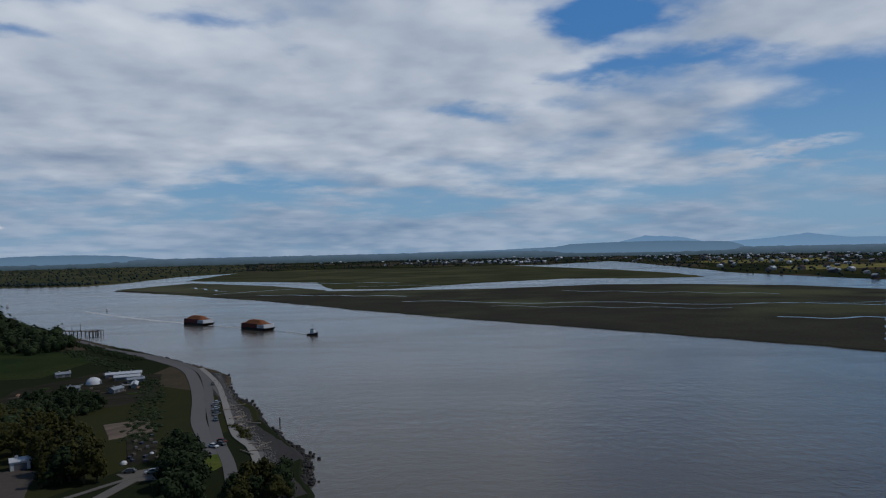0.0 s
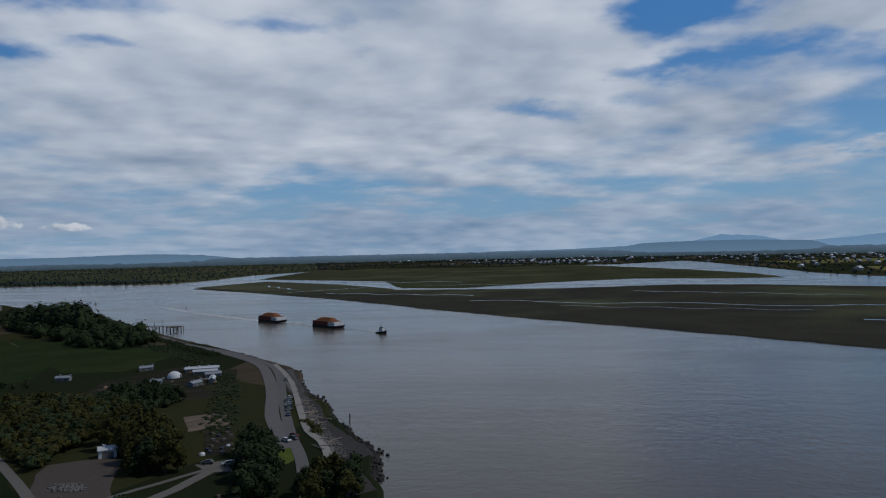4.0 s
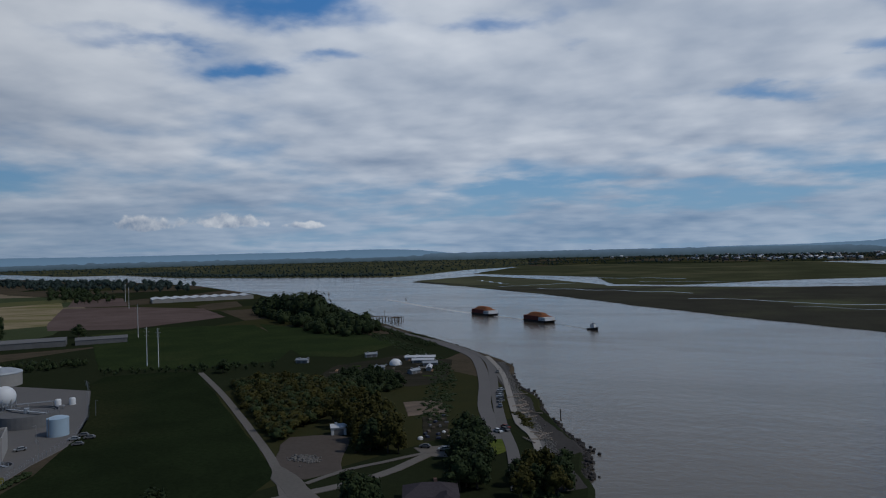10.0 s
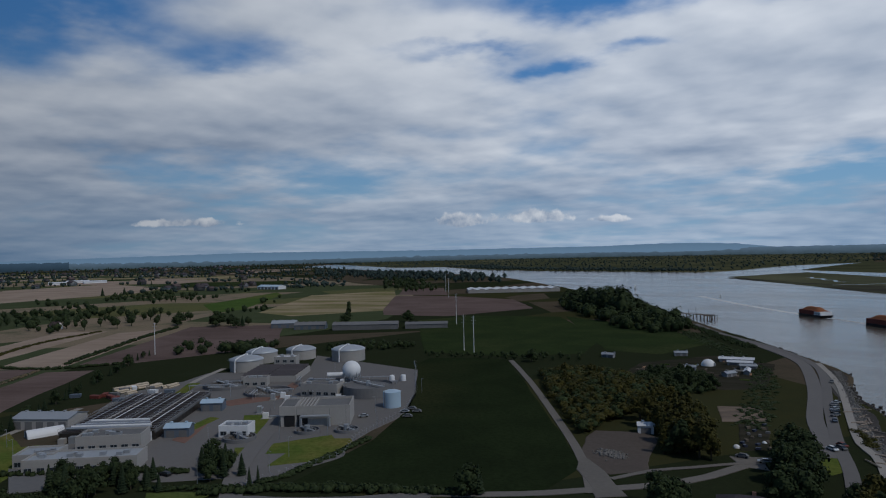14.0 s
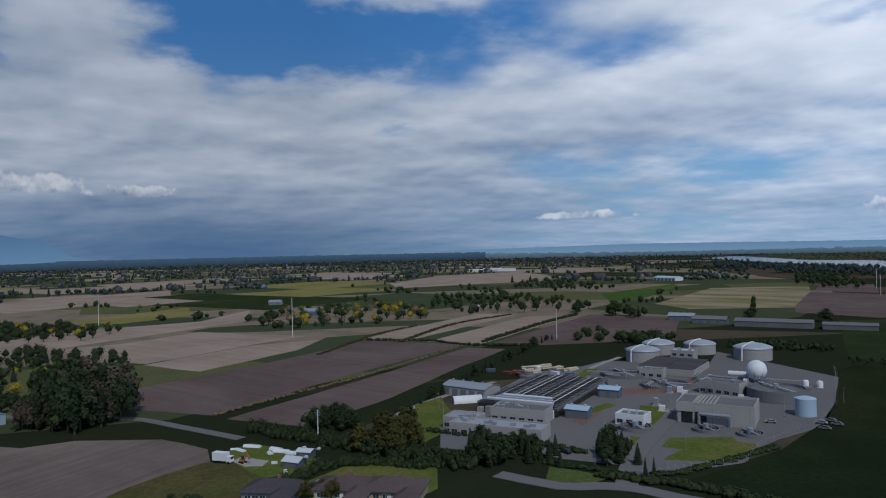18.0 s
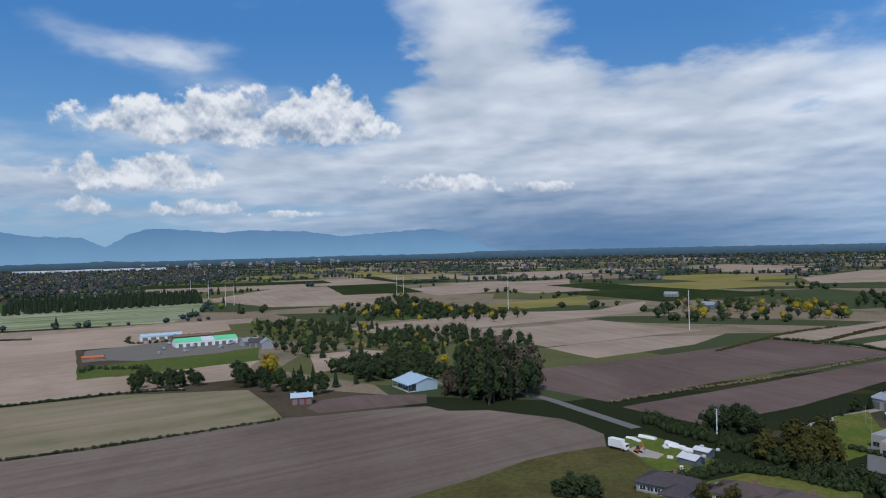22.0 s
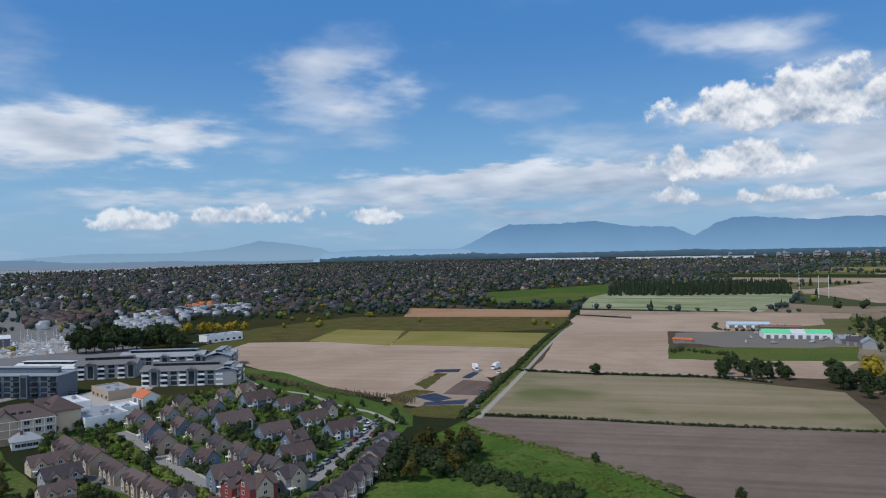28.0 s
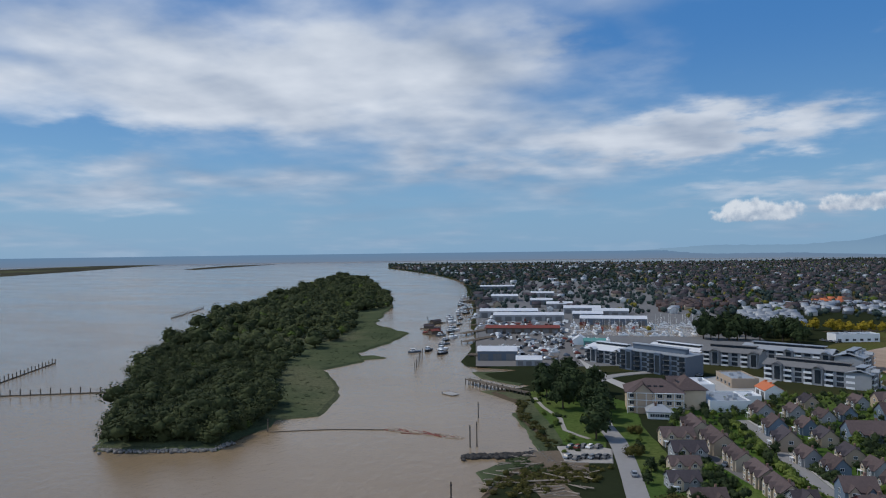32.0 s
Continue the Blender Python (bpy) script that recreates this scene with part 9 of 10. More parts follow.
FARLOW = {k: [tiny_crown(k) for _ in range(3)] for k in ("broadleaf", "conifer")}
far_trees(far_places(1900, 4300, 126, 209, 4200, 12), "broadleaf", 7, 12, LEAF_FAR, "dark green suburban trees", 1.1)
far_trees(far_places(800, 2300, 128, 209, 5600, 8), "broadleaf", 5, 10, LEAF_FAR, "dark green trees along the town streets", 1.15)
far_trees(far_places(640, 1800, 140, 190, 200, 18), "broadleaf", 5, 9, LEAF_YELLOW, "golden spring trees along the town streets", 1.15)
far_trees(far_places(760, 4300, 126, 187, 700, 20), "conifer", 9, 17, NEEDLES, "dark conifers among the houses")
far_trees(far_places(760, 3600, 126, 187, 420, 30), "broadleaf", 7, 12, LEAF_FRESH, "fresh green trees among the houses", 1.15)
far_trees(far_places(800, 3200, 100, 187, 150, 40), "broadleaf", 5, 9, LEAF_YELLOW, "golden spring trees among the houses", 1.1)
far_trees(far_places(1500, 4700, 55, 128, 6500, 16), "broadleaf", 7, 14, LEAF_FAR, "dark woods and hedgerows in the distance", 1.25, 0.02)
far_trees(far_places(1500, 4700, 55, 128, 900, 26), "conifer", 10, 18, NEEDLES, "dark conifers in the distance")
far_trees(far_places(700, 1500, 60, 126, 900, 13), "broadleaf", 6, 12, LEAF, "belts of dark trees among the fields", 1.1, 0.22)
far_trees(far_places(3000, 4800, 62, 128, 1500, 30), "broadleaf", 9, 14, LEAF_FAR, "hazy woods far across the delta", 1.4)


def shore_trees(poly, count, gap, lo, hi, mat, label, near=0.0):
    pts = [p for p in scatter(poly, count, gap, frng) if math.hypot(*p) > near]
    far_trees(pts, "broadleaf", lo, hi, mat, label, 1.25)


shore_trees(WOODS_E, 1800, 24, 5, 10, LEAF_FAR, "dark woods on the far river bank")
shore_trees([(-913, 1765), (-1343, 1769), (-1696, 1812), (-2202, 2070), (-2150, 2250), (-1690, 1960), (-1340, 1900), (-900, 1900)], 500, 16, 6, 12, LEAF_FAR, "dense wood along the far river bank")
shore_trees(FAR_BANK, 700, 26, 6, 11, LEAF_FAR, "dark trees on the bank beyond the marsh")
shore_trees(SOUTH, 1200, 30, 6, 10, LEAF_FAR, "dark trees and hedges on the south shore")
far_houses([p for p in scatter(SOUTH, 200, 40, frng)], 12, [MUTED, GREY_SIDING, WHITE, WHITE], [GREY_ROOF, SHINGLE, GREY_ROOF, WHITE_ROOF], "sheds and houses on the south shore")
for pts in ([(900, 1800), (1250, 1900), (1500, 2200), (1000, 2100)], [(1000, 2500), (1500, 2700), (1700, 3100), (1000, 2900)]):
    field(3, pts)
# large pale sheds and tower blocks of the city edge
for a, r, w, h, n in ((146, 3900, 90, 10, 5), (139, 3850, 80, 10, 5), (134, 3900, 70, 9, 4), (75, 2300, 60, 6, 3)):
    for k in range(n):
        x, y = ring_point(a + (k - n / 2) * 1.1, r + frng.uniform(-60, 60))
        ob = thing("far_warehouse", x, y, 0, a + frng.uniform(-8, 8), "long white warehouse at the edge of the town", "warehouse", "far warehouses")
        part("wall", Shape().box(-w / 2, w / 2, -18, 18, 0, h), WHITE, ob)
        part("roof", Shape().gable(-w / 2, w / 2, -18, 18, h, 2.0, None, 0.5, 0.3), WHITE_ROOF, ob)
for k in range(26):
    a = frng.uniform(117, 133)
    r = frng.uniform(3600, 4500)
    x, y = ring_point(a, r)
    h, w = frng.uniform(14, 32), frng.uniform(10, 24)
    ob = thing("tower_block", x, y, 0, a + frng.uniform(-20, 20), "pale city tower block in the haze", "tower block", "far tower blocks")
    part("wall", Shape().box(-w / 2, w / 2, -9, 9, 0, h), frng.choice([CONCRETE, GREY_SIDING, GREY_SIDING, MUTED]), ob)
    for f in range(min(2, int(h / 12))):
        part("window_band", Shape().box(-w / 2 + 0.5, w / 2 - 0.5, -9.15, 9.15, 4 + f * 12, 9 + f * 12), GLASS, ob)
    part("roof_house", Shape().box(-4, 4, -4, 4, h, h + 3.5), CONCRETE, ob)


# ---- the yard, the allotments and the dyke ----
sheet("yard", rough([(-150, 204), (-163, 226), (-166, 236), (-150, 246), (-142, 243), (-132, 219), (-124, 205), (-131, 194), (-141, 194)], 0.8, 4.0), 0.20, plain("brown_gravel", (0.115, 0.098, 0.085), 0.95, spread=0.3), "brown gravel yard beside the sheds", "yard", bank=0.3, drop=0.15)
sheet("junction", rough([(-150, 204), (-145, 202), (-134, 195), (-124, 186), (-116, 180), (-122, 173), (-132, 183), (-142, 191)], 0.5, 4.0), 0.26, LANE, "pale gravel junction of two lanes", "road", bank=0.3, drop=0.15)
ribbon("path", [(-128, 190), (-123, 206), (-115, 218), (-106, 232), (-97, 240)], 2.2, 0.30, LANE, "pale footpath past the trees", "path", 0.15)
sheet("parking_patch", rough([(-112, 238), (-104, 230), (-94, 232), (-90, 242), (-100, 246)], 0.6, 4.0), 0.24, LANE, "pale gravel parking patch by the lane", "yard", bank=0.3, drop=0.15)
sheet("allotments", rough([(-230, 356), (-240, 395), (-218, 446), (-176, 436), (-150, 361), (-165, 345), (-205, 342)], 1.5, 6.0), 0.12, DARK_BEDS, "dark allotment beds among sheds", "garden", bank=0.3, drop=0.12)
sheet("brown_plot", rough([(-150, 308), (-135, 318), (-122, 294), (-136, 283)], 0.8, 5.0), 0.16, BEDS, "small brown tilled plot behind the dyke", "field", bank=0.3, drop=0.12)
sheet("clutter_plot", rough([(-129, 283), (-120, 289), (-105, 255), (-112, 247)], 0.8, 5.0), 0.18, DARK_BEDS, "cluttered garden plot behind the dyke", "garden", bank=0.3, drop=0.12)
yrng = random.Random(31)
for p in scatter([(-129, 283), (-120, 289), (-105, 255), (-112, 247)], 16, 4.0, yrng):
    solid("garden_box", Shape().box(-0.9, 0.9, -0.6, 0.6, 0, 0.7, None, 0.08), yrng.choice([TIMBER, CONCRETE_DARK, TIMBER, TARP]), "garden box or bin in a cluttered plot", "box", "boxes of the garden plot", at=pose(*p, 0.2, 0, 0, yrng.uniform(0, 180)))
for p in scatter([(-226, 360), (-234, 395), (-215, 440), (-182, 428), (-156, 362), (-205, 347)], 30, 7.0, yrng):
    solid("garden_bed", Shape().box(-2.6, 2.6, -0.7, 0.7, 0, 0.5, None, 0.08), yrng.choice([TIMBER, GREEN_GRASS, SOIL_RED, CONCRETE, TIMBER]), "raised garden bed in the allotments", "garden bed", "beds of the allotments", at=pose(*p, 0.12, 0, 0, 22 + yrng.choice([0, 90])))
# promenade, riverside scrub and the sandy edge of the dyke
ribbon("promenade", [(-158, 455), (-141, 423), (-126, 391), (-112, 355), (-98, 317), (-85, 284), (-76, 270), (-68, 251), (-64, 233)], 3.0, 0.42, GRAVEL, "pale gravel promenade along the river bank", "path", 0.3)
hedge("bank_scrub", [(-92, 303), (-84, 290), (-79, 280)], 4.0, 1.6, LEAF_OLIVE, "low olive scrub between promenade and rocks", 1.5)
hedge("bank_scrub", [(-66, 236), (-62, 222), (-58, 208), (-50, 200)], 8.0, 2.6, LEAF, "dark scrub at the end of the promenade", 1.4)
hedge("dyke_scrub", [(-330, 606), (-290, 572), (-250, 528), (-214, 496)], 9.0, 2.2, LEAF, "dark scrub beside the dyke road", 2.0)
sheet("lane_grass", rough([(-94, 262), (-84, 262), (-77, 250), (-80, 240), (-90, 250)], 0.6, 4.0), 0.2, LAWN, "green traffic island between lane and promenade", "grass", bank=0.3, drop=0.15)
for x, y, h in ((-210, -33, 6.5), (-213, -37, 6.0), (-206, -29, 5.5), (-208, -40, 5.0), (-216, -31, 4.5), (-204, -36, 4.5)):
    tree("broadleaf", x, y, h, LEAF, "dark bushy tree beside the rough meadow", "tree", "trees beside the rough meadow", 1.3)
# sheds of a farm before the long fields
barn("dark_hall", -590, 372, 47, 30, 14, 4.5, 2.4, BLUE_WALL, CONCRETE_DARK, "dark machinery hall with a grey roof", 4, category="hall")
for x, y, h, k in ((-700, 330, 14, 0), (-690, 322, 17, 0), (-682, 334, 13, 0), (-668, 340, 12, 1), (-735, 300, 12, 0), (-745, 306, 13, 0), (-600, 420, 12, 0), (-560, 470, 13, 0), (-662, 330, 11, 0)):
    tree("conifer" if k else "broadleaf", x, y, h, NEEDLES if k else LEAF, "dark tree beside the farm halls", "tree", "trees beside the farm halls", 1.2)

# garden shrubs and small trees packed between the village houses
gp = [p for p in scatter([(30, -332), (-14, -372), (-62, -400), (-82, -352), (-98, -300), (-108, -276), (-60, -200), (8, -190), (20, -250)], 900, 3.2, yrng)
      if min(math.dist(p, q) for q in BUILT) > 5.8 and min(math.dist(p, q) for q in ROW_A) > 8.6 and min(math.dist(p, q) for q in STREETS) > 4.4]
for i, mat in enumerate((LEAF, LEAF_FRESH, LEAF)):
    bulk("garden_shrubs", [(x, y, -0.3, *(lambda h: (h, h * 1.25))(yrng.uniform(2.0, 5.8)), yrng.uniform(0, 6.28)) for x, y in gp[i::3]], LOW["broadleaf"][i], mat, "mixed green shrubs and small trees in village gardens", "shrubs")
# tree belts behind the digesters
woods([(-447, 296), (-428, 310), (-401, 343), (-420, 356), (-455, 340), (-470, 317)], 34, 5.5, "broadleaf", 5.0, 9.0, LEAF, "dark tree belt behind the digesters", -1.0, wide=1.2)
woods([(-502, 235), (-473, 248), (-499, 282), (-527, 270)], 18, 6.0, "broadleaf", 8.0, 13.0, LEAF, "dark trees behind the digesters", -1.5, wide=1.1)
sheet("lawn", rough([(-292, 34), (-321, 52), (-315, 72), (-287, 62), (-262, 42)], 0.8, 5.0), 0.20, LAWN, "mown lawn beside the plant workshop", "lawn", bank=0.2, drop=0.12)
sheet("lawn", rough([(-246, 137), (-240, 160), (-227, 154), (-226, 140), (-236, 128)], 0.6, 4.0), 0.285, LAWN, "mown olive lawn inside the plant fence", "lawn", bank=0.2, drop=0.2)
for pts in ([(-134.5, -326.7), (-147, -328.9), (-149.2, -313.5), (-139.3, -310.5)], [(-134, -312), (-154.8, -307.3), (-148.4, -299.5), (-130.6, -307)], [(-176.7, -393), (-190.3, -387), (-185.1, -378.7), (-170.9, -385.1)], [(-178.6, -361.2), (-192.6, -374.2), (-193.7, -369.1), (-180.4, -356.1)]):
    sheet("plot_cover", rough(pts, 0.6, 3.0), 0.34, TARP, "dark blue plastic sheet laid over a vegetable plot", "plastic sheet", bank=0.2, drop=0.1)
for pts in ([(-125.3, -336.7), (-142.1, -343.4), (-148.8, -332.8), (-135.5, -327.6), (-120.4, -307.3), (-118.8, -316.5)], [(-117.9, -300.9), (-130.2, -305.9), (-147.8, -297.1), (-132.6, -275.5), (-120, -287.3)], [(-148.1, -357.8), (-172.7, -381.7), (-176.3, -377.4), (-146.5, -340.9)]):
    sheet("bed_rows", rough(pts, 1.6, 4.0), 0.30, ROUGH_MEADOW, "weedy olive beds beside the field road", "field", bank=0.2, drop=0.1)

# the plant's entrance road, hedges and courts
ribbon("road", [(-222, 62), (-206, 77), (-203, 88), (-200, 95), (-195, 101), (-188, 106), (-172, 122), (-160, 141)], 6.5, 0.30, ASPHALT, "asphalt lane past the plant gate", "road", 0.2)
ribbon("road", [(-199, 96), (-215, 105), (-235, 119), (-258, 139), (-283, 160), (-302, 171)], 7.0, 0.32, ASPHALT, "asphalt entrance road of the plant", "road", 0.2)
hedge("hedge", [(-229, 81), (-221, 90), (-212, 99)], 2.2, 1.6, LEAF, "clipped dark hedge along the plant entrance", 0.9)
hedge("hedge", [(-208, 110), (-207, 118), (-211, 130), (-218, 150), (-224, 167)], 2.4, 1.4, LEAF, "low green scrub along the plant fence", 1.0)
sheet("lawn", rough([(-225, 81), (-210, 97), (-206, 88), (-212, 75)], 0.5, 4.0), 0.2, GREEN_GRASS, "green verge beside the plant entrance", "lawn", bank=0.2, drop=0.12)
sheet("lawn", rough([(-299, 152), (-292, 160), (-282, 156), (-265, 139), (-272, 138)], 0.5, 4.0), 0.31, LAWN, "mown olive lawn inside the plant fence", "lawn", bank=0.2, drop=0.2)
for x, y in ((-208, 107), (-207, 109.5)):
    tree("conifer", x, y, 6.5, NEEDLES, "slim dark cypress beside the plant gate", "tree", "cypresses at the gate", 0.7)
sheet("forecourt", [(-287, 56), (-280, 64), (-264, 62), (-252, 58), (-257, 50)], 0.32, CONCRETE_DARK, "grey concrete forecourt of the plant office", "pavement", bank=0.2, drop=0.2)

sheet("shore_grass", rough([(64, -256), (70, -270), (82, -288), (92, -305), (98, -329), (116, -345), (104, -352), (92, -330), (78, -302), (62, -268)], 1.0, 4.0), 0.10, REED, "rough green reeds above the muddy shore", "grass", bank=0.4, drop=0.3)
hedge("bank_scrub", [(66, -258), (80, -286), (92, -308), (98, -332)], 5.0, 1.3, LEAF_OLIVE, "olive sedge along the muddy shore", 1.6)

# masts, vehicles and clutter round the basin, the terraces and trees behind it
MAST_T = Shape().tube(0.10, 0.05, 0, 1, 5).box(-0.05, 0.05, -0.9, 0.9, 0.55, 0.57)
bulk("boat_masts", [(*q, 0.5, yrng.uniform(7, 13), 1.0, yrng.uniform(0, 6.28)) for q in scatter(BASIN, 90, 6.0, yrng)], MAST_T, WHITE, "slim white masts of the boats in the basin", "masts")
bulk("boat_masts", [(*q, -0.8, yrng.uniform(8, 15), 1.0, yrng.uniform(0, 6.28)) for q in scatter([(163.3, -434.8), (210.7, -583.2), (262.4, -730.7), (364.5, -974.1), (530.6, -1352.6), (595.3, -1465.5), (280.5, -725.8), (169.3, -432.8)], 34, 7.0, yrng)], MAST_T, TIMBER, "dark masts and rigging of the moored fishing boats", "masts")
YARDS = [(135.1, -444.1), (88.3, -459.6), (102.5, -557.7), (140.2, -604.5), (159.1, -686.5), (234.1, -665), (190.7, -541.1), (164.6, -541.8)]
VAN_T = Shape().box(-1.2, 1.2, -0.45, 0.45, 0.15, 0.62, None, 0.05).box(-0.5, 0.9, -0.4, 0.4, 0.62, 1.0, None, 0.1)
for mat, n, word in ((WHITE, 60, "white"), (BLACK, 70, "dark"), (BLUE_WALL, 40, "blue"), (RUST, 24, "red"), (STEEL, 50, "silver")):
    bulk("parked_vehicles", [(*q, 0.15, 1.7 * yrng.uniform(0.8, 1.4), 1.9 * yrng.uniform(0.8, 1.3), yrng.choice([0.3, 1.87]) + yrng.uniform(-.15, .15)) for q in scatter(YARDS, n, 5.0, yrng)], VAN_T, mat, word + " vehicles and trailers in the harbour yards", "vehicles")
for roof, wall, poly, n, word in ((GREY_ROOF, WHITE, [(-1, -691.9), (-52.1, -716.5), (-51.1, -849.8), (-1.4, -829.5)], 70, "white terraced houses with blue-grey roofs"), (GREY_ROOF, GREY_SIDING, [(-0.3, -857.7), (-141.1, -853.9), (-164.7, -996.4), (-45.6, -967.2)], 60, "grey-roofed terraces"), (SHINGLE, BRICK, [(85.8, -835), (5.9, -910.9), (6.6, -1033.6), (97.6, -950.9)], 40, "red-brown brick terraces"), (ORANGE, CREAM, [(-83.8, -976.5), (-120.3, -976.7), (-126.7, -1054), (-89.8, -1045.4)], 12, "orange-roofed terraces")):
    pl = [(*q, 0, 6.5, 8.0, 0.25 + yrng.uniform(-.05, .05)) for q in scatter(poly, n, 10.0, yrng)]
    bulk("terrace_walls", pl, HOUSE_W, wall, "walls of the " + word, "houses")
    bulk("terrace_roofs", pl, HOUSE_R, roof, "roofs of the " + word, "houses")
for x, y in ((-58.6, -686), (-71.5, -685.5), (-78.9, -683.3), (-85.8, -681.2), (-94.4, -683.8), (-102.2, -694.6), (-47.5, -653), (-110.3, -688.5)):
    tree("broadleaf", x, y, yrng.uniform(9, 12), LEAF_GOLD, "golden spring tree beside the terraces", "tree", "golden trees beside the terraces", 1.2)
for x, y in ((27.1, -599.2), (21.4, -593.7), (15.8, -599.1), (8.3, -597.7), (2.1, -596.1), (-4, -601.6), (-14, -597.6), (-29.9, -599), (-36.4, -597.7), (-40.2, -585.5)):
    tree("broadleaf", x, y, yrng.uniform(17, 24), LEAF, "tall dark tree beside the boat basin", "tree", "tall trees beside the basin", 0.95)
flat_building("club_house", *(-79.6, -618), 205, 34, 12, 5.5, WHITE, GREY_ROOF, "white two-storey club house beside the field", 6, 3)
park([(x, y, 110) for x, y in ((-57.9, -611.3), (-60.3, -608.6), (-63.1, -606), (-65.8, -603.5), (-69, -604.5))], 0.2, "beside the club house")
rig = thing("crane_barge", 255, -580.3, -1.2, 20, "rust-red crane barge with a lattice jib moored in the channel", "barge")
part("hull", Shape().box(-9, 9, -4, 4, -0.2, 1.5, None, 0.2), RUST, rig)
part("cabin", Shape().box(-7, -1, -2.6, 2.6, 1.5, 5.0), RUST, rig, "rust-red cabin")
part("cabin_roof", Shape().gable(-7, -1, -2.6, 2.6, 5.0, 1.0, None, 0.3, 0.15), SHINGLE_GREY, rig)
for sg in (-1, 1):
    jib = Matrix.Translation((2.0, sg * 0.9, 1.5)) @ Matrix.Rotation(radians(12), 4, "Y")
    part("jib_rail", Shape().box(-0.15, 0.15, -0.12, 0.12, 0, 14.0, jib), TIMBER, rig)
for k in range(7):
    jib = Matrix.Translation((2.0, 0, 1.5)) @ Matrix.Rotation(radians(12), 4, "Y")
    part("jib_rung", Shape().box(-0.1, 0.1, -0.9, 0.9, 1.0 + 2.0 * k, 1.25 + 2.0 * k, jib), TIMBER, rig)

# the packing yard's vehicles and hedge
bulk("yard_vehicles", [(*q, 0.36, 2.0, 2.0, yrng.uniform(0, 6.28)) for q in scatter([(-400.6, -395.1), (-470.7, -413), (-522.9, -361.3), (-483.9, -334.4), (-420.4, -363.8)], 16, 6.0, yrng)], VAN_T, STEEL, "silver and grey vehicles in the packing yard", "vehicles")
hedge("hedge", [(-343.9, -371.3), (-359.3, -373.5), (-359.2, -359.8), (-364.5, -349.2), (-362.1, -332.1)], 6.0, 4.2, LEAF, "dark shrubs before the packing yard", 2.2, 0.5)
hedge("hedge", [(-498.1, -482.2), (-467.5, -447.4), (-489.9, -423.7), (-518.4, -405.9)], 4.0, 2.6, LEAF, "dark hedge behind the long sheds", 2.2, 0.5)
# pipework of the plant
def pipe_rack(x, y, turn, length, h, n, mat):
    ob = thing("pipe_rack", x, y, 0, turn, "steel pipe rack carrying grey pipes across the plant yard", "pipes", "pipe racks")
    for k in range(n):
        part("pipe", Shape().tube(0.22, 0.22, -length / 2, length / 2, 8, Matrix.Translation((0, (k - n / 2) * 0.7, h)) @ Matrix.Rotation(radians(90), 4, "Y")), mat if k % 2 else STEEL, ob)
    for px in (-length / 2 + 0.6, 0, length / 2 - 0.6):
        part("post", Shape().box(px - 0.1, px + 0.1, -n * 0.4, -n * 0.4 + 0.2, 0, h), STEEL, ob)
        part("beam", Shape().box(px - 0.1, px + 0.1, -n * 0.45, n * 0.35, h - 0.45, h - 0.25), STEEL, ob)


for k, (x, y) in enumerate([(-379.6, 183.3), (-372.1, 197.6), (-372.7, 169), (-344.5, 223.5), (-328.5, 233.7), (-324.1, 242.5), (-310.3, 241.5), (-315.5, 198.2), (-310.8, 206.7), (-335.8, 191), (-348.1, 210.5), (-305.8, 219.6), (-354.6, 152.6), (-332.6, 173.8)]):
    pipe_rack(x, y, PT + (0, 90, 0)[k % 3], (16, 11, 22)[k % 3], (1.6, 3.2, 2.4)[k % 3], 3 + k % 2, CONCRETE_DARK)
drum = thing("gas_drum", *(-343.7, 234), 0, PT, "long white horizontal gas drum on saddles", "tank")
part("drum", Shape().tube(1.5, 1.5, -6.0, 6.0, 14, Matrix.Translation((0, 0, 2.4)) @ Matrix.Rotation(radians(90), 4, "Y")), WHITE, drum, smooth=False)
for px in (-4, 4):
    part("saddle", Shape().box(px - 0.4, px + 0.4, -1.3, 1.3, 0, 1.4), CONCRETE, drum)
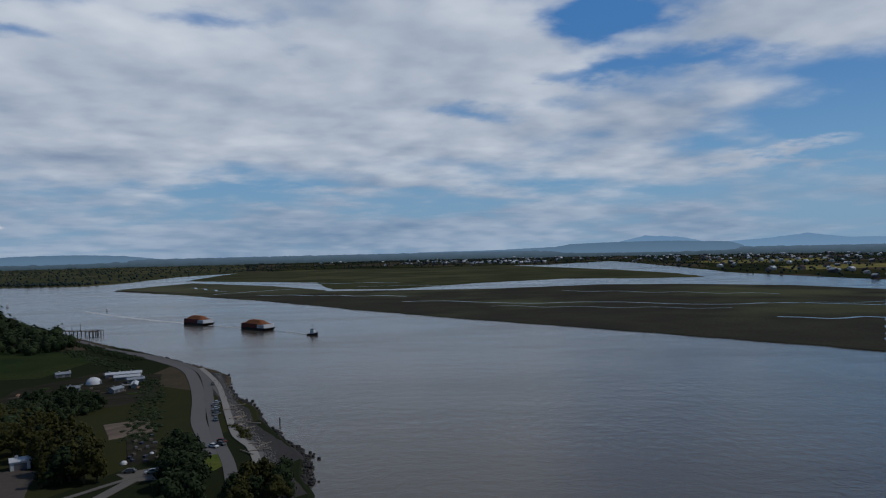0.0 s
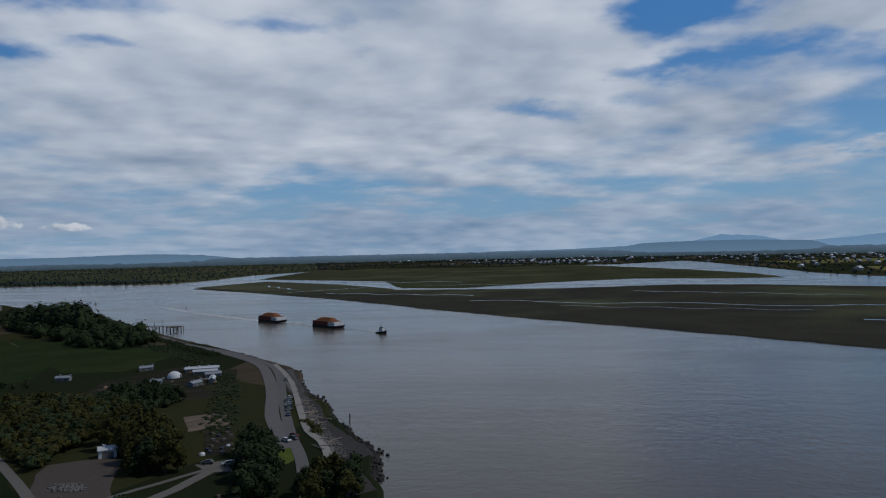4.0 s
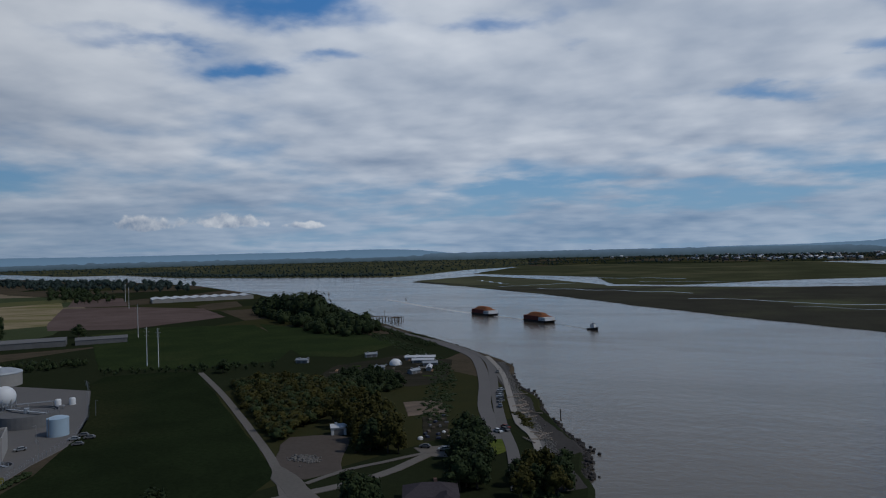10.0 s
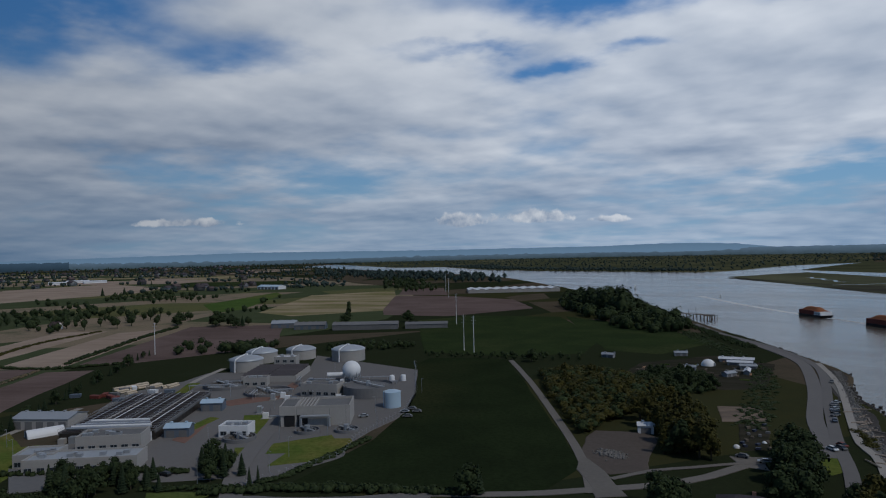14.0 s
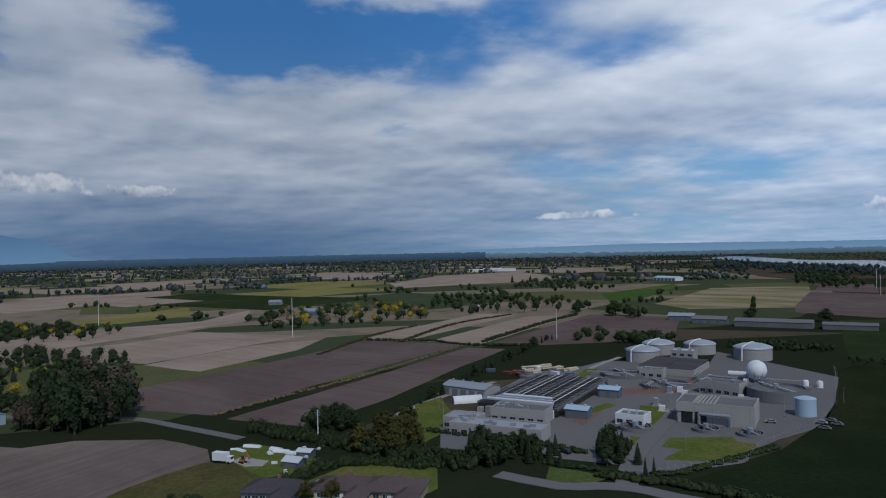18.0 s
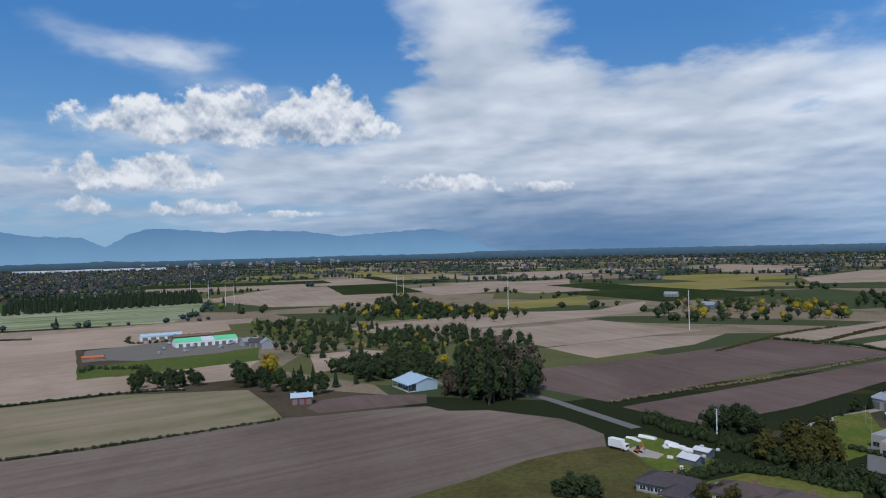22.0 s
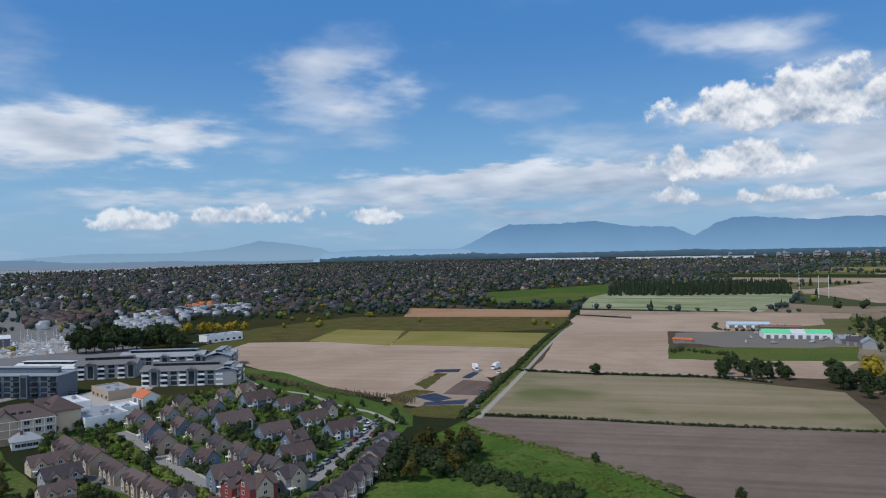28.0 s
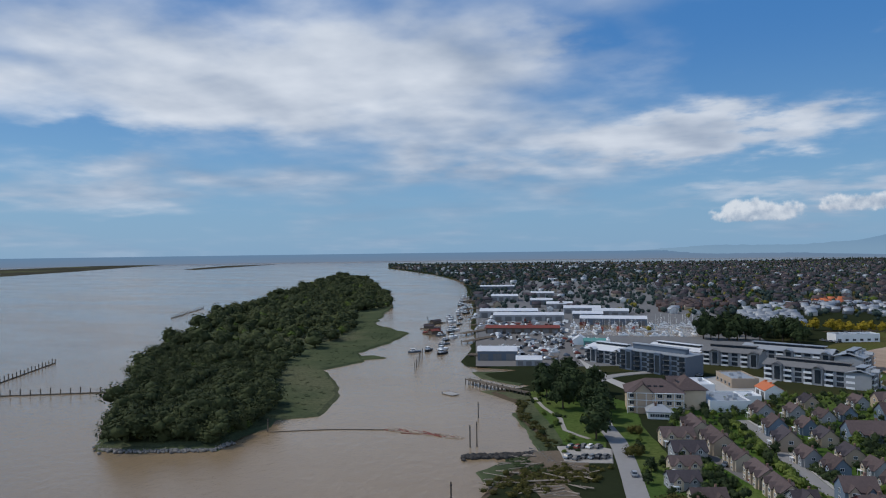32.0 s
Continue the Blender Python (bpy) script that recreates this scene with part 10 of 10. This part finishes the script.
for pts in ([(-281.8, 111.7), (-295.1, 124.6), (-304.1, 136), (-298.8, 135.2), (-273, 113.3)], [(-335.6, 159.4), (-334.5, 188.2), (-353.6, 210.1), (-342.2, 206.9), (-318.8, 183.2), (-323.4, 156.5)]):
    sheet("paved_strip", rough(pts, 0.4, 4.0), 0.27, BRICK, "red-brown paved strip beside the basins", "pavement", bank=0.2, drop=0.1)
# tufts over the island's reed fringe
bulk("reed_tufts", [(*q, -0.3, yrng.uniform(0.2, 0.6), yrng.uniform(1.4, 3.2), yrng.uniform(0, 6.28)) for q in scatter(ISLE, 3400, 2.4, yrng) if not inside(q, ISLE_WOOD) and q[1] > -640], CLUMP_T, REED, "ragged tufts of green reeds on the island shore", "reeds")
# tall trees beside the lane and before the yard
for k, (x, y) in enumerate([(-104.4, 173.7), (-100.6, 174.3), (-98.6, 177.9), (-97.6, 182), (-102.1, 180.9), (-150.4, 147.9), (-149, 151.3), (-105.6, 180.6)]):
    tree("broadleaf" if k % 3 else "conifer", x, y, yrng.uniform(8, 11), LEAF if k % 3 else NEEDLES, "tall dark tree beside the gravel lane", "tree", "trees beside the gravel lane", 1.05)
for x, y in ((-162.5, 263.4), (-153.1, 256.6), (-143.8, 248.6), (-133.8, 239.9), (-124.6, 232), (-118.8, 229.8), (-114.7, 230)):
    tree("broadleaf", x, y, yrng.uniform(11, 15), LEAF_OLIVE, "tall golden-olive tree before the yard", "tree", "golden trees before the yard", 0.85)

sheet("drift_beach", rough([(69.7, -248.6), (62.3, -252.8), (50.7, -251.1), (45.8, -231.3), (51.1, -217.5), (43.7, -207.4), (54.6, -203.3), (63.8, -217.3), (68.3, -222.9)], 1.2, 4.0, 2.0), 0.12, plain("brown_mud", (0.17, 0.135, 0.10), 0.95, grain=0.6, spread=0.4), "brown muddy beach littered with driftwood", "beach", bank=0.8, drop=0.8)

far_houses(scatter([(-291.6, 3324.1), (-97.9, 3975.5), (540.4, 3655.4), (464.5, 3068.3), (-53.5, 3150.7)], 90, 26, frng), 11, [WHITE, GREY_SIDING, MUTED], [WHITE_ROOF, GREY_ROOF, SHINGLE_GREY], "sheds along the bank beyond the marsh")
